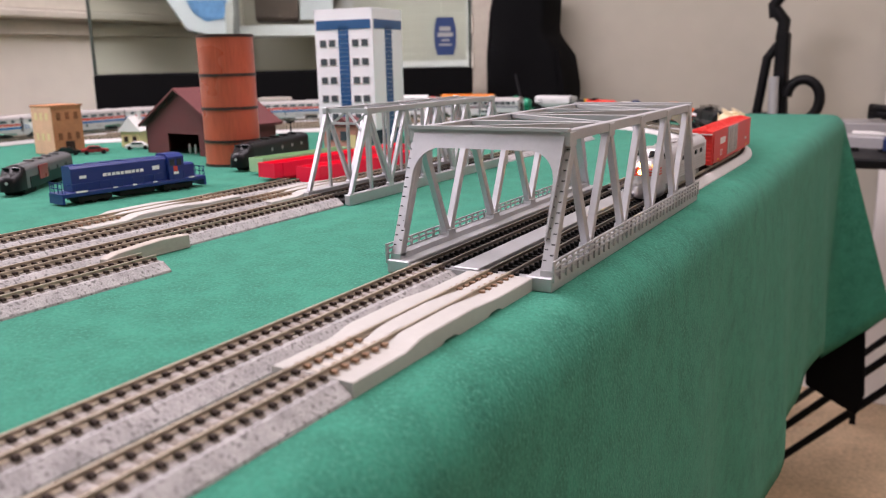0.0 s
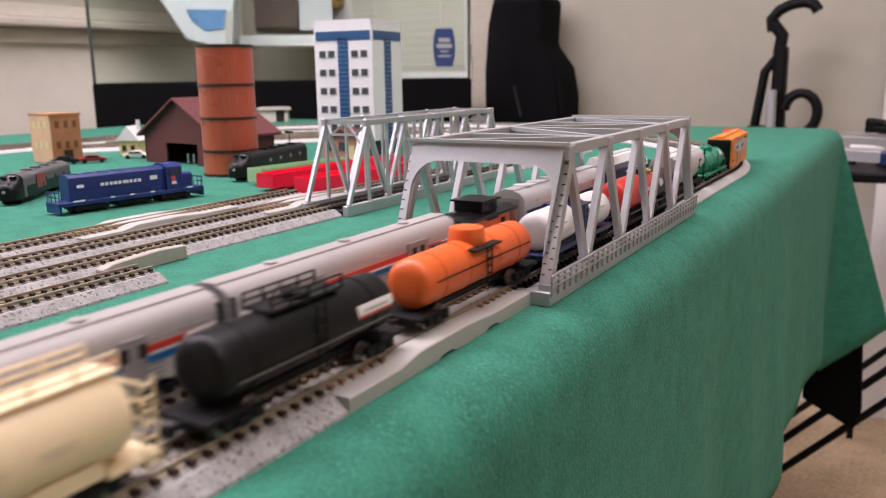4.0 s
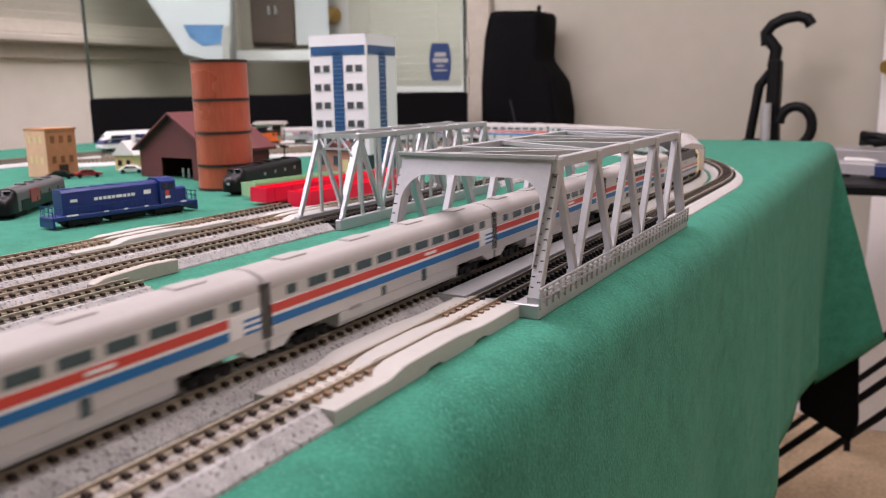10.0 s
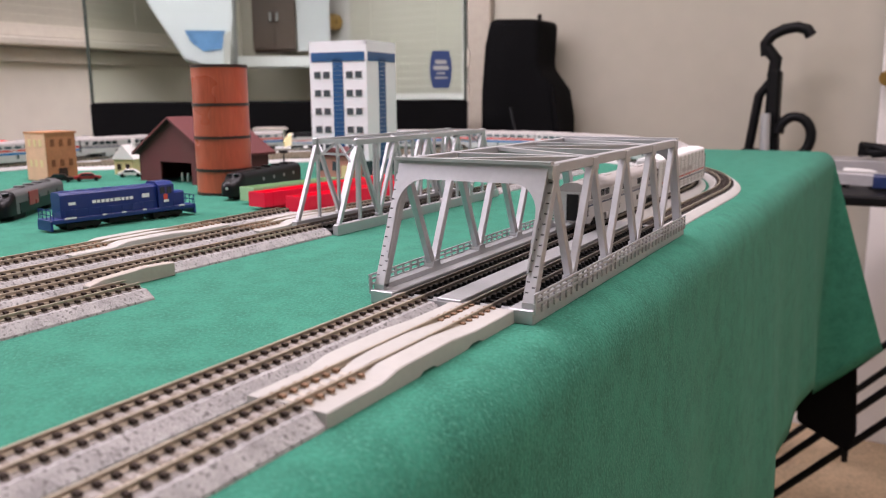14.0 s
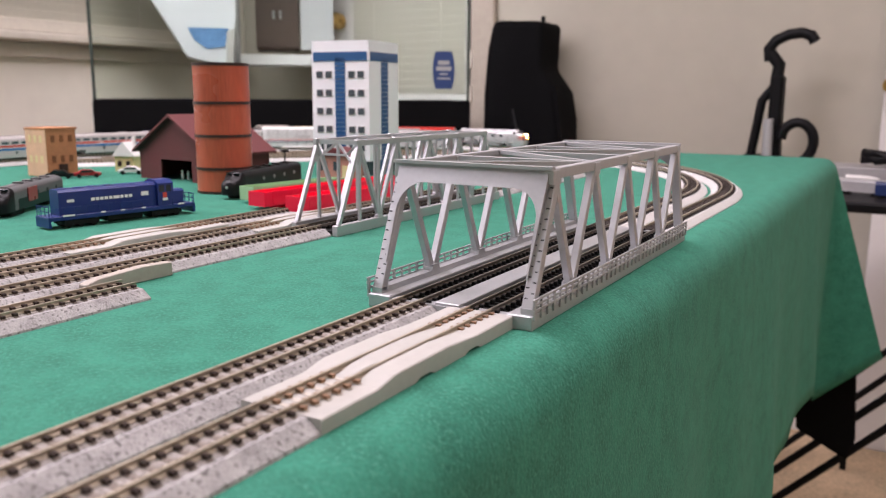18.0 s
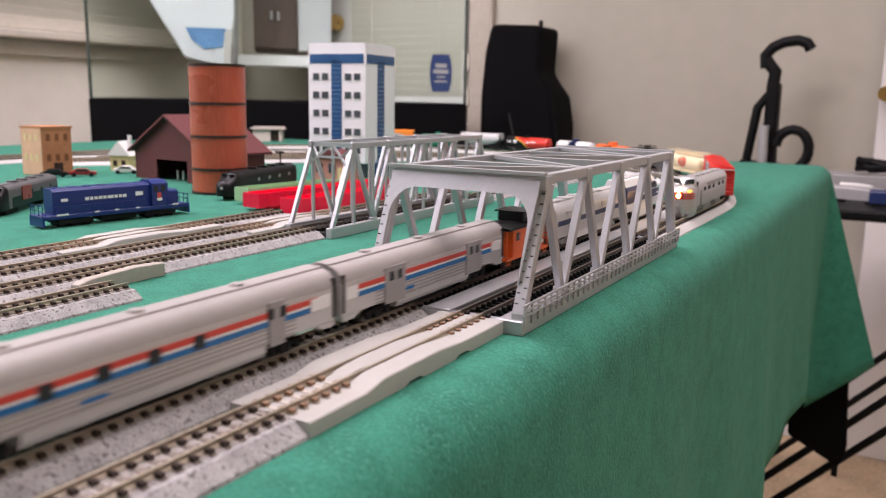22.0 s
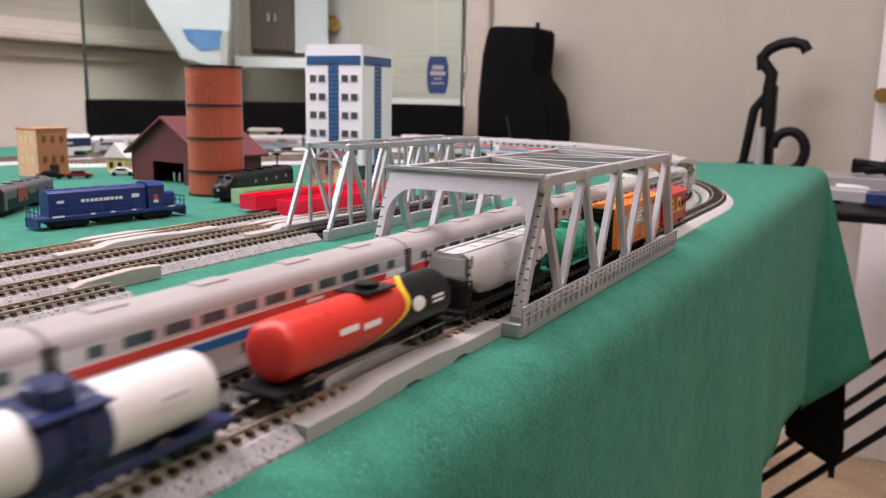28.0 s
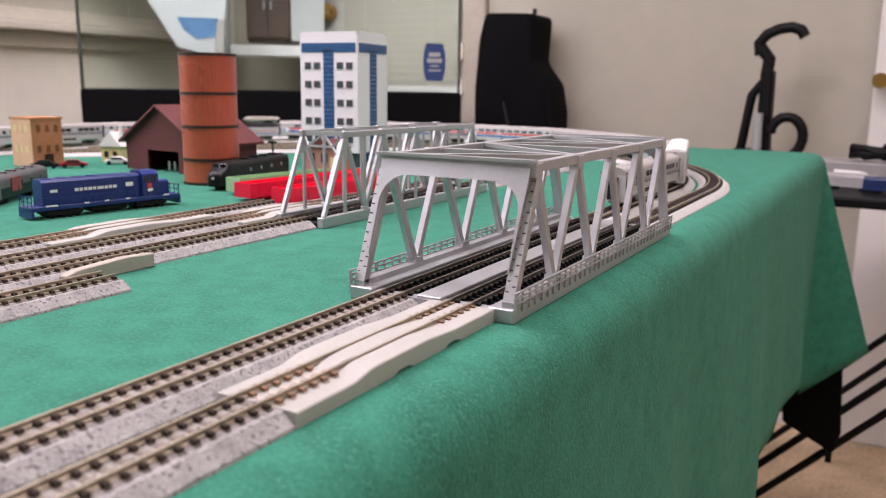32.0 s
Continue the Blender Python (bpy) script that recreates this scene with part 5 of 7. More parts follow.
def tower():
    a, b, H = 0.0775, 0.0745, 0.1530
    t = thing("office_tower", pose(-0.4298, 0.5296, 0, 0, 0, 6.3), "white office tower with dark blue T-shaped facade panels", "building")
    bm = bmesh.new()
    box(bm, (0, 0, 0.017 + (H - 0.017) / 2), (a, b, H - 0.017))
    soften(bm, 0.0006)
    part("wall", bm, TOWER_WHITE, t)
    bm = bmesh.new()
    box(bm, (0, 0, 0.0085), (a - 0.006, b - 0.006, 0.017))
    part("ground_floor", bm, WINDOW_GREY, t, "dark glazed ground floor")
    bm = bmesh.new()
    for c, s in (((0, -b / 2 + 0.0015, H + 0.001), (a, 0.003, 0.004)), ((0, b / 2 - 0.0015, H + 0.001), (a, 0.003, 0.004)), ((-a / 2 + 0.0015, 0, H + 0.001), (0.003, b, 0.004)), ((a / 2 - 0.0015, 0, H + 0.001), (0.003, b, 0.004))):
        box(bm, c, s)
    part("parapet", bm, TOWER_WHITE, t)
    def face(m, w, cols, stem):
        """Blue T panel and window pairs on one face; u runs along the face, v out of it."""
        def put(name, u, z, du, dz, depth, mat, parent=t):
            bm = bmesh.new()
            box(bm, (u, -depth / 2, z), (du, depth, dz), m)
            return part(name, bm, mat, parent)
        put("panel", 0, H - 0.0150, w * 0.93, 0.0105, 0.0006, TOWER_BLUE)
        for k in range(24):
            put("panel", 0, 0.0195 + k * 0.0050, stem, 0.0046, 0.0006, TOWER_BLUE)
        for row in range(6):
            z = H - 0.0356 - row * 0.0212
            if z < 0.022:
                continue
            for u in cols:
                f = put("window_frame", u, z, 0.0092, 0.0084, 0.0005, HOPPER_GREY)
                put("pane", u, z, 0.0080, 0.0072, 0.0008, WINDOW_GREY, f)
    face(Matrix.Translation((0, -b / 2, 0)), a, (-0.0278, -0.0155, 0.0155, 0.0278), 0.0135)
    face(Matrix.Translation((a / 2, 0, 0)) @ Matrix.Rotation(radians(90), 4, "Z"), b, (), 0.0170)
    # blue entrance block
    bm = bmesh.new()
    box(bm, (a / 2 + 0.001, -0.004, 0.0085), (0.006, 0.026, 0.017))
    part("entrance", bm, TOWER_BLUE, t, "blue entrance block")


def silo():
    t = thing("silo", pose(-0.4165, 0.2925, 0), "red-brown wooden silo with dark hoops", "silo")
    r = 0.0263
    cuts = [0.0013, 0.0240, 0.0549, 0.0858, 0.1215]
    for z0, z1 in zip(cuts, cuts[1:]):
        bm = bmesh.new()
        rod(bm, (0, 0, z0), (0, 0, z1), r, 56)
        smooth(bm)
        part("stave_drum", bm, WOOD, t)
    for z0 in cuts:
        bm = bmesh.new()
        rod(bm, (0, 0, z0 - 0.0013), (0, 0, z0 + 0.0013), r + 0.0007, 56)
        smooth(bm)
        part("hoop", bm, HOOP, t)
    bm = bmesh.new()
    rod(bm, (0, 0, 0.1210), (0, 0, 0.1226), r - 0.0006, 56, r - 0.004)
    smooth(bm)
    part("cap", bm, WOOD, t)


def barn():
    w, d, eave, ridge = 0.126, 0.080, 0.032, 0.0690
    t = thing("barn", pose(-0.531, 0.376, 0, 0, 0, -6), "maroon wooden barn with an open black doorway", "barn")
    # front wall with the doorway cut through
    for x0, x1, z0, z1 in ((-w / 2, -0.024, 0, eave), (0.030, w / 2, 0, eave), (-0.024, 0.030, 0.023, eave)):
        bm = bmesh.new()
        box(bm, ((x0 + x1) / 2, -d / 2 + 0.0012, (z0 + z1) / 2), (x1 - x0, 0.0024, z1 - z0))
        part("front_wall", bm, BARN, t)
    for y in (-d / 2, d / 2 - 0.0024):
        bm = bmesh.new()
        prism(bm, [(-w / 2, eave), (w / 2, eave), (0, ridge)], y, y + 0.0024)
        part("gable", bm, BARN, t)
    for s in (-1, 1):
        bm = bmesh.new()
        box(bm, (s * (w / 2 - 0.0012), 0, eave / 2), (0.0024, d, eave))
        part("side_wall", bm, BARN, t)
        bm = bmesh.new()
        k = (ridge - eave) / (w / 2)
        prism(bm, [(s * (w / 2 + 0.006), eave - 0.006 * k + 0.0008), (0, ridge + 0.0008), (0, ridge + 0.0034), (s * (w / 2 + 0.006), eave - 0.006 * k + 0.0034)], -d / 2 - 0.006, d / 2 + 0.006)
        part("roof", bm, BARN, t)
    bm = bmesh.new()
    box(bm, (0, d / 2 - 0.0012, eave / 2), (w, 0.0024, eave))
    part("back_wall", bm, BARN, t)
    # black sheet that stands for the shade inside the barn
    bm = bmesh.new()
    box(bm, (0.003, 0.006, 0.0105), (0.060, 0.003, 0.021))
    part("doorway_shade", bm, TANK_BLACK, t, "black sheet for the shade inside the doorway")
    for x in (0.000, 0.010):
        bm = bmesh.new()
        rod(bm, (x, -0.030, 0.001), (x, -0.030, 0.011), 0.0014, 8)
        part("milk_can", bm, SILVER, t)


def brick_house():
    t = thing("brick_house", pose(-0.703, 0.306, 0, 0, 0, -1), "small orange brick house with a flat roof", "house")
    w, d, H = 0.038, 0.038, 0.0535
    bm = bmesh.new()
    box(bm, (0, 0, H / 2), (w, d, H))
    soften(bm, 0.0006)
    part("wall", bm, BRICK, t)
    # thin sheet over the front that makes this side look brightly lit
    bm = bmesh.new()
    box(bm, (0, -d / 2 - 0.0004, H / 2), (w - 0.001, 0.0008, H - 0.001))
    part("front_facing", bm, BRICK_LIT, t, "brick front lightened as if brightly lit")
    bm = bmesh.new()
    box(bm, (0, 0, H + 0.0008), (w + 0.002, d + 0.002, 0.0026))
    part("cornice", bm, BRICK, t)
    for z in (0.020, 0.043):
        for u in (-0.010, 0.0, 0.010):
            bm = bmesh.new()
            box(bm, (w / 2, u * 1.1, z), (0.0012, 0.0045, 0.0080))
            part("window", bm, BRICK_DARK, t)
            bm = bmesh.new()
            box(bm, (u, -d / 2 - 0.0006, z), (0.0045, 0.0012, 0.0080))
            part("window", bm, CREAM_WALL, t)
    bm = bmesh.new()
    box(bm, (w / 2, 0.0, 0.007), (0.0016, 0.011, 0.014))
    part("door", bm, HOOP, t)


def cream_house():
    t = thing("cottage", pose(-0.678, 0.392, 0, 0, 0, 20) @ Matrix.Diagonal((0.84, 0.84, 0.96, 1)), "small cream cottage with a white gabled roof", "house")
    bm = bmesh.new()
    box(bm, (0, 0, 0.010), (0.029, 0.026, 0.020))
    part("wall", bm, CREAM_WALL, t)
    bm = bmesh.new()
    prism(bm, [(-0.018, 0.0195), (0.018, 0.0195), (0, 0.038)], -0.015, 0.015)
    part("roof", bm, WHITE_TANK, t)
    for u in (-0.009, 0.009):
        bm = bmesh.new()
        box(bm, (u * 0.75, -0.0132, 0.010), (0.006, 0.001, 0.007))
        part("window", bm, HOOP, t)
    bm = bmesh.new()
    rod(bm, (0.008, 0.004, 0.034), (0.008, 0.004, 0.045), 0.003, 8)
    part("chimney", bm, WHITE_TANK, t)


def pink_house():
    t = thing("brick_shop", pose(-0.388, 0.440, 0, 0, 0, 8), "small dusty pink brick shop", "house")
    bm = bmesh.new()
    box(bm, (0, 0, 0.014), (0.042, 0.030, 0.028))
    soften(bm, 0.0004)
    part("wall", bm, PINK, t)
    bm = bmesh.new()
    prism(bm, [(-0.023, 0.0275), (0.023, 0.0275), (0, 0.037)], -0.017, 0.017)
    part("roof", bm, BARN, t)
    for u in (-0.012, 0.004):
        bm = bmesh.new()
        box(bm, (u, -0.0152, 0.017), (0.008, 0.001, 0.010))
        part("window", bm, WINDOW_GREY, t)
    bm = bmesh.new()
    box(bm, (0.015, -0.0152, 0.009), (0.008, 0.001, 0.018))
    part("door", bm, CREAM_WALL, t)


def small_car(m, mat, label):
    t = thing("toy_car", m, label, "car", "parked toy cars")
    bm = bmesh.new()
    prism(bm, [(-0.0145, 0.0022), (0.0145, 0.0022), (0.0148, 0.0052), (0.0085, 0.0060), (0.0050, 0.0092), (-0.0060, 0.0094), (-0.0100, 0.0062), (-0.0145, 0.0056)], -0.0056, 0.0056, "x")
    soften(bm, 0.0007, 2)
    smooth(bm)
    part("body", bm, mat, t)
    for s in (-1, 1):
        bm = bmesh.new()
        prism(bm, [(-0.0080, 0.0064), (0.0070, 0.0064), (0.0044, 0.0086), (-0.0055, 0.0088)], s * 0.0057, s * 0.0059, "x")
        part("side_window", bm, GLASS_DARK, t)
        for y in (-0.0090, 0.0090):
            bm = bmesh.new()
            rod(bm, (s * 0.0044, y, 0.0024), (s * 0.0060, y, 0.0024), 0.0024, 12)
            part("wheel", bm, TANK_BLACK, t)


def blue_engine():
    t = thing("diesel_locomotive", pose(-0.3470, 0.1135, 0, 0, 0, -9.5) @ Matrix.Diagonal((1, 0.845, 1, 1)), "royal blue freight diesel locomotive standing on the cloth", "locomotive")
    L, W = 0.138, 0.0098
    bm = bmesh.new()
    box(bm, (0, 0, 0.0075), (2 * W, L, 0.0030))
    soften(bm, 0.0003)
    part("walkway", bm, ENGINE_BLUE, t)
    bm = bmesh.new()
    prism(bm, [(-0.0066, 0.009), (0.0066, 0.009), (0.0066, 0.0252), (0.0048, 0.0272), (-0.0048, 0.0272), (-0.0066, 0.0252)], -L / 2 + 0.011, 0.031)
    part("hood", bm, ENGINE_BLUE, t)
    bm = bmesh.new()
    prism(bm, [(-0.0094, 0.009), (0.0094, 0.009), (0.0094, 0.0262), (0.0050, 0.0288), (-0.0050, 0.0288), (-0.0094, 0.0262)], 0.031, 0.047)
    cab = part("cab", bm, ENGINE_BLUE, t)
    bm = bmesh.new()
    prism(bm, [(-0.0060, 0.009), (0.0060, 0.009), (0.0060, 0.0190), (0.0040, 0.0202), (-0.0040, 0.0202), (-0.0060, 0.0190)], 0.047, 0.060)
    part("short_hood", bm, ENGINE_BLUE, t)
    for s in (-1, 1):
        for y in (0.035, 0.042):
            bm = bmesh.new()
            box(bm, (s * 0.0095, y, 0.0222), (0.0005, 0.0046, 0.0050))
            part("cab_window", bm, GLASS_DARK, cab)
        for k in range(10):
            bm = bmesh.new()
            box(bm, (s * 0.0068, 0.006 - k * 0.0040 + (0.0015 if k > 3 else 0), 0.0188), (0.0003, 0.0028 if k % 3 else 0.0033, 0.0022))
            part("lettering", bm, STRIPE_WHITE, t)
        for y, z, ln, h in ((-0.048, 0.0190, 0.006, 0.0020), (0.020, 0.0195, 0.007, 0.0030), (0.038, 0.0140, 0.005, 0.0020), (-0.052, 0.0092, 0.010, 0.0012), (-0.022, 0.0092, 0.004, 0.0010), (-0.004, 0.0092, 0.004, 0.0010), (0.016, 0.0092, 0.004, 0.0010), (0.054, 0.0092, 0.006, 0.0012)):
            bm = bmesh.new()
            box(bm, (s * (0.0068 if z > 0.012 and y < 0.03 else 0.0099), y, z), (0.0004, ln, h))
            part("marking", bm, STRIPE_WHITE, t)
        bm = bmesh.new()
        box(bm, (s * 0.0095, 0.038, 0.0172), (0.0004, 0.004, 0.0040))
        part("cab_mark", bm, STRIPE_RED, cab)
        for i in range(14):
            bm = bmesh.new()
            box(bm, (s * 0.0096, -L / 2 + 0.003 + i * (L - 0.006) / 13, 0.0118), (0.0004, 0.0004, 0.0060))
            part("stanchion", bm, ENGINE_BLUE, t)
        bm = bmesh.new()
        box(bm, (s * 0.0096, -0.02, 0.0148), (0.0004, L * 0.64, 0.0005))
        part("handrail", bm, ENGINE_BLUE, t)
    for e in (-1, 1):
        y = e * (L / 2 - 0.001)
        for z in (0.0125, 0.0160):
            bm = bmesh.new()
            box(bm, (0, y, z), (2 * W, 0.0005, 0.0006))
            part("end_rail", bm, ENGINE_BLUE, t)
        for x in (-0.009, -0.003, 0.003, 0.009):
            bm = bmesh.new()
            box(bm, (x, y, 0.0125), (0.0006, 0.0005, 0.0080))
            part("end_post", bm, ENGINE_BLUE, t)
        bm = bmesh.new()
        box(bm, (0, y, 0.0045), (2 * W, 0.0020, 0.0060))
        part("pilot", bm, ENGINE_BLUE, t)
    for i in range(4):
        bm = bmesh.new()
        rod(bm, (0, -0.050 + i * 0.013, 0.0270), (0, -0.050 + i * 0.013, 0.0276), 0.0042, 16)
        part("roof_fan", bm, ENGINE_BLUE, t)
    bm = bmesh.new()
    box(bm, (0, 0, 0.0045), (0.0150, 0.034, 0.0056))
    soften(bm, 0.0008)
    part("fuel_tank", bm, UNDER, t)
    for y in (0.040, -0.040):
        bm = bmesh.new()
        for s in (-1, 1):
            box(bm, (s * 0.0078, 0, 0.0038), (0.0016, 0.030, 0.0032))
        for a in (-0.011, 0, 0.011):
            rod(bm, (-0.0070, a, 0.0031), (0.0070, a, 0.0031), 0.0031, 14)
        ob = part("truck", bm, UNDER, t)
        ob.location = (0, y, 0)


def shelf_engine(name_label, m, L, body, nose, dark):
    """A streamlined engine standing still on the cloth."""
    t = thing("diesel_locomotive", m, name_label, "locomotive")
    W = 0.0096
    bm = bmesh.new()
    prism(bm, roof_outline(W, 0.0050, 0.0270, 0.0056, 0.0010), -L / 2, L / 2 - 0.018)
    smooth(bm)
    part("body", bm, body, t)
    bm = bmesh.new()
    rings = []
    for f, w, top in ((0, 1.0, 0.0270), (0.25, 0.98, 0.0262), (0.45, 0.96, 0.0215), (0.72, 0.90, 0.0200), (0.90, 0.74, 0.0180), (1.0, 0.45, 0.0150)):
        o = roof_outline(W * w, 0.0045, top, min(0.0052, W * w * 0.8), 0.0008)
        rings.append([bm.verts.new((x, L / 2 - 0.018 + 0.018 * f, z)) for x, z in o])
    n = len(rings[0])
    for a, b in zip(rings, rings[1:]):
        for i in range(n):
            bm.faces.new((a[i], b[i], b[(i + 1) % n], a[(i + 1) % n]))
    bm.faces.new(rings[0])
    bm.faces.new(rings[-1][::-1])
    bmesh.ops.recalc_face_normals(bm, faces=bm.faces)
    smooth(bm, 55)
    part("nose", bm, nose, t)
    for s in (-1, 1):
        bm = bmesh.new()
        box(bm, (0, 0, 0), (0.0058, 0.0005, 0.0036), pose(s * 0.0040, L / 2 - 0.0118, 0.0240, -38, 0, s * -12))
        part("windscreen", bm, GLASS_DARK, t)
        for k in range(4):
            bm = bmesh.new()
            rod(bm, (s * W, -L / 2 + 0.018 + k * 0.022, 0.0165), (s * (W + 0.0003), -L / 2 + 0.018 + k * 0.022, 0.0165), 0.0019, 14)
            part("porthole", bm, dark, t)
    for k in range(4):
        bm = bmesh.new()
        rod(bm, (0, -L / 2 + 0.02 + k * 0.02, 0.0266), (0, -L / 2 + 0.02 + k * 0.02, 0.0282), 0.0046, 16)
        part("roof_fan", bm, body, t)
    bm = bmesh.new()
    rod(bm, (0, L / 2 - 0.001, 0.0125), (0, L / 2 + 0.0006, 0.0125), 0.0014, 12)
    part("headlamp", bm, SILVER, t)
    for y in (-L * 0.3, L * 0.3):
        bm = bmesh.new()
        box(bm, (0, 0, 0.0030), (0.0170, 0.026, 0.0060))
        soften(bm, 0.0010)
        ob = part("truck", bm, UNDER, t)
        ob.location = (0, y, 0)
    return t


def gondola(m, L, mat, label):
    t = thing("gondola_car", m, label, "freight car", "loose plastic car bodies")
    W, z0, z1 = 0.0095, 0.0030, 0.0150
    for s in (-1, 1):
        bm = bmesh.new()
        box(bm, (s * (W - 0.0005), 0, (z0 + z1) / 2), (0.0010, L, z1 - z0))
        side = part("side", bm, mat, t)
        for k in range(9):
            bm = bmesh.new()
            box(bm, (s * W, -L / 2 + L * (k + 0.5) / 9, (z0 + z1) / 2), (0.0006, 0.0010, z1 - z0))
            part("rib", bm, mat, side)
    for e in (-1, 1):
        bm = bmesh.new()
        box(bm, (0, e * (L / 2 - 0.0005), (z0 + z1) / 2), (2 * W - 0.002, 0.0010, z1 - z0))
        part("end", bm, mat, t)
    bm = bmesh.new()
    box(bm, (0, 0, z0 + 0.0006), (2 * W - 0.002, L - 0.002, 0.0012))
    part("floor", bm, mat, t)
    bm = bmesh.new()
    box(bm, (0, 0, 0.0015), (0.008, L * 0.8, 0.0030))
    part("underframe", bm, mat, t)


def sign_post():
    t = thing("signal_post", pose(-0.494, 0.470, 0), "dark signal post with a flat top arm", "signal")
    bm = bmesh.new()
    rod(bm, (0, 0, 0), (0, 0, 0.027), 0.0009, 8)
    part("post", bm, TANK_BLACK, t)
    bm = bmesh.new()
    box(bm, (0, 0, 0.027), (0.011, 0.003, 0.0022))
    part("arm", bm, TANK_BLACK, t)
    bm = bmesh.new()
    rod(bm, (0, 0, 0), (0, 0, 0.002), 0.005, 12)
    part("base", bm, TANK_BLACK, t)


def station():
    t = thing("station_building", pose(-1.016, 1.034, 0, 0, 0, 34), "small pale station building with a dark doorway", "house")
    for x0, x1 in ((-0.030, 0.006), (0.024, 0.030)):
        bm = bmesh.new()
        box(bm, ((x0 + x1) / 2, -0.0145, 0.0125), (x1 - x0, 0.0030, 0.025))
        part("front_wall", bm, PALE_WALL, t)
    for c, w in (((0, 0.0145, 0.0125), (0.060, 0.0030, 0.025)), ((-0.0285, 0, 0.0125), (0.0030, 0.026, 0.025)), ((0.0285, 0, 0.0125), (0.0030, 0.026, 0.025))):
        bm = bmesh.new()
        box(bm, c, w)
        part("wall", bm, PALE_WALL, t)
    bm = bmesh.new()
    prism(bm, [(-0.036, 0.0250), (0.036, 0.0250), (0.030, 0.0300), (-0.030, 0.0300)], -0.021, 0.021)
    part("roof", bm, PALE_WALL, t)
    bm = bmesh.new()
    box(bm, (0.015, -0.010, 0.0110), (0.018, 0.002, 0.022))
    part("door", bm, HOOP, t, "dark doorway")


PALE_WALL = material("pale_station_wall", (0.55, 0.47, 0.42), 0.7, scale=50, vary=0.08)
tower()
silo()
barn()
brick_house()
cream_house()
pink_house()
blue_engine()
shelf_engine("black streamlined locomotive standing beside the silo", pose(-0.384, 0.310, 0, 0, 0, 195) @ Matrix.Diagonal((0.95, 1, 0.93, 1)), 0.138, TANK_BLACK, TANK_BLACK, SILVER_DARK)
DARK_BODY = material("dark_grey_engine_paint", (0.11, 0.11, 0.115), 0.4, scale=40, vary=0.1)
grey = shelf_engine("dark grey locomotive with a black nose and red side panel", pose(-0.4640, 0.1150, 0, 0, 0, 215) @ Matrix.Diagonal((0.9, 0.9, 0.84, 1)), 0.130, DARK_BODY, TANK_BLACK, TANK_BLACK)
for _s in (-1, 1):
    block(grey, "lower_side", (_s * 0.0097, -0.012, 0.0098), (0.0006, 0.104, 0.0100), TANK_BLACK, 0.0, "black lower side")
    block(grey, "side_panel", (_s * 0.0100, 0.010, 0.0165), (0.0008, 0.020, 0.0130), CAR_RED, 0.0, "dark red side panel")
gondola(pose(-0.2924, 0.2996, 0, 0, 0, -5), 0.180, HOT_RED, "bright scarlet plastic gondola body")
gondola(pose(-0.2474, 0.2686, 0.0, 0, 0, -4), 0.136, HOT_RED, "bright scarlet plastic gondola body in front")
gondola(pose(-0.3264, 0.2890, 0, 0, 0, -8), 0.110, PALE_GREEN, "pale green plastic gondola body")
small_car(pose(-0.6480, 0.3100, 0, 0, 0, -35), CAR_RED, "dark red toy car parked on the cloth")
small_car(pose(-0.6640, 0.2860, 0, 0, 0, -40), TANK_BLACK, "black toy car parked by the brick house")
small_car(pose(-0.640, 0.364, 0, 0, 0, -50), WHITE_TANK, "white toy car parked by the cottage")
sign_post()
station()


# ---- the far end of the room ----
GLASS_CLEAR = bpy.data.materials.new("green_tinted_glass")
GLASS_CLEAR.use_nodes = True
_n = GLASS_CLEAR.node_tree.nodes["Principled BSDF"]
_n.inputs["Base Color"].default_value, _n.inputs["Roughness"].default_value = (0.74, 0.83, 0.78, 1), 0.03
_n.inputs["Transmission Weight"].default_value, _n.inputs["IOR"].default_value = 1.0, 1.05
BLIND = material("cream_blind_slat", (0.72, 0.69, 0.60), 0.6, scale=6, vary=0.06)
DOOR_WHITE = material("white_door_paint", (0.70, 0.68, 0.66), 0.5, scale=3, vary=0.03)
TRIM = material("cream_wood_trim", (0.66, 0.61, 0.52), 0.6, scale=5, vary=0.08)
CASING = material("tan_door_casing", (0.40, 0.35, 0.285), 0.6, scale=5, vary=0.10)
BRASS = material("brass", (0.45, 0.27, 0.08), 0.3, metal=0.9, scale=30, vary=0.1)
BROWN_WOOD = material("dark_brown_cabinet_wood", (0.10, 0.065, 0.05), 0.5, scale=8, vary=0.2)
BAG_WHITE = material("white_woven_bag", (0.62, 0.64, 0.66), 0.6, scale=8, vary=0.05)
BAG_BLUE = material("blue_print", (0.09, 0.22, 0.42), 0.6, scale=14, vary=0.5)
STICKER = material("navy_sticker", (0.02, 0.05, 0.16), 0.5, scale=10, vary=0.06)
POST_GREY = material("pale_grey_metal", (0.42, 0.43, 0.43), 0.45, metal=0.3, scale=6, vary=0.06)


GLASS_EDGE = material("dark_green_glass_edge", (0.05, 0.065, 0.055), 0.2, scale=6, vary=0.1)


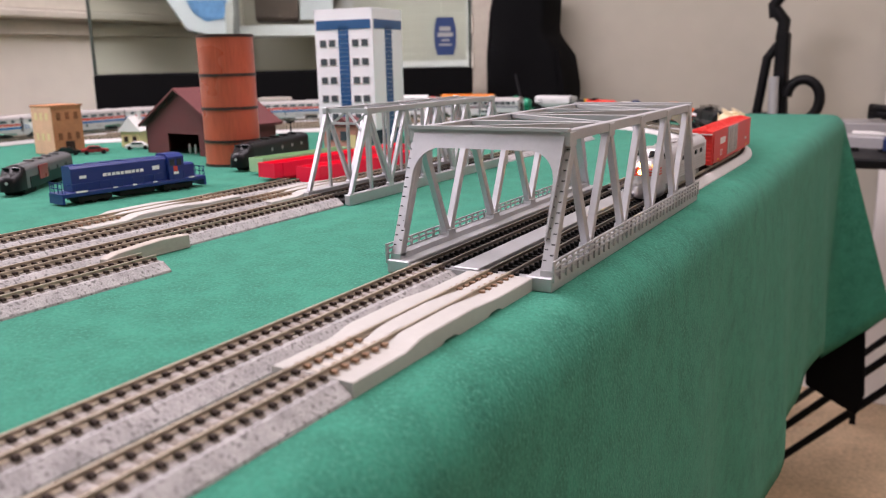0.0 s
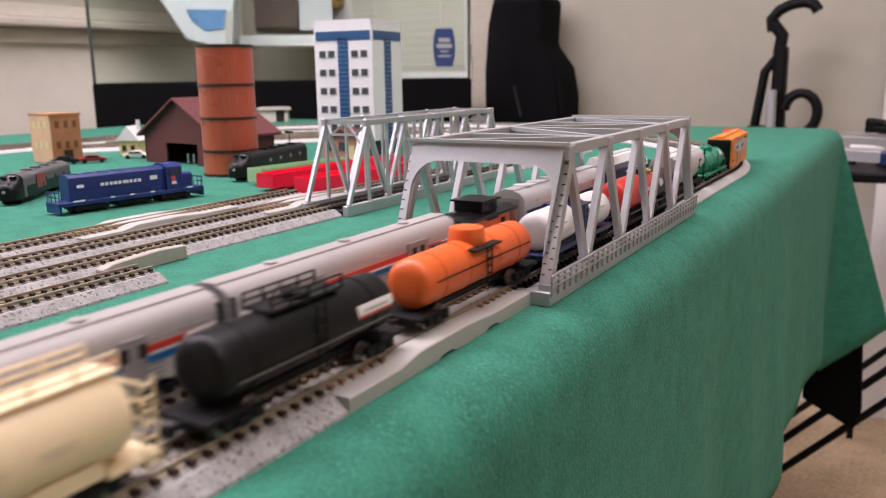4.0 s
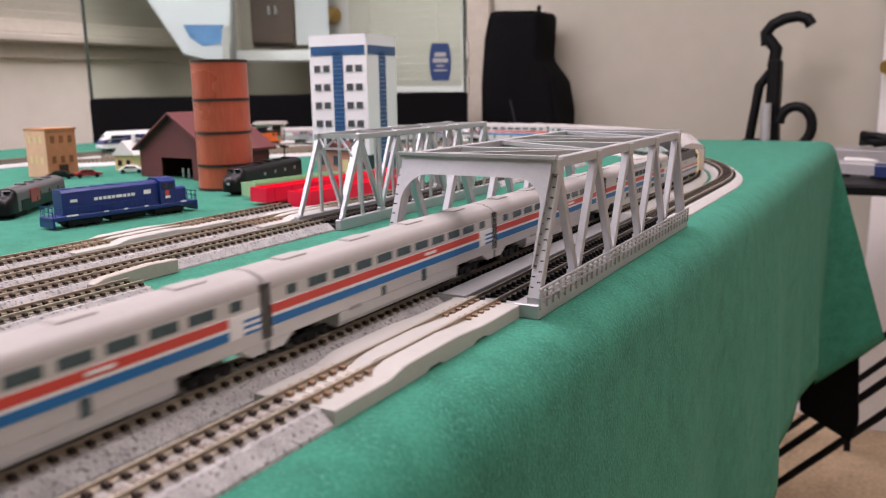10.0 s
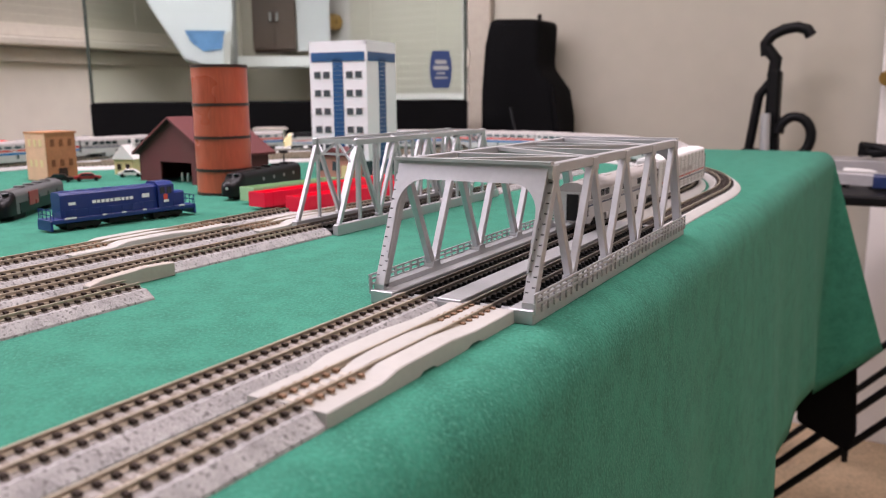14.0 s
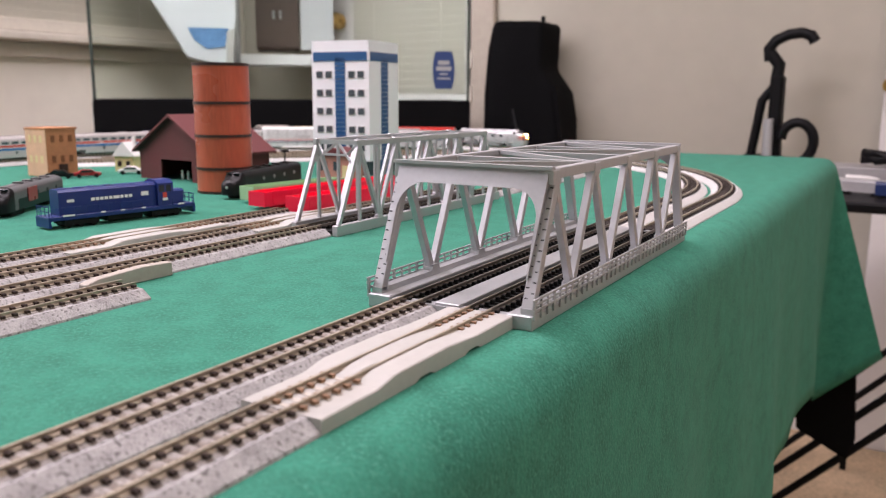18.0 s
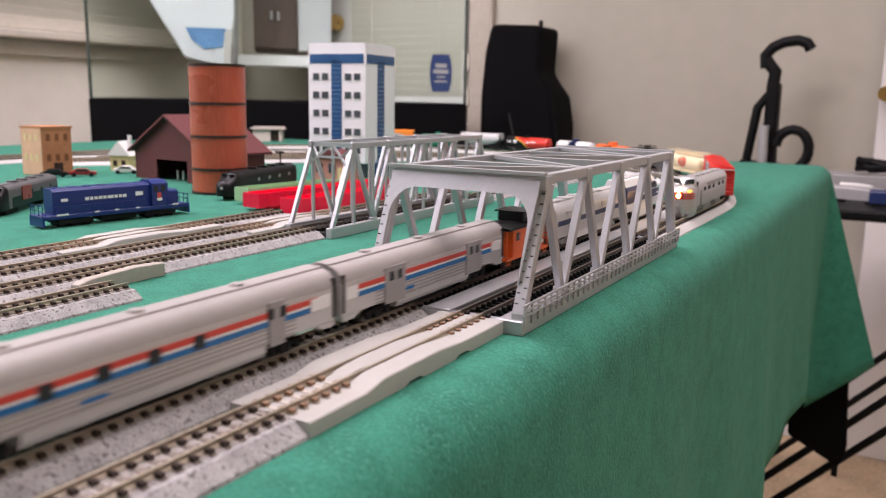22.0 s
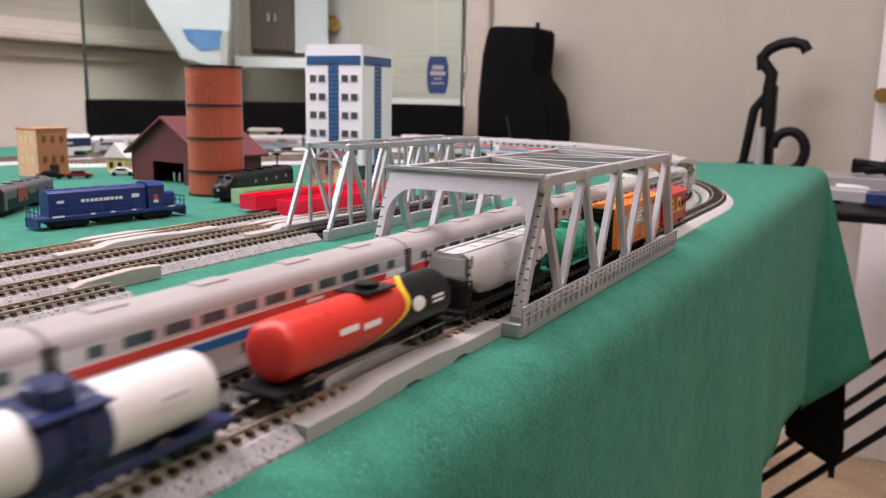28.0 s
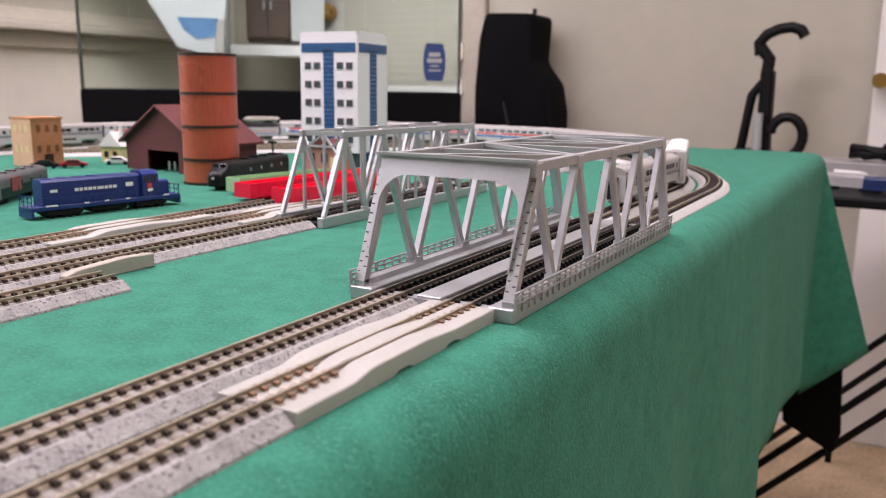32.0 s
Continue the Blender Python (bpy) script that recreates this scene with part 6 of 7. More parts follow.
def aquarium():
    """A long black stand with a glass front, set across the corner."""
    ax, ay, bx, by = -1.473, 0.945, -0.807, 1.530
    L = math.hypot(bx - ax, by - ay)
    rz = math.degrees(math.atan2(by - ay, bx - ax))
    t = thing("glass_case", pose(ax, ay, RZ0, 0, 0, rz), "long glass case on a black base", "display case")
    h = -RZ0 + 0.083
    bm = bmesh.new()
    box(bm, (L / 2, 0.16, h / 2), (L, 0.32, h))
    soften(bm, 0.004)
    part("base", bm, BLACK_CLOTH, t, "black base of the case")
    bm = bmesh.new()
    box(bm, (L - 0.10, 0.02, h - 0.085), (0.26, 0.06, 0.016))
    part("ledge", bm, BLACK, t)
    bm = bmesh.new()
    box(bm, (L / 2, 0.012, h + 0.36), (L - 0.012, 0.005, 0.72))
    ob = part("pane", bm, GLASS_CLEAR, t, "green-tinted front pane")
    ob.visible_shadow = False
    for x in (0.004, L - 0.004):
        bm = bmesh.new()
        box(bm, (x, 0.012, h + 0.36), (0.006, 0.008, 0.72))
        part("edge_strip", bm, GLASS_EDGE, t, "dark green glass edge")


def blinds(m, width, z0, z1, name="window_blind"):
    t = thing(name, m, "closed cream slatted window blind", "blind")
    k = int((z1 - z0) / 0.022)
    bm = bmesh.new()
    box(bm, (0, 0, 0), (width, 0.0012, 0.024), pose(0, 0, 0, 28))
    me = mesh_of(bm, "slat", BLIND)
    for i in range(k):
        ob = part("slat", me, None, t)
        ob.location = (0, 0, z0 + (i + 0.5) * (z1 - z0) / k)
    bm = bmesh.new()
    for f in (-0.3, 0.3):
        box(bm, (f * width, -0.004, (z0 + z1) / 2), (0.002, 0.002, z1 - z0))
    part("cord", bm, BLIND, t)


def west_window():
    """Window with sill and blind on the west wall."""
    bm = bmesh.new()
    box(bm, (RX0 + 0.035, 0.95, 0.240), (0.070, 1.70, 0.022))
    soften(bm, 0.004)
    w = tagged(new("window_1", mesh_of(bm, "window_1", TRIM)), "cream painted window sill with trim", "", "", "structure")
    bm = bmesh.new()
    box(bm, (RX0 + 0.012, 0.95, 0.208), (0.022, 1.66, 0.036))
    part("apron", bm, TRIM, w)
    bm = bmesh.new()
    box(bm, (RX0 + 0.020, 0.95, 0.270), (0.030, 1.60, 0.030))
    part("bottom_rail", bm, TRIM, w)
    blinds(pose(RX0 + 0.030, 0.95, 0, 0, 0, 90), 1.58, 0.288, 1.15)


def north_door():
    """A glazed door with a blind behind it in the north wall, and its casing."""
    x0, x1 = -1.50, -1.00
    bm = bmesh.new()
    box(bm, ((x0 + x1) / 2, RY1 - 0.012, RZ0 + 1.0), (x1 - x0, 0.020, 2.0))
    d = tagged(new("door_1", mesh_of(bm, "door_1", DOOR_WHITE)), "cream door with a slatted blind and brass knob", "", "", "structure")
    bm = bmesh.new()
    box(bm, (x0 + 0.035, RY1 - 0.060, 0.325), (0.034, 0.012, 0.05))
    rod(bm, (x0 + 0.035, RY1 - 0.03, 0.325), (x0 + 0.035, RY1 - 0.10, 0.325), 0.026, 16)
    part("knob", bm, BRASS, d)
    bm = bmesh.new()
    box(bm, (-0.955, RY1 - 0.014, RZ0 + 1.03), (0.075, 0.026, 2.06))
    soften(bm, 0.004)
    part("casing", bm, CASING, d)
    for z in (0.10, 0.20):
        bm = bmesh.new()
        box(bm, (-0.990, RY1 - 0.030, z), (0.012, 0.012, 0.05))
        part("hinge", bm, TRIM, d)
    blinds(pose((x0 + x1) / 2 + 0.04, RY1 - 0.028, 0), 0.40, 0.10, 1.0, "door_blind")


def sticker_on_glass():
    """A navy barrel-shaped sticker with unreadable lines, on the case's pane."""
    ax, ay, bx, by = -1.473, 0.945, -0.807, 1.530
    L = math.hypot(bx - ax, by - ay)
    rz = math.degrees(math.atan2(by - ay, bx - ax))
    t = thing("sticker", pose(ax, ay, 0, 0, 0, rz) @ Matrix.Translation((L - 0.067, 0.0065, 0.1560)), "navy barrel-shaped sticker with pale lines of writing", "sticker")
    bm = bmesh.new()
    prism(bm, [(-0.0205, -0.045), (0.0205, -0.045), (0.0265, -0.022), (0.0275, 0), (0.0265, 0.022), (0.0205, 0.045), (-0.0205, 0.045), (-0.0265, 0.022), (-0.0275, 0), (-0.0265, -0.022)], 0, 0.001)
    part("backing", bm, STICKER, t)
    for z, w, h in ((0.018, 0.028, 0.010), (0.004, 0.038, 0.010), (-0.009, 0.020, 0.004), (-0.020, 0.032, 0.004)):
        bm = bmesh.new()
        box(bm, (0, -0.0003, z), (w, 0.001, h))
        part("line", bm, POST_GREY, t)


def behind_glass():
    # a white bag with a blue print, hanging
    t = thing("hanging_bag", pose(-1.50, 1.36, -0.032, 0, 0, 42), "white bag with a blue wave print, hanging", "bag")
    bm = bmesh.new()
    prism(bm, [(-0.27, 0.62), (0.065, 0.62), (0.062, 0.33), (0.040, 0.195), (-0.070, 0.222), (-0.150, 0.36)], -0.03, 0.03)
    soften(bm, 0.012, 2)
    smooth(bm)
    part("body", bm, BAG_WHITE, t)
    bm = bmesh.new()
    prism(bm, [(-0.065, 0.300), (0.040, 0.300), (0.028, 0.252), (-0.018, 0.245), (-0.050, 0.268)], -0.033, -0.0305)
    part("print", bm, BAG_BLUE, t, "blue wave print")
    bm = bmesh.new()
    prism(bm, [(0.034, 0.290), (0.056, 0.300), (0.048, 0.205), (0.030, 0.200)], -0.037, -0.034)
    part("strap", bm, CREAM_PLASTIC, t)
    t = thing("steel_post", pose(-1.605, 1.55, RZ0), "pale grey steel post", "post")
    bm = bmesh.new()
    box(bm, (0, 0, 1.0), (0.024, 0.024, 2.0))
    soften(bm, 0.004)
    part("shaft", bm, POST_GREY, t)
    bm = bmesh.new()
    box(bm, (0, 0, 0.005), (0.09, 0.09, 0.01))
    part("foot", bm, POST_GREY, t)
    t = thing("wall_cabinet", pose(-1.590, 1.720, 0.228, 0, 0, 40), "dark brown wooden wall cabinet with two handles", "cabinet")
    bm = bmesh.new()
    box(bm, (0, 0, 0.35), (0.128, 0.14, 0.70))
    soften(bm, 0.004)
    part("body", bm, BROWN_WOOD, t)
    for s in (-1, 1):
        bm = bmesh.new()
        box(bm, (s * 0.0315, -0.076, 0.35), (0.061, 0.014, 0.68))
        d = part("door", bm, BROWN_WOOD, t)
        bm = bmesh.new()
        rod(bm, (s * 0.010, -0.088, 0.09), (s * 0.010, -0.088, 0.115), 0.004, 8)
        part("handle", bm, POST_GREY, d)
    t = thing("wall_shelf", pose(-1.520, 1.665, 0.196, 0, 0, 40), "white wall shelf with a leaning white board", "shelf")
    bm = bmesh.new()
    box(bm, (0, 0, 0), (0.25, 0.16, 0.030))
    part("board", bm, WHITE_PAINT, t)
    bm = bmesh.new()
    box(bm, (0.100, 0.03, 0.235), (0.10, 0.012, 0.40))
    part("panel", bm, BAG_WHITE, t)


def equipment_bag():
    t = thing("equipment_bag", pose(-0.752, 1.775, RZ0), "tall black nylon equipment bag leaning by the wall", "bag")
    h = -RZ0
    bm = bmesh.new()
    prism(bm, [(-0.112, 0.0), (0.115, 0.0), (0.112, h + 0.03), (0.098, h + 0.105), (0.052, h + 0.165), (0.058, h + 0.285), (-0.085, h + 0.292), (-0.102, h + 0.22), (-0.112, h + 0.10)], -0.07, 0.07)
    soften(bm, 0.02, 3)
    smooth(bm)
    part("body", bm, BLACK_CLOTH, t)
    bm = bmesh.new()
    bar(bm, (0.10, -0.075, h + 0.12), (0.135, -0.075, h - 0.10), 0.018, 0.010)
    part("strap", bm, BLACK_CLOTH, t)
    bm = bmesh.new()
    rod(bm, (0.03, 0, h + 0.285), (0.03, 0, h + 0.302), 0.006, 8)
    part("toggle", bm, BLACK, t)
    bm = bmesh.new()
    bar(bm, (-0.02, -0.073, h + 0.06), (0.0, -0.073, h - 0.02), 0.006, 0.004)
    part("zip", bm, DARK_PLASTIC, t)


def tube(pts, r, seg=10):
    """One round tube swept along the points, closed at both ends."""
    bm = bmesh.new()
    pts = [Vector(p) for p in pts]
    rings, side = [], None
    for i, p in enumerate(pts):
        d = (pts[min(i + 1, len(pts) - 1)] - pts[max(i - 1, 0)]).normalized()
        if side is None:
            side = d.orthogonal()
        side = (side - d * side.dot(d)).normalized()
        up = d.cross(side)
        rings.append([bm.verts.new(p + (side * math.cos(2 * math.pi * k / seg) + up * math.sin(2 * math.pi * k / seg)) * r) for k in range(seg)])
    for a, b in zip(rings, rings[1:]):
        for k in range(seg):
            bm.faces.new((a[k], a[(k + 1) % seg], b[(k + 1) % seg], b[k]))
    bm.faces.new(rings[0])
    bm.faces.new(rings[-1][::-1])
    bmesh.ops.recalc_face_normals(bm, faces=bm.faces)
    smooth(bm, 60)
    return bm


def vacuum():
    t = thing("vacuum_cleaner", pose(-0.105, 1.75, RZ0), "black upright vacuum cleaner with a looped hose", "vacuum")
    h = -RZ0
    X = lambda x, z, y=0.0: (x + 0.099, y, (z * 0.9 if z > 0 else z) - 0.008 + h)
    arc = [X(-0.139, 0.205), X(-0.143, 0.235), X(-0.128, 0.256), X(-0.103, 0.269), X(-0.076, 0.273), X(-0.056, 0.266), X(-0.047, 0.250)]
    part("handle", tube(arc, 0.0125), BLACK, t)
    part("grip", tube([X(-0.140, 0.225), X(-0.118, 0.195), X(-0.122, 0.150)], 0.014), BLACK, t)
    bm = bmesh.new()
    prism(bm, [X(-0.132, 0.17)[::2], X(-0.104, 0.17)[::2], X(-0.103, 0.02)[::2], X(-0.098, -0.10)[::2], X(-0.135, -0.10)[::2], X(-0.132, 0.10)[::2]], -0.02, 0.03)
    soften(bm, 0.006)
    part("spine", bm, BLACK, t)
    part("side_rail", tube([X(-0.126, 0.140), X(-0.150, 0.105), X(-0.162, 0.0), X(-0.175, -0.10), X(-0.185, -0.45)], 0.0105), BLACK, t)
    bm = bmesh.new()
    rod(bm, X(-0.128, 0.06, -0.03), X(-0.126, -0.03, -0.03), 0.011, 14)
    part("canister", bm, POST_GREY, t, "grey tube canister")
    bm = bmesh.new()
    rod(bm, X(-0.135, -0.03, -0.01), X(-0.145, -0.35, -0.01), 0.045, 24)
    part("dust_bin", bm, BLACK, t)
    loop = [X(-0.100, 0.010, -0.02)]
    for i in range(13):
        a = radians(150 - i * 20)
        loop.append(X(-0.066 + 0.036 * math.cos(a), 0.004 + 0.048 * math.sin(a), -0.02))
    loop.append(X(-0.075, -0.12, -0.02))
    part("hose", tube(loop, 0.0115), BLACK, t, "ribbed black hose")
    bm = bmesh.new()
    box(bm, X(-0.20, -0.692, -0.02), (0.20, 0.22, 0.09))
    soften(bm, 0.02, 2)
    part("floor_head", bm, BLACK, t)
    bm = bmesh.new()
    rod(bm, X(-0.14, -0.35, 0), X(-0.20, -0.68, 0), 0.03, 16)
    part("neck", bm, BLACK, t)


def east_door():
    bm = bmesh.new()
    box(bm, (0.490, RY1 - 0.030, RZ0 + 1.0), (0.80, 0.040, 2.0))
    soften(bm, 0.003)
    d = tagged(new("door_2", mesh_of(bm, "door_2", DOOR_WHITE)), "white door with a brass knob", "", "", "structure")
    bm = bmesh.new()
    rod(bm, (0.104, RY1 - 0.05, 0.122), (0.104, RY1 - 0.075, 0.122), 0.014, 16)
    rod(bm, (0.104, RY1 - 0.075, 0.122), (0.104, RY1 - 0.105, 0.122), 0.014, 20, 0.017)
    smooth(bm)
    part("knob", bm, BRASS, d)


def side_table():
    """A small folding table with train parts on it, beyond the end of the long one."""
    t = thing("side_table", pose(0.30, 1.47, RZ0), "small black folding table", "table")
    h = -RZ0 - 0.092
    bm = bmesh.new()
    box(bm, (0, 0, h), (0.50, 0.40, 0.018))
    soften(bm, 0.004)
    part("tabletop", bm, BLACK, t)
    for y in (-0.17, 0.17):
        for s in (0, 1):
            bm = bmesh.new()
            rod(bm, (-0.443 + 0.05 * s, y - 0.03 * s, 0.0), (0.176 + 0.05 * s, y - 0.03 * s, h - 0.01), 0.0070, 12)
            part("leg", bm, BLACK, t, "black crossed tube leg")
    zt = -0.083
    for k, (x, y, mat, lab) in enumerate(((0.085, 1.40, SILVER_DARK, "grey model car on the side table"), (0.16, 1.36, NAVY, "dark blue model car on the side table"), (0.10, 1.50, WHITE_TANK, "white model car on the side table"), (0.20, 1.46, TANK_BLACK, "black model engine on the side table"))):
        c = thing("model_car", pose(x, y, zt, 0, 0, 70 + 13 * k), lab, "model car", "cars on the side table")
        bm = bmesh.new()
        prism(bm, roof_outline(0.011, 0.006, 0.030, 0.005, 0.001), -0.05, 0.05)
        part("body", bm, mat, c)
        for yy in (-0.032, 0.032):
            bm = bmesh.new()
            box(bm, (0, yy, 0.0035), (0.016, 0.022, 0.0070))
            part("truck", bm, UNDER, c)
    t = thing("carton", pose(0.035, 1.50, zt), "low grey carton on the side table", "box")
    bm = bmesh.new()
    box(bm, (0.06, 0.05, 0.022), (0.20, 0.12, 0.044))
    soften(bm, 0.002)
    part("body", bm, SILVER_DARK, t)
    t = thing("cable_coil", pose(0.125, 1.53, zt + 0.044), "black coiled cable on the carton", "cable")
    pts = [(0.05 * math.cos(i * 0.7), 0.035 * math.sin(i * 0.7), 0.012 + 0.004 * (i % 5)) for i in range(30)]
    part("loop", tube(pts, 0.007, 8), BLACK, t)


def hanging_flap():
    bm = bmesh.new()
    prism(bm, [(0.020, -0.30), (0.028, -0.483), (0.113, -0.525), (0.123, -0.487), (0.110, -0.30)], 1.205, 1.220)
    soften(bm, 0.003)
    case = thing("black_case", Matrix(), "black cloth case hanging under the table's end", "case")
    part("body", bm, BLACK_CLOTH, case)
    bm = bmesh.new()
    box(bm, (0.108, 1.212, -0.532), (0.010, 0.010, 0.022))
    part("toggle", bm, BLACK, case)


aquarium()
west_window()
north_door()
sticker_on_glass()
behind_glass()
equipment_bag()
vacuum()
east_door()
side_table()
hanging_flap()


# ---- passenger train ----
def window_mesh(ly, lz, mat):
    bm = bmesh.new()
    box(bm, (0, 0, 0), (0.0005, ly, lz))
    soften(bm, 0.0002)
    return mesh_of(bm, "window", mat)


WIN_MESH = {}


def window(t, s, x, y, z, ly, lz, mat):
    key = (round(ly, 5), round(lz, 5), mat.name)
    if key not in WIN_MESH:
        WIN_MESH[key] = window_mesh(ly, lz, mat)
    ob = part("window", WIN_MESH[key], None, t)
    ob.location = (s * x, y, z)
    return ob


def coach_shell(t, L, W, z0, z1, mat, roof, r=0.0050, recess=0.027, z_recess=0.0150):
    """A coach body whose lower sides are cut back over the trucks."""
    bm = bmesh.new()
    prism(bm, [(-W, z_recess), (W, z_recess), (W, z1 - r - 0.0008), (-W, z1 - r - 0.0008)], -L / 2, L / 2)
    soften(bm, 0.0002)
    part("body", bm, mat, t)
    bm = bmesh.new()
    o = [p for p in roof_outline(W, z1 - r - 0.0008, z1, r, 0.0008)]
    prism(bm, o, -L / 2, L / 2)
    smooth(bm)
    part("roof", bm, roof, t)
    bm = bmesh.new()
    prism(bm, [(-W + 0.0008, z0), (W - 0.0008, z0), (W, z0 + 0.0016), (W, z_recess), (-W, z_recess), (-W, z0 + 0.0016)], -L / 2 + recess + 0.010, L / 2 - recess - 0.010)
    part("lower_body", bm, mat, t)
    for e in (-1, 1):
        bm = bmesh.new()
        prism(bm, [(e * (L / 2 - 0.0005), z0 + 0.002), (e * (L / 2 - 0.0005), z_recess), (e * (L / 2 - 0.012), z_recess), (e * (L / 2 - 0.007), z0 + 0.002)], -W, W, "x")
        part("end_skirt", bm, mat, t)
        block(t, "diaphragm", (0, e * (L / 2 + 0.0006), 0.0218), (0.0078, 0.0016, 0.0168), UNDER, 0.0003, "black rubber gangway")
        block(t, "end_frame", (0, e * (L / 2 - 0.0009), (z_recess + z1) / 2 - 0.0012), (2 * W + 0.0005, 0.0014, z1 - z_recess - 0.0050), UNDER)


def superliner(style):
    L, W, z0, z1 = 0.1615, 0.0097, 0.0098, 0.0375
    label = {"striped": "silver double-deck coach with broad red and blue stripes",
             "plain": "silver double-deck coach with a thin dark stripe",
             "lounge": "silver double-deck lounge coach with tall roof windows and stripes"}[style]
    t = thing("passenger_coach", Matrix(), label, "coach", "passenger coaches")
    coach_shell(t, L, W, z0, z1, SILVER, ROOF_GREY)
    glass = GLASS_TEAL if style != "plain" else GLASS_DARK
    for s in (-1, 1):
        if style == "striped":
            ys = [0.0685 - i * 0.0137 for i in range(11)]
            for i, y in enumerate(ys):
                window(t, s, W, y, 0.0296, 0.0100 if i not in (0, 10) else 0.0050, 0.0033, glass)
        elif style == "lounge":
            for i in range(11):
                window(t, s, W, 0.052 - i * 0.0104, 0.0296, 0.0088, 0.0036, glass)
            for i in range(9):
                bm = bmesh.new()
                box(bm, (0, 0, 0), (0.0004, 0.0086, 0.0026), pose(s * (W - 0.0009), 0.042 - i * 0.0104, 0.0348, 0, -s * 30, 0))
                part("roof_window", bm, glass, t)
            for i in range(6):
                window(t, s, W, 0.006 - i * 0.0075, 0.0165, 0.0056, 0.0034, glass)
            for i in range(3):
                window(t, s, W, 0.040 - i * 0.0075, 0.0165, 0.0050, 0.0030, glass)
        else:
            for y in (0.070, 0.0575, 0.0480, 0.0385, 0.0290, 0.0045, -0.0050, -0.0145, -0.0240, -0.0430, -0.0525, -0.062, -0.0715):
                window(t, s, W, y, 0.0290, 0.0080 if abs(y) < 0.065 else 0.0048, 0.0046, glass)
            for y in (-0.0180, -0.0250, -0.0320):
                window(t, s, W, y, 0.0160, 0.0056, 0.0034, glass)
            window(t, s, W, 0.0260, 0.0172, 0.0034, 0.0036, glass)
            block(t, "door", (s * (W + 0.0001), 0.0100, 0.0166), (0.0005, 0.0044, 0.0080), SILVER_DARK)
        if style == "plain":
            block(t, "stripe", (s * (W + 0.0002), 0, 0.0229), (0.0003, L - 0.003, 0.0010), NAVY, label="thin dark blue stripe")
            block(t, "rib_band", (s * (W + 0.0001), 0, 0.0248), (0.0003, L - 0.003, 0.0020), SILVER_DARK)
        else:
            z = 0.0252
            n = 0.014
            block(t, "red_stripe", (s * (W + 0.0002), -n / 2, z), (0.0003, L - 0.004 - n, 0.0029), STRIPE_RED, label="red stripe")
            block(t, "blue_stripe", (s * (W + 0.0002), -n / 2, z - 0.0040), (0.0003, L - 0.004 - n, 0.0029), STRIPE_BLUE, label="blue stripe")
            block(t, "white_stripe", (s * (W + 0.0001), 0, z - 0.0020), (0.0003, L - 0.004, 0.0072), STRIPE_WHITE, label="white ground of the stripes")
            for k in range(3):
                block(t, "stripe_end", (s * (W + 0.0002), L / 2 - 0.0060, z - 0.0010 - k * 0.0020), (0.0003, 0.0075, 0.0009), STRIPE_BLUE)
            bm = bmesh.new()
            rod(bm, (s * W, L / 2 - 0.0125, z - 0.0016), (s * (W + 0.0004), L / 2 - 0.0125, z - 0.0016), 0.0028, 20)
            part("roundel", bm, STRIPE_WHITE, t, "white roundel with a red mark")
            side_bars(t, s * (W + 0.0004), 0.020, z, ((0, 0, 0.009, 0.0011),), STRIPE_WHITE)
            window(t, s, W, 0.0150, 0.0168, 0.0034, 0.0050, glass)
            window(t, s, W, -0.0150, 0.0168, 0.0030, 0.0036, glass)
            side_bars(t, s * (W + 0.0002), -0.034, 0.0150, ((0, 0, 0.007, 0.0012),), SILVER_DARK)
    for y in (-0.058, -0.020, 0.020, 0.058):
        block(t, "roof_vent", (0, y, z1 + 0.0001), (0.0060, 0.0120, 0.0008), ROOF_GREY, 0.0002)
    block(t, "equipment_box", (0, 0, 0.0105), (0.0150, 0.060, 0.0040), UNDER)
    trucks(t, (0.0575, -0.0575), 0.0190)
    return t


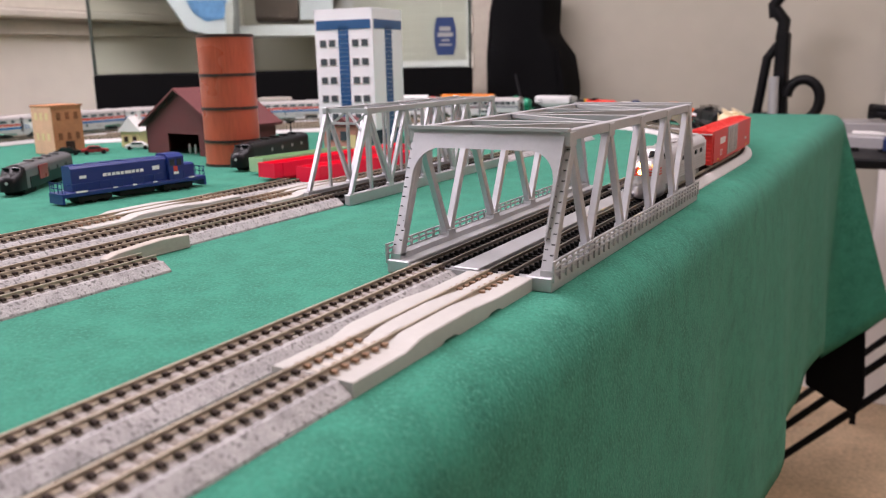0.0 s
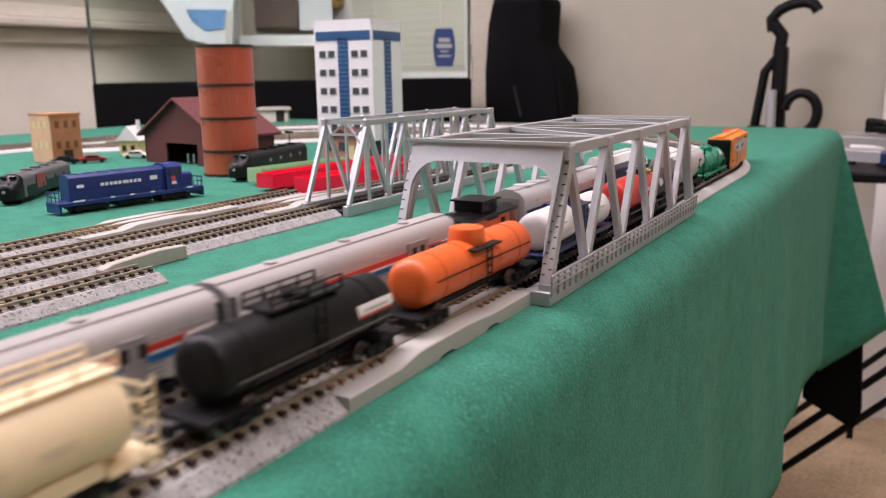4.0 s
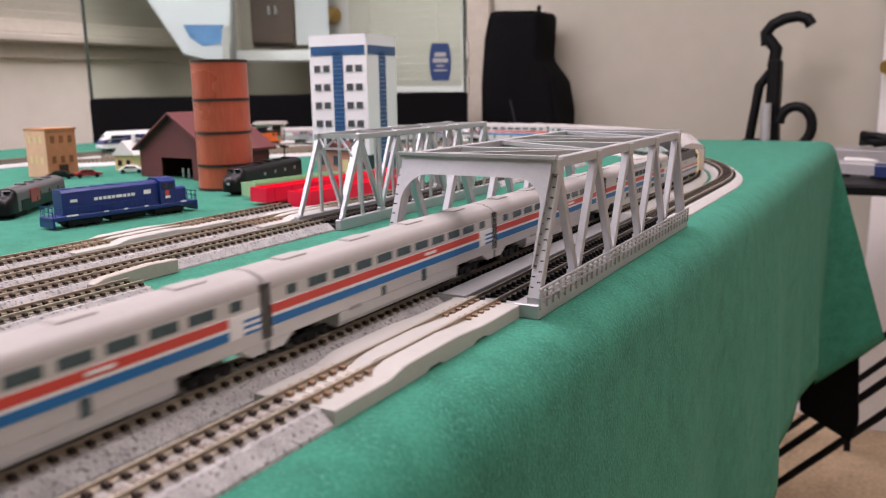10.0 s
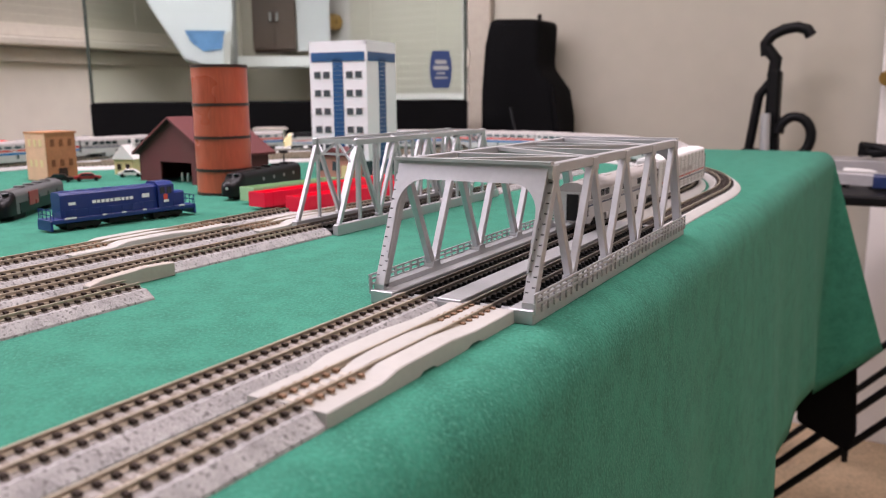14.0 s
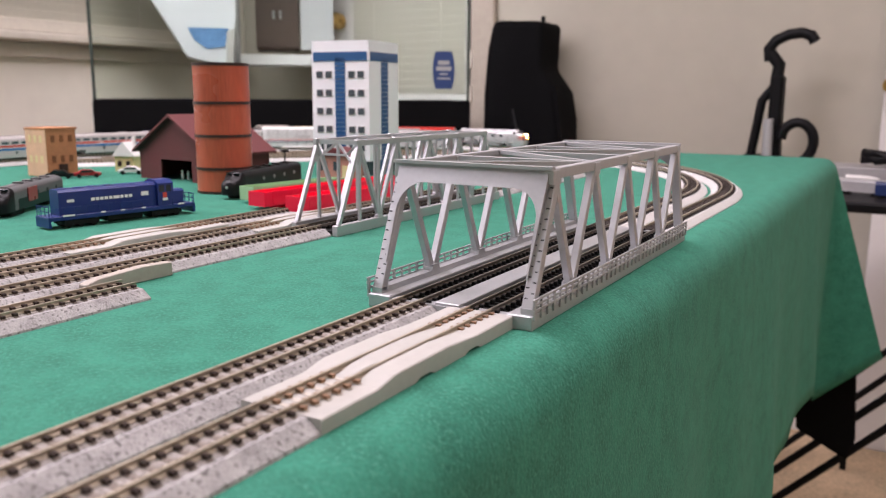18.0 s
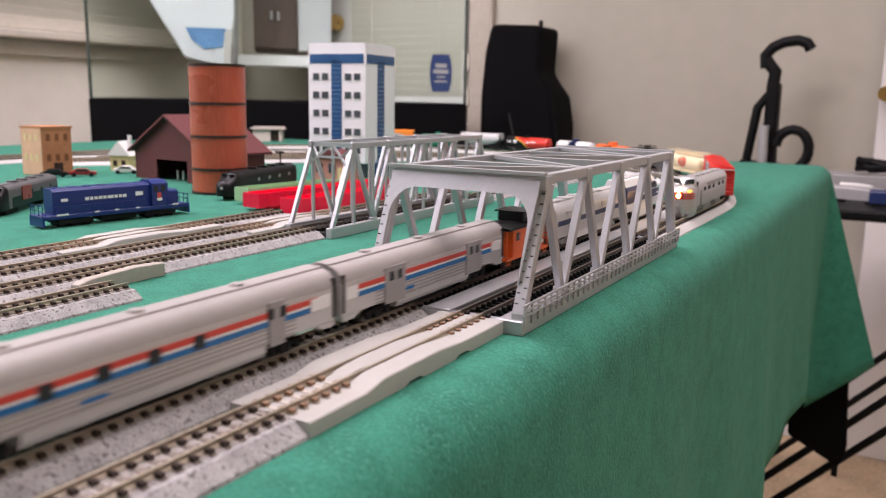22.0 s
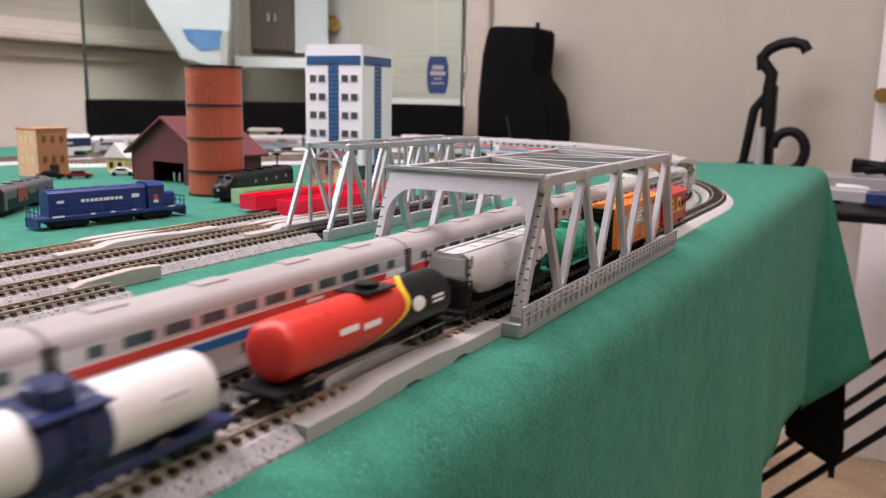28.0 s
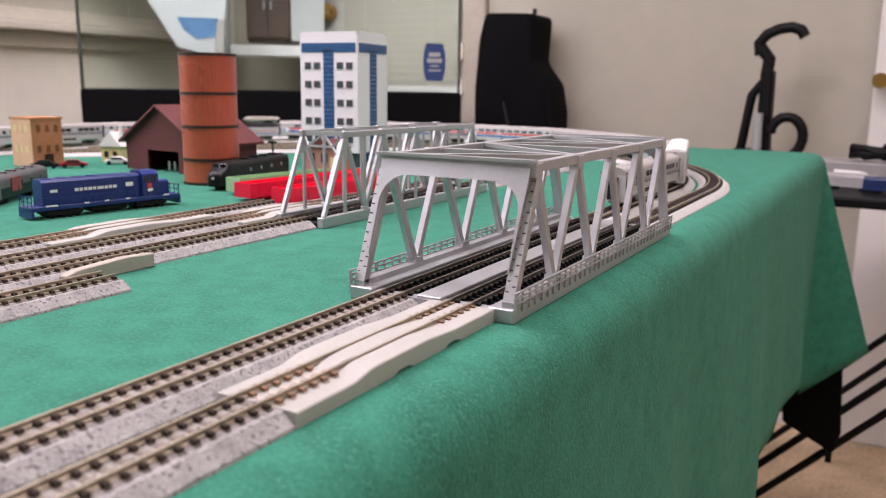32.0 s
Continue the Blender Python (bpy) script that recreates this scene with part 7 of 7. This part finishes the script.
def baggage_car(L, label, small_windows):
    W, z0, z1 = 0.0095, 0.0102, 0.0335
    t = thing("baggage_car", Matrix(), label, "coach", "baggage cars")
    coach_shell(t, L, W, z0, z1, SILVER, ROOF_GREY, r=0.0060, z_recess=0.0142)
    for s in (-1, 1):
        z = 0.0238
        block(t, "red_stripe", (s * (W + 0.0002), 0, z), (0.0003, L - 0.020, 0.0019), STRIPE_RED, label="red stripe")
        block(t, "white_stripe", (s * (W + 0.0001), 0, z - 0.0014), (0.0003, L - 0.006, 0.0046), STRIPE_WHITE)
        block(t, "blue_stripe", (s * (W + 0.0002), 0, z - 0.0028), (0.0003, L - 0.020, 0.0019), STRIPE_BLUE, label="blue stripe")
        doors = (0.26, -0.24) if not small_windows else (0.30,)
        for f in doors:
            d = block(t, "door", (s * (W + 0.0003), f * L, 0.0205), (0.0006, 0.0150 if not small_windows else 0.008, 0.0150), SILVER_DARK, 0.0001, "grey sliding baggage door")
            for dy in (-0.0030, 0.0030):
                ob = window(d, s, W + 0.0006, f * L + dy, 0.0240, 0.0030, 0.0038, GLASS_DARK)
        if small_windows:
            for k in range(4):
                window(t, s, W + 0.0004, 0.014 - k * 0.0165, z - 0.0012, 0.0044, 0.0042, GLASS_DARK)
        for k in range(4):
            block(t, "side_rib", (s * (W + 0.00005), 0, 0.0150 + k * 0.0014), (0.0003, L - 0.044, 0.0005), SILVER_DARK)
        block(t, "roundel", (s * (W + 0.0005), L / 2 - 0.012, z - 0.0014), (0.0003, 0.0050, 0.0044), STRIPE_WHITE, 0.0001)
        side_bars(t, s * (W + 0.0002), -0.022, 0.0166, ((0, 0, 0.008, 0.0011),), STRIPE_BLUE)
    for y in (-0.04, 0.0, 0.04):
        bm = bmesh.new()
        rod(bm, (0, y, z1 - 0.0003), (0, y, z1 + 0.0007), 0.0022, 14)
        part("roof_vent", bm, ROOF_GREY, t)
    block(t, "equipment_box", (0, 0, 0.0102), (0.0140, 0.040, 0.0034), UNDER)
    trucks(t, (L / 2 - 0.026, -L / 2 + 0.026), 0.0180)
    return t


def auto_carrier():
    L, W, z0, z1 = 0.1715, 0.0099, 0.0105, 0.0418
    t = thing("auto_carrier", Matrix(), "tall white ribbed car carrier with red and blue lines", "freight car")
    bm = bmesh.new()
    prism(bm, roof_outline(W, z0, z1, 0.0026, 0.0010), -L / 2, L / 2)
    soften(bm, 0.0002, 1, 60)
    part("body", bm, STRIPE_WHITE, t)
    for s in (-1, 1):
        for k in range(11):
            y = -L / 2 + 0.010 + k * (L - 0.020) / 10
            block(t, "side_post", (s * (W + 0.0003), y, 0.0252), (0.0008, 0.0016, 0.0262), HOPPER_GREY)
        for k in range(12):
            block(t, "side_rib", (s * (W + 0.0001), 0, 0.0135 + k * 0.0021), (0.0005, L - 0.010, 0.0007), HOPPER_GREY)
        block(t, "red_stripe", (s * (W + 0.0008), 0, 0.0212), (0.0004, L - 0.010, 0.0011), STRIPE_RED, label="thin red line")
        block(t, "white_stripe", (s * (W + 0.0007), 0, 0.0200), (0.0004, L - 0.010, 0.0032), STRIPE_WHITE)
        block(t, "blue_stripe", (s * (W + 0.0008), 0, 0.0188), (0.0004, L - 0.010, 0.0011), NAVY, label="thin dark blue line")
        for k in range(8):
            if k != 4:
                block(t, "marking", (s * (W + 0.0009), 0.026 - k * 0.0050, 0.0262), (0.0003, 0.0034, 0.0034), DOOR_GREY)
    for e in (-1, 1):
        d = block(t, "end_door", (0, e * (L / 2 + 0.0004), 0.0255), (2 * W - 0.002, 0.0010, 0.0270), HOPPER_GREY)
        block(d, "door_split", (0, e * (L / 2 + 0.0010), 0.0255), (0.0006, 0.0006, 0.0265), UNDER)
        coupler(t, e * L / 2)
    trucks(t, (0.064, -0.064))
    return t


def genesis_diesel():
    L, W = 0.113, 0.0094
    t = thing("diesel_locomotive", Matrix(), "grey diesel with black roof and red white blue stripe", "locomotive")
    z0, z1 = 0.0128, 0.0335
    bm = bmesh.new()
    o = [(-W, z0), (W, z0), (W, z1 - 0.006), (W - 0.0022, z1 - 0.0005), (-W + 0.0022, z1 - 0.0005), (-W, z1 - 0.006)]
    prism(bm, o, -L / 2, L / 2 - 0.012)
    part("body", bm, SILVER, t)
    bm = bmesh.new()
    prism(bm, [(-W - 0.0002, z1 - 0.0062), (W + 0.0002, z1 - 0.0062), (W - 0.0019, z1), (-W + 0.0019, z1)], -L / 2 + 0.001, L / 2 - 0.014)
    part("roof", bm, TANK_BLACK, t, "black roof hood")
    for k in range(7):
        y = -0.045 + k * 0.0125
        bm = bmesh.new()
        if k % 2:
            box(bm, (0, y, z1 + 0.0006), (0.0110, 0.0090, 0.0014))
        else:
            rod(bm, (0, y, z1), (0, y, z1 + 0.0014), 0.0046, 16)
        part("roof_fan", bm, TANK_BLACK, t)
    bm = bmesh.new()
    rings = []
    for f, top, low, w in ((0, z1 - 0.0004, z0, 1.0), (0.40, z1 - 0.0008, z0, 1.0), (0.72, 0.0265, z0 - 0.0016, 0.96), (1.0, 0.0240, z0 - 0.0030, 0.84)):
        y = L / 2 - 0.012 + 0.012 * f
        rings.append([bm.verts.new(v) for v in ((-W * w, y, low), (W * w, y, low), (W * w, y, top - 0.003), (W * w * 0.78, y, top), (-W * w * 0.78, y, top), (-W * w, y, top - 0.003))])
    for a, b in zip(rings, rings[1:]):
        for i in range(6):
            bm.faces.new((a[i], b[i], b[(i + 1) % 6], a[(i + 1) % 6]))
    bm.faces.new(rings[0])
    bm.faces.new(rings[-1][::-1])
    bmesh.ops.recalc_face_normals(bm, faces=bm.faces)
    cab = part("cab", bm, CAB_GLOW, t, "pale yellow cab front with a faint glow in place of lamp light")
    for s in (-1, 1):
        bm = bmesh.new()
        box(bm, (0, 0, 0), (0.0064, 0.0005, 0.0044), pose(s * 0.0040, L / 2 - 0.0054, 0.0296, -40, 0, 0))
        part("windscreen", bm, GLASS_DARK, cab)
        bm = bmesh.new()
        rod(bm, (s * 0.0028, L / 2, 0.0200), (s * 0.0028, L / 2 + 0.0008, 0.0200), 0.0012, 12)
        part("headlamp", bm, LAMP_GLOW, cab)
        block(t, "red_stripe", (s * (W + 0.0002), -0.006, 0.0206), (0.0003, L - 0.014, 0.0012), STRIPE_RED)
        block(t, "white_stripe", (s * (W + 0.0002), -0.006, 0.0191), (0.0003, L - 0.014, 0.0016), STRIPE_WHITE)
        block(t, "blue_stripe", (s * (W + 0.0002), -0.006, 0.0175), (0.0003, L - 0.014, 0.0014), STRIPE_BLUE)
        block(t, "side_window", (s * (W + 0.0002), L / 2 - 0.0170, 0.0275), (0.0004, 0.0060, 0.0040), GLASS_DARK)
        block(t, "marking", (s * (W + 0.0002), -0.004, 0.0250), (0.0003, 0.014, 0.0024), DOOR_GREY)
        block(t, "skirt", (s * (W - 0.0006), -0.004, 0.0136), (0.0008, L - 0.018, 0.0024), UNDER)
    block(t, "fuel_tank", (0, 0, 0.0106), (0.0150, 0.036, 0.0044), UNDER, 0.0006)
    coupler(t, -L / 2)
    coupler(t, L / 2)
    trucks(t, (0.036, -0.036), 0.0200)
    return t


def commuter_diesel():
    L, W = 0.092, 0.0096
    t = thing("diesel_locomotive", Matrix(), "white and navy diesel locomotive with a sloping nose", "locomotive")
    z0, z1 = 0.0146, 0.0378
    def shell(name, lo, hi, mat, dx, label="", rear=-L / 2):
        """A slab of the body between two heights, tapering at the sloped nose."""
        bm = bmesh.new()
        def front(z):
            return L / 2 - max(0.0, (z - 0.0215)) * 0.95 - max(0.0, 0.0160 - z) * 0.5
        zs = np.linspace(lo, hi, 5)
        rings = []
        for z in zs:
            w = W + dx - max(0.0, z - 0.0305) * 0.55
            yf = front(z)
            rings.append([bm.verts.new(v) for v in ((-w, rear, z), (w, rear, z), (w, yf - 0.006, z), (w * 0.90, yf - 0.0018, z), (w * 0.60, yf, z), (-w * 0.60, yf, z), (-w * 0.90, yf - 0.0018, z), (-w, yf - 0.006, z))])
        for a, b in zip(rings, rings[1:]):
            for i in range(8):
                bm.faces.new((a[i], a[(i + 1) % 8], b[(i + 1) % 8], b[i]))
        bm.faces.new(rings[0][::-1])
        bm.faces.new(rings[-1])
        bmesh.ops.recalc_face_normals(bm, faces=bm.faces)
        return part(name, bm, mat, t, label)
    shell("lower_body", z0, 0.0205, WHITE_PAINT, 0.0)
    shell("middle_body", 0.0205, 0.0328, NAVY, 0.0001, "navy blue middle band")
    shell("nose_cap", 0.0268, 0.0329, WHITE_PAINT, 0.00025, "white upper nose", L / 2 - 0.0165)
    shell("roof", 0.0328, z1, WHITE_PAINT, 0.0)
    for s in (-1, 1):
        bm = bmesh.new()
        prism(bm, [(0.0135, 0.0280), (0.0310, 0.0280), (0.0284, 0.0322), (0.0135, 0.0322)], s * W - 0.0016, s * W + 0.0004, "x")
        part("window_band", bm, GLASS_DARK, t)
        block(t, "marking", (s * (W + 0.0003), -0.010, 0.0258), (0.0003, 0.0120, 0.0024), STRIPE_WHITE)
        block(t, "nose_mark", (s * (W + 0.0003), 0.0330, 0.0233), (0.0003, 0.0042, 0.0016), STRIPE_WHITE)
        block(t, "skirt", (s * (W - 0.0004), 0, 0.0118), (0.0010, 0.034, 0.0066), WHITE_PAINT)
        block(t, "belt_line", (s * (W + 0.0002), 0.004, 0.0192), (0.0003, L - 0.022, 0.0006), HOPPER_GREY)
        block(t, "white_line", (s * (W + 0.0003), 0.0190, 0.0274), (0.0003, 0.0260, 0.0006), STRIPE_WHITE)
        bm = bmesh.new()
        box(bm, (0, 0, 0), (0.0066, 0.0005, 0.0060), pose(s * 0.0036, L / 2 - 0.0092, 0.0315, -44, 0, 0))
        part("windscreen", bm, GLASS_DARK, t)
    for i in range(7):
        bm = bmesh.new()
        rod(bm, (0, -0.036 + i * 0.0094, z1 - 0.0002), (0, -0.036 + i * 0.0094, z1 + 0.0009), 0.0036, 14)
        part("roof_fan", bm, HOPPER_GREY, t)
    bm = bmesh.new()
    box(bm, (0, -L / 2 - 0.0003, 0.0240), (0.0150, 0.0006, 0.0080))
    part("rear_panel", bm, NAVY, t)
    bm = bmesh.new()
    rod(bm, (0.004, -L / 2 - 0.0012, 0.0215), (0.004, -L / 2, 0.0215), 0.0012, 12)
    part("rear_lamp", bm, LAMP_COOL, t, "small white rear lamp")
    coupler(t, -L / 2)
    trucks(t, (0.028, -0.028), 0.0210)
    return t


LAMP_COOL = material("cool_white_lamp", (0.9, 0.95, 1.0), 0.3, emit=(0.75, 0.88, 1.0, 1.2))


def stripe_diesel():
    L, W, z0, z1 = 0.125, 0.0095, 0.0108, 0.0348
    t = thing("diesel_locomotive", Matrix(), "pale silver streamlined diesel with a navy side stripe", "locomotive")
    bm = bmesh.new()
    prism(bm, roof_outline(W, 0.0140, z1, 0.0062, 0.0010), -L / 2, L / 2 - 0.004)
    smooth(bm)
    part("body", bm, SILVER, t)
    bm = bmesh.new()
    rings = []
    for f, w, top in ((0, 1.0, z1), (0.5, 0.96, z1 - 0.0010), (0.85, 0.80, z1 - 0.0050), (1.0, 0.5, z1 - 0.0100)):
        o = roof_outline(W * w, 0.0118, top, min(0.0060, W * w * 0.8), 0.0008)
        rings.append([bm.verts.new((x, L / 2 - 0.006 + 0.010 * f, z)) for x, z in o])
    n = len(rings[0])
    for a, b in zip(rings, rings[1:]):
        for i in range(n):
            bm.faces.new((a[i], b[i], b[(i + 1) % n], a[(i + 1) % n]))
    bm.faces.new(rings[0])
    bm.faces.new(rings[-1][::-1])
    bmesh.ops.recalc_face_normals(bm, faces=bm.faces)
    smooth(bm)
    part("nose", bm, SILVER, t)
    for s in (-1, 1):
        block(t, "stripe", (s * (W + 0.0002), -0.002, 0.0226), (0.0003, L - 0.010, 0.0030), NAVY, label="navy blue stripe")
        for k in range(5):
            window(t, s, W + 0.0001, 0.040 - k * 0.021, 0.0275, 0.0056, 0.0032, HOPPER_GREY)
        block(t, "skirt", (s * (W - 0.0006), 0, 0.0126), (0.0012, L - 0.056, 0.0046), WHITE_TANK)
        window(t, s, W + 0.0001, 0.054, 0.0288, 0.0050, 0.0042, GLASS_DARK)
    for y in (-0.045, -0.028, -0.010, 0.010, 0.030):
        bm = bmesh.new()
        rod(bm, (0, y, z1 - 0.0006), (0, y, z1 + 0.0004), 0.0046, 16)
        part("roof_fan", bm, HOPPER_GREY, t)
    block(t, "rear_wall", (0, -L / 2 - 0.0002, 0.0222), (0.0130, 0.0006, 0.0160), SILVER_DARK)
    block(t, "rear_door", (0, -L / 2 - 0.0007, 0.0215), (0.0050, 0.0006, 0.0140), TIE)
    block(t, "fuel_tank", (0, 0, 0.0108), (0.0140, 0.030, 0.0040), SILVER_DARK, 0.0006)
    coupler(t, -L / 2)
    trucks(t, (0.040, -0.040), 0.0230, SILVER_DARK, 3)
    return t


def orange_caboose():
    L = 0.055
    t = thing("caboose", Matrix(), "orange caboose with black roof and cupola", "caboose")
    W, z0, z1 = caboose(t, L, ORANGE_RED, TANK_BLACK, 0.0298)
    c = block(t, "cupola", (0, 0.003, z1 + 0.0022), (0.0150, 0.0165, 0.0050), TANK_BLACK, 0.0003, "black cupola")
    for s in (-1, 1):
        for y in (-0.001, 0.007):
            window(c, s, 0.0075, y, z1 + 0.0024, 0.0044, 0.0024, GLASS_DARK)
        for y in (-0.0150, 0.0130):
            window(t, s, W + 0.0001, y, 0.0232, 0.0042, 0.0042, GLASS_DARK)
        block(t, "emblem", (s * (W + 0.0002), 0.0170, 0.0165), (0.0003, 0.0050, 0.0016), STRIPE_WHITE)
        side_bars(t, s * (W + 0.0002), 0.0, 0.0265, ((0.002, 0, 0.012, 0.0012), (0.0, -0.009, 0.006, 0.0010)), TANK_BLACK)
    block(c, "cupola_roof", (0, 0.003, z1 + 0.0050), (0.0175, 0.0190, 0.0009), TANK_BLACK)
    return t


# ---- the two trains: each car's front and rear, in metres behind the head ----
FREIGHT = [(silver_diesel, 0.0035, 0.137), (red_boxcar, 0.154, 0.329), (cream_tank_car, 0.339, 0.461), (black_tank_car, 0.474, 0.560), (orange_tank_car, 0.568, 0.667),
           (white_tank_car, 0.676, 0.768), (red_black_tank_car, 0.784, 0.884), (grey_hopper, 0.891, 0.978), (green_tank_car, 0.988, 1.060), (orange_reefer, 1.069, 1.169), (red_caboose, 1.181, 1.246)]
STRIPED = lambda: superliner("striped")
PLAIN = lambda: superliner("plain")
BAG_A = lambda: baggage_car(0.136, "silver baggage car with red and blue stripes", False)
BAG_B = lambda: baggage_car(0.159, "silver coach with small windows in red and blue stripes", True)
PASSENGER = [(commuter_diesel, 0.000, 0.091), (stripe_diesel, 0.101, 0.227), (orange_caboose, 0.236, 0.293), (BAG_A, 0.297, 0.434), (BAG_B, 0.437, 0.597), (STRIPED, 0.601, 0.763), (STRIPED, 0.7655, 0.9275),
             (PLAIN, 0.930, 1.092), (STRIPED, 1.0945, 1.2565), (genesis_diesel, 1.260, 1.373), (lambda: superliner("lounge"), 1.377, 1.538), (STRIPED, 1.5395, 1.7005), (STRIPED, 1.7020, 1.863),
             (STRIPED, 1.8645, 2.0255), (STRIPED, 2.0270, 2.188), (auto_carrier, 2.190, 2.363), (PLAIN, 2.366, 2.527)]
LAP_F, LAP_P = OUTER.length, INNER.length
# where each head is, along its lane, at what time
HEAD_F = [(0, 0.194), (1.5, -0.107), (2, -0.214), (2.5, -0.323), (3, -0.431), (3.5, -0.537), (5.5, -0.966), (6.5, -1.19), (7, -1.303), (7.5, -1.417), (18, 1.180 - LAP_F), (18.5, 1.063 - LAP_F), (19, 0.945 - LAP_F),
          (20, 0.712 - LAP_F), (21, 0.515 - LAP_F), (22, 0.335 - LAP_F), (22.5, 0.240 - LAP_F), (24, -0.0605 - LAP_F), (25, -0.272 - LAP_F), (27.5, -0.803 - LAP_F), (28, -0.912 - LAP_F), (30, -1.36 - LAP_F), (32, -1.82 - LAP_F)]
HEAD_P = [(0, -0.089 - 2.4 * 0.242), (2.4, -0.082), (7, 1.032), (10, 1.756), (12.5, 2.355), (13, 2.476), (20, LAP_P - 0.089), (20.5, LAP_P + 0.026), (21, LAP_P + 0.140), (21.5, LAP_P + 0.258), (22, LAP_P + 0.376), (22.5, LAP_P + 0.500), (25, LAP_P + 1.117), (28, LAP_P + 1.853), (30, LAP_P + 2.342), (30.6, LAP_P + 2.487), (32, LAP_P + 2.487 + 1.4 * 0.242)]


def ride(lane, head, sign, front, rear):
    """Rows for a car: sign +1 rides up the lane, -1 down it."""
    rows, mid, half = [], (front + rear) / 2, (rear - front) * 0.36
    ts = [r[0] for r in head]
    ss = [r[1] for r in head]
    for i in range(161):
        t = i * 0.2
        s = float(np.interp(t, ts, ss)) - sign * mid
        fx, fy = lane.at(s + sign * half)[:2]
        bx, by = lane.at(s - sign * half)[:2]
        rows.append((t, pose((fx + bx) / 2, (fy + by) / 2, 0, 0, 0, math.degrees(math.atan2(-(fx - bx), fy - by)))))
    return rows


TRAINS = []
for cars, lane, head, sign in ((FREIGHT, OUTER, HEAD_F, -1), (PASSENGER, INNER, HEAD_P, 1)):
    for make, front, rear in cars:
        TRAINS.append((make(), ride(lane, head, sign, front, rear)))


def motions():
    for car, rows in TRAINS:
        walk(car, rows)


motions()
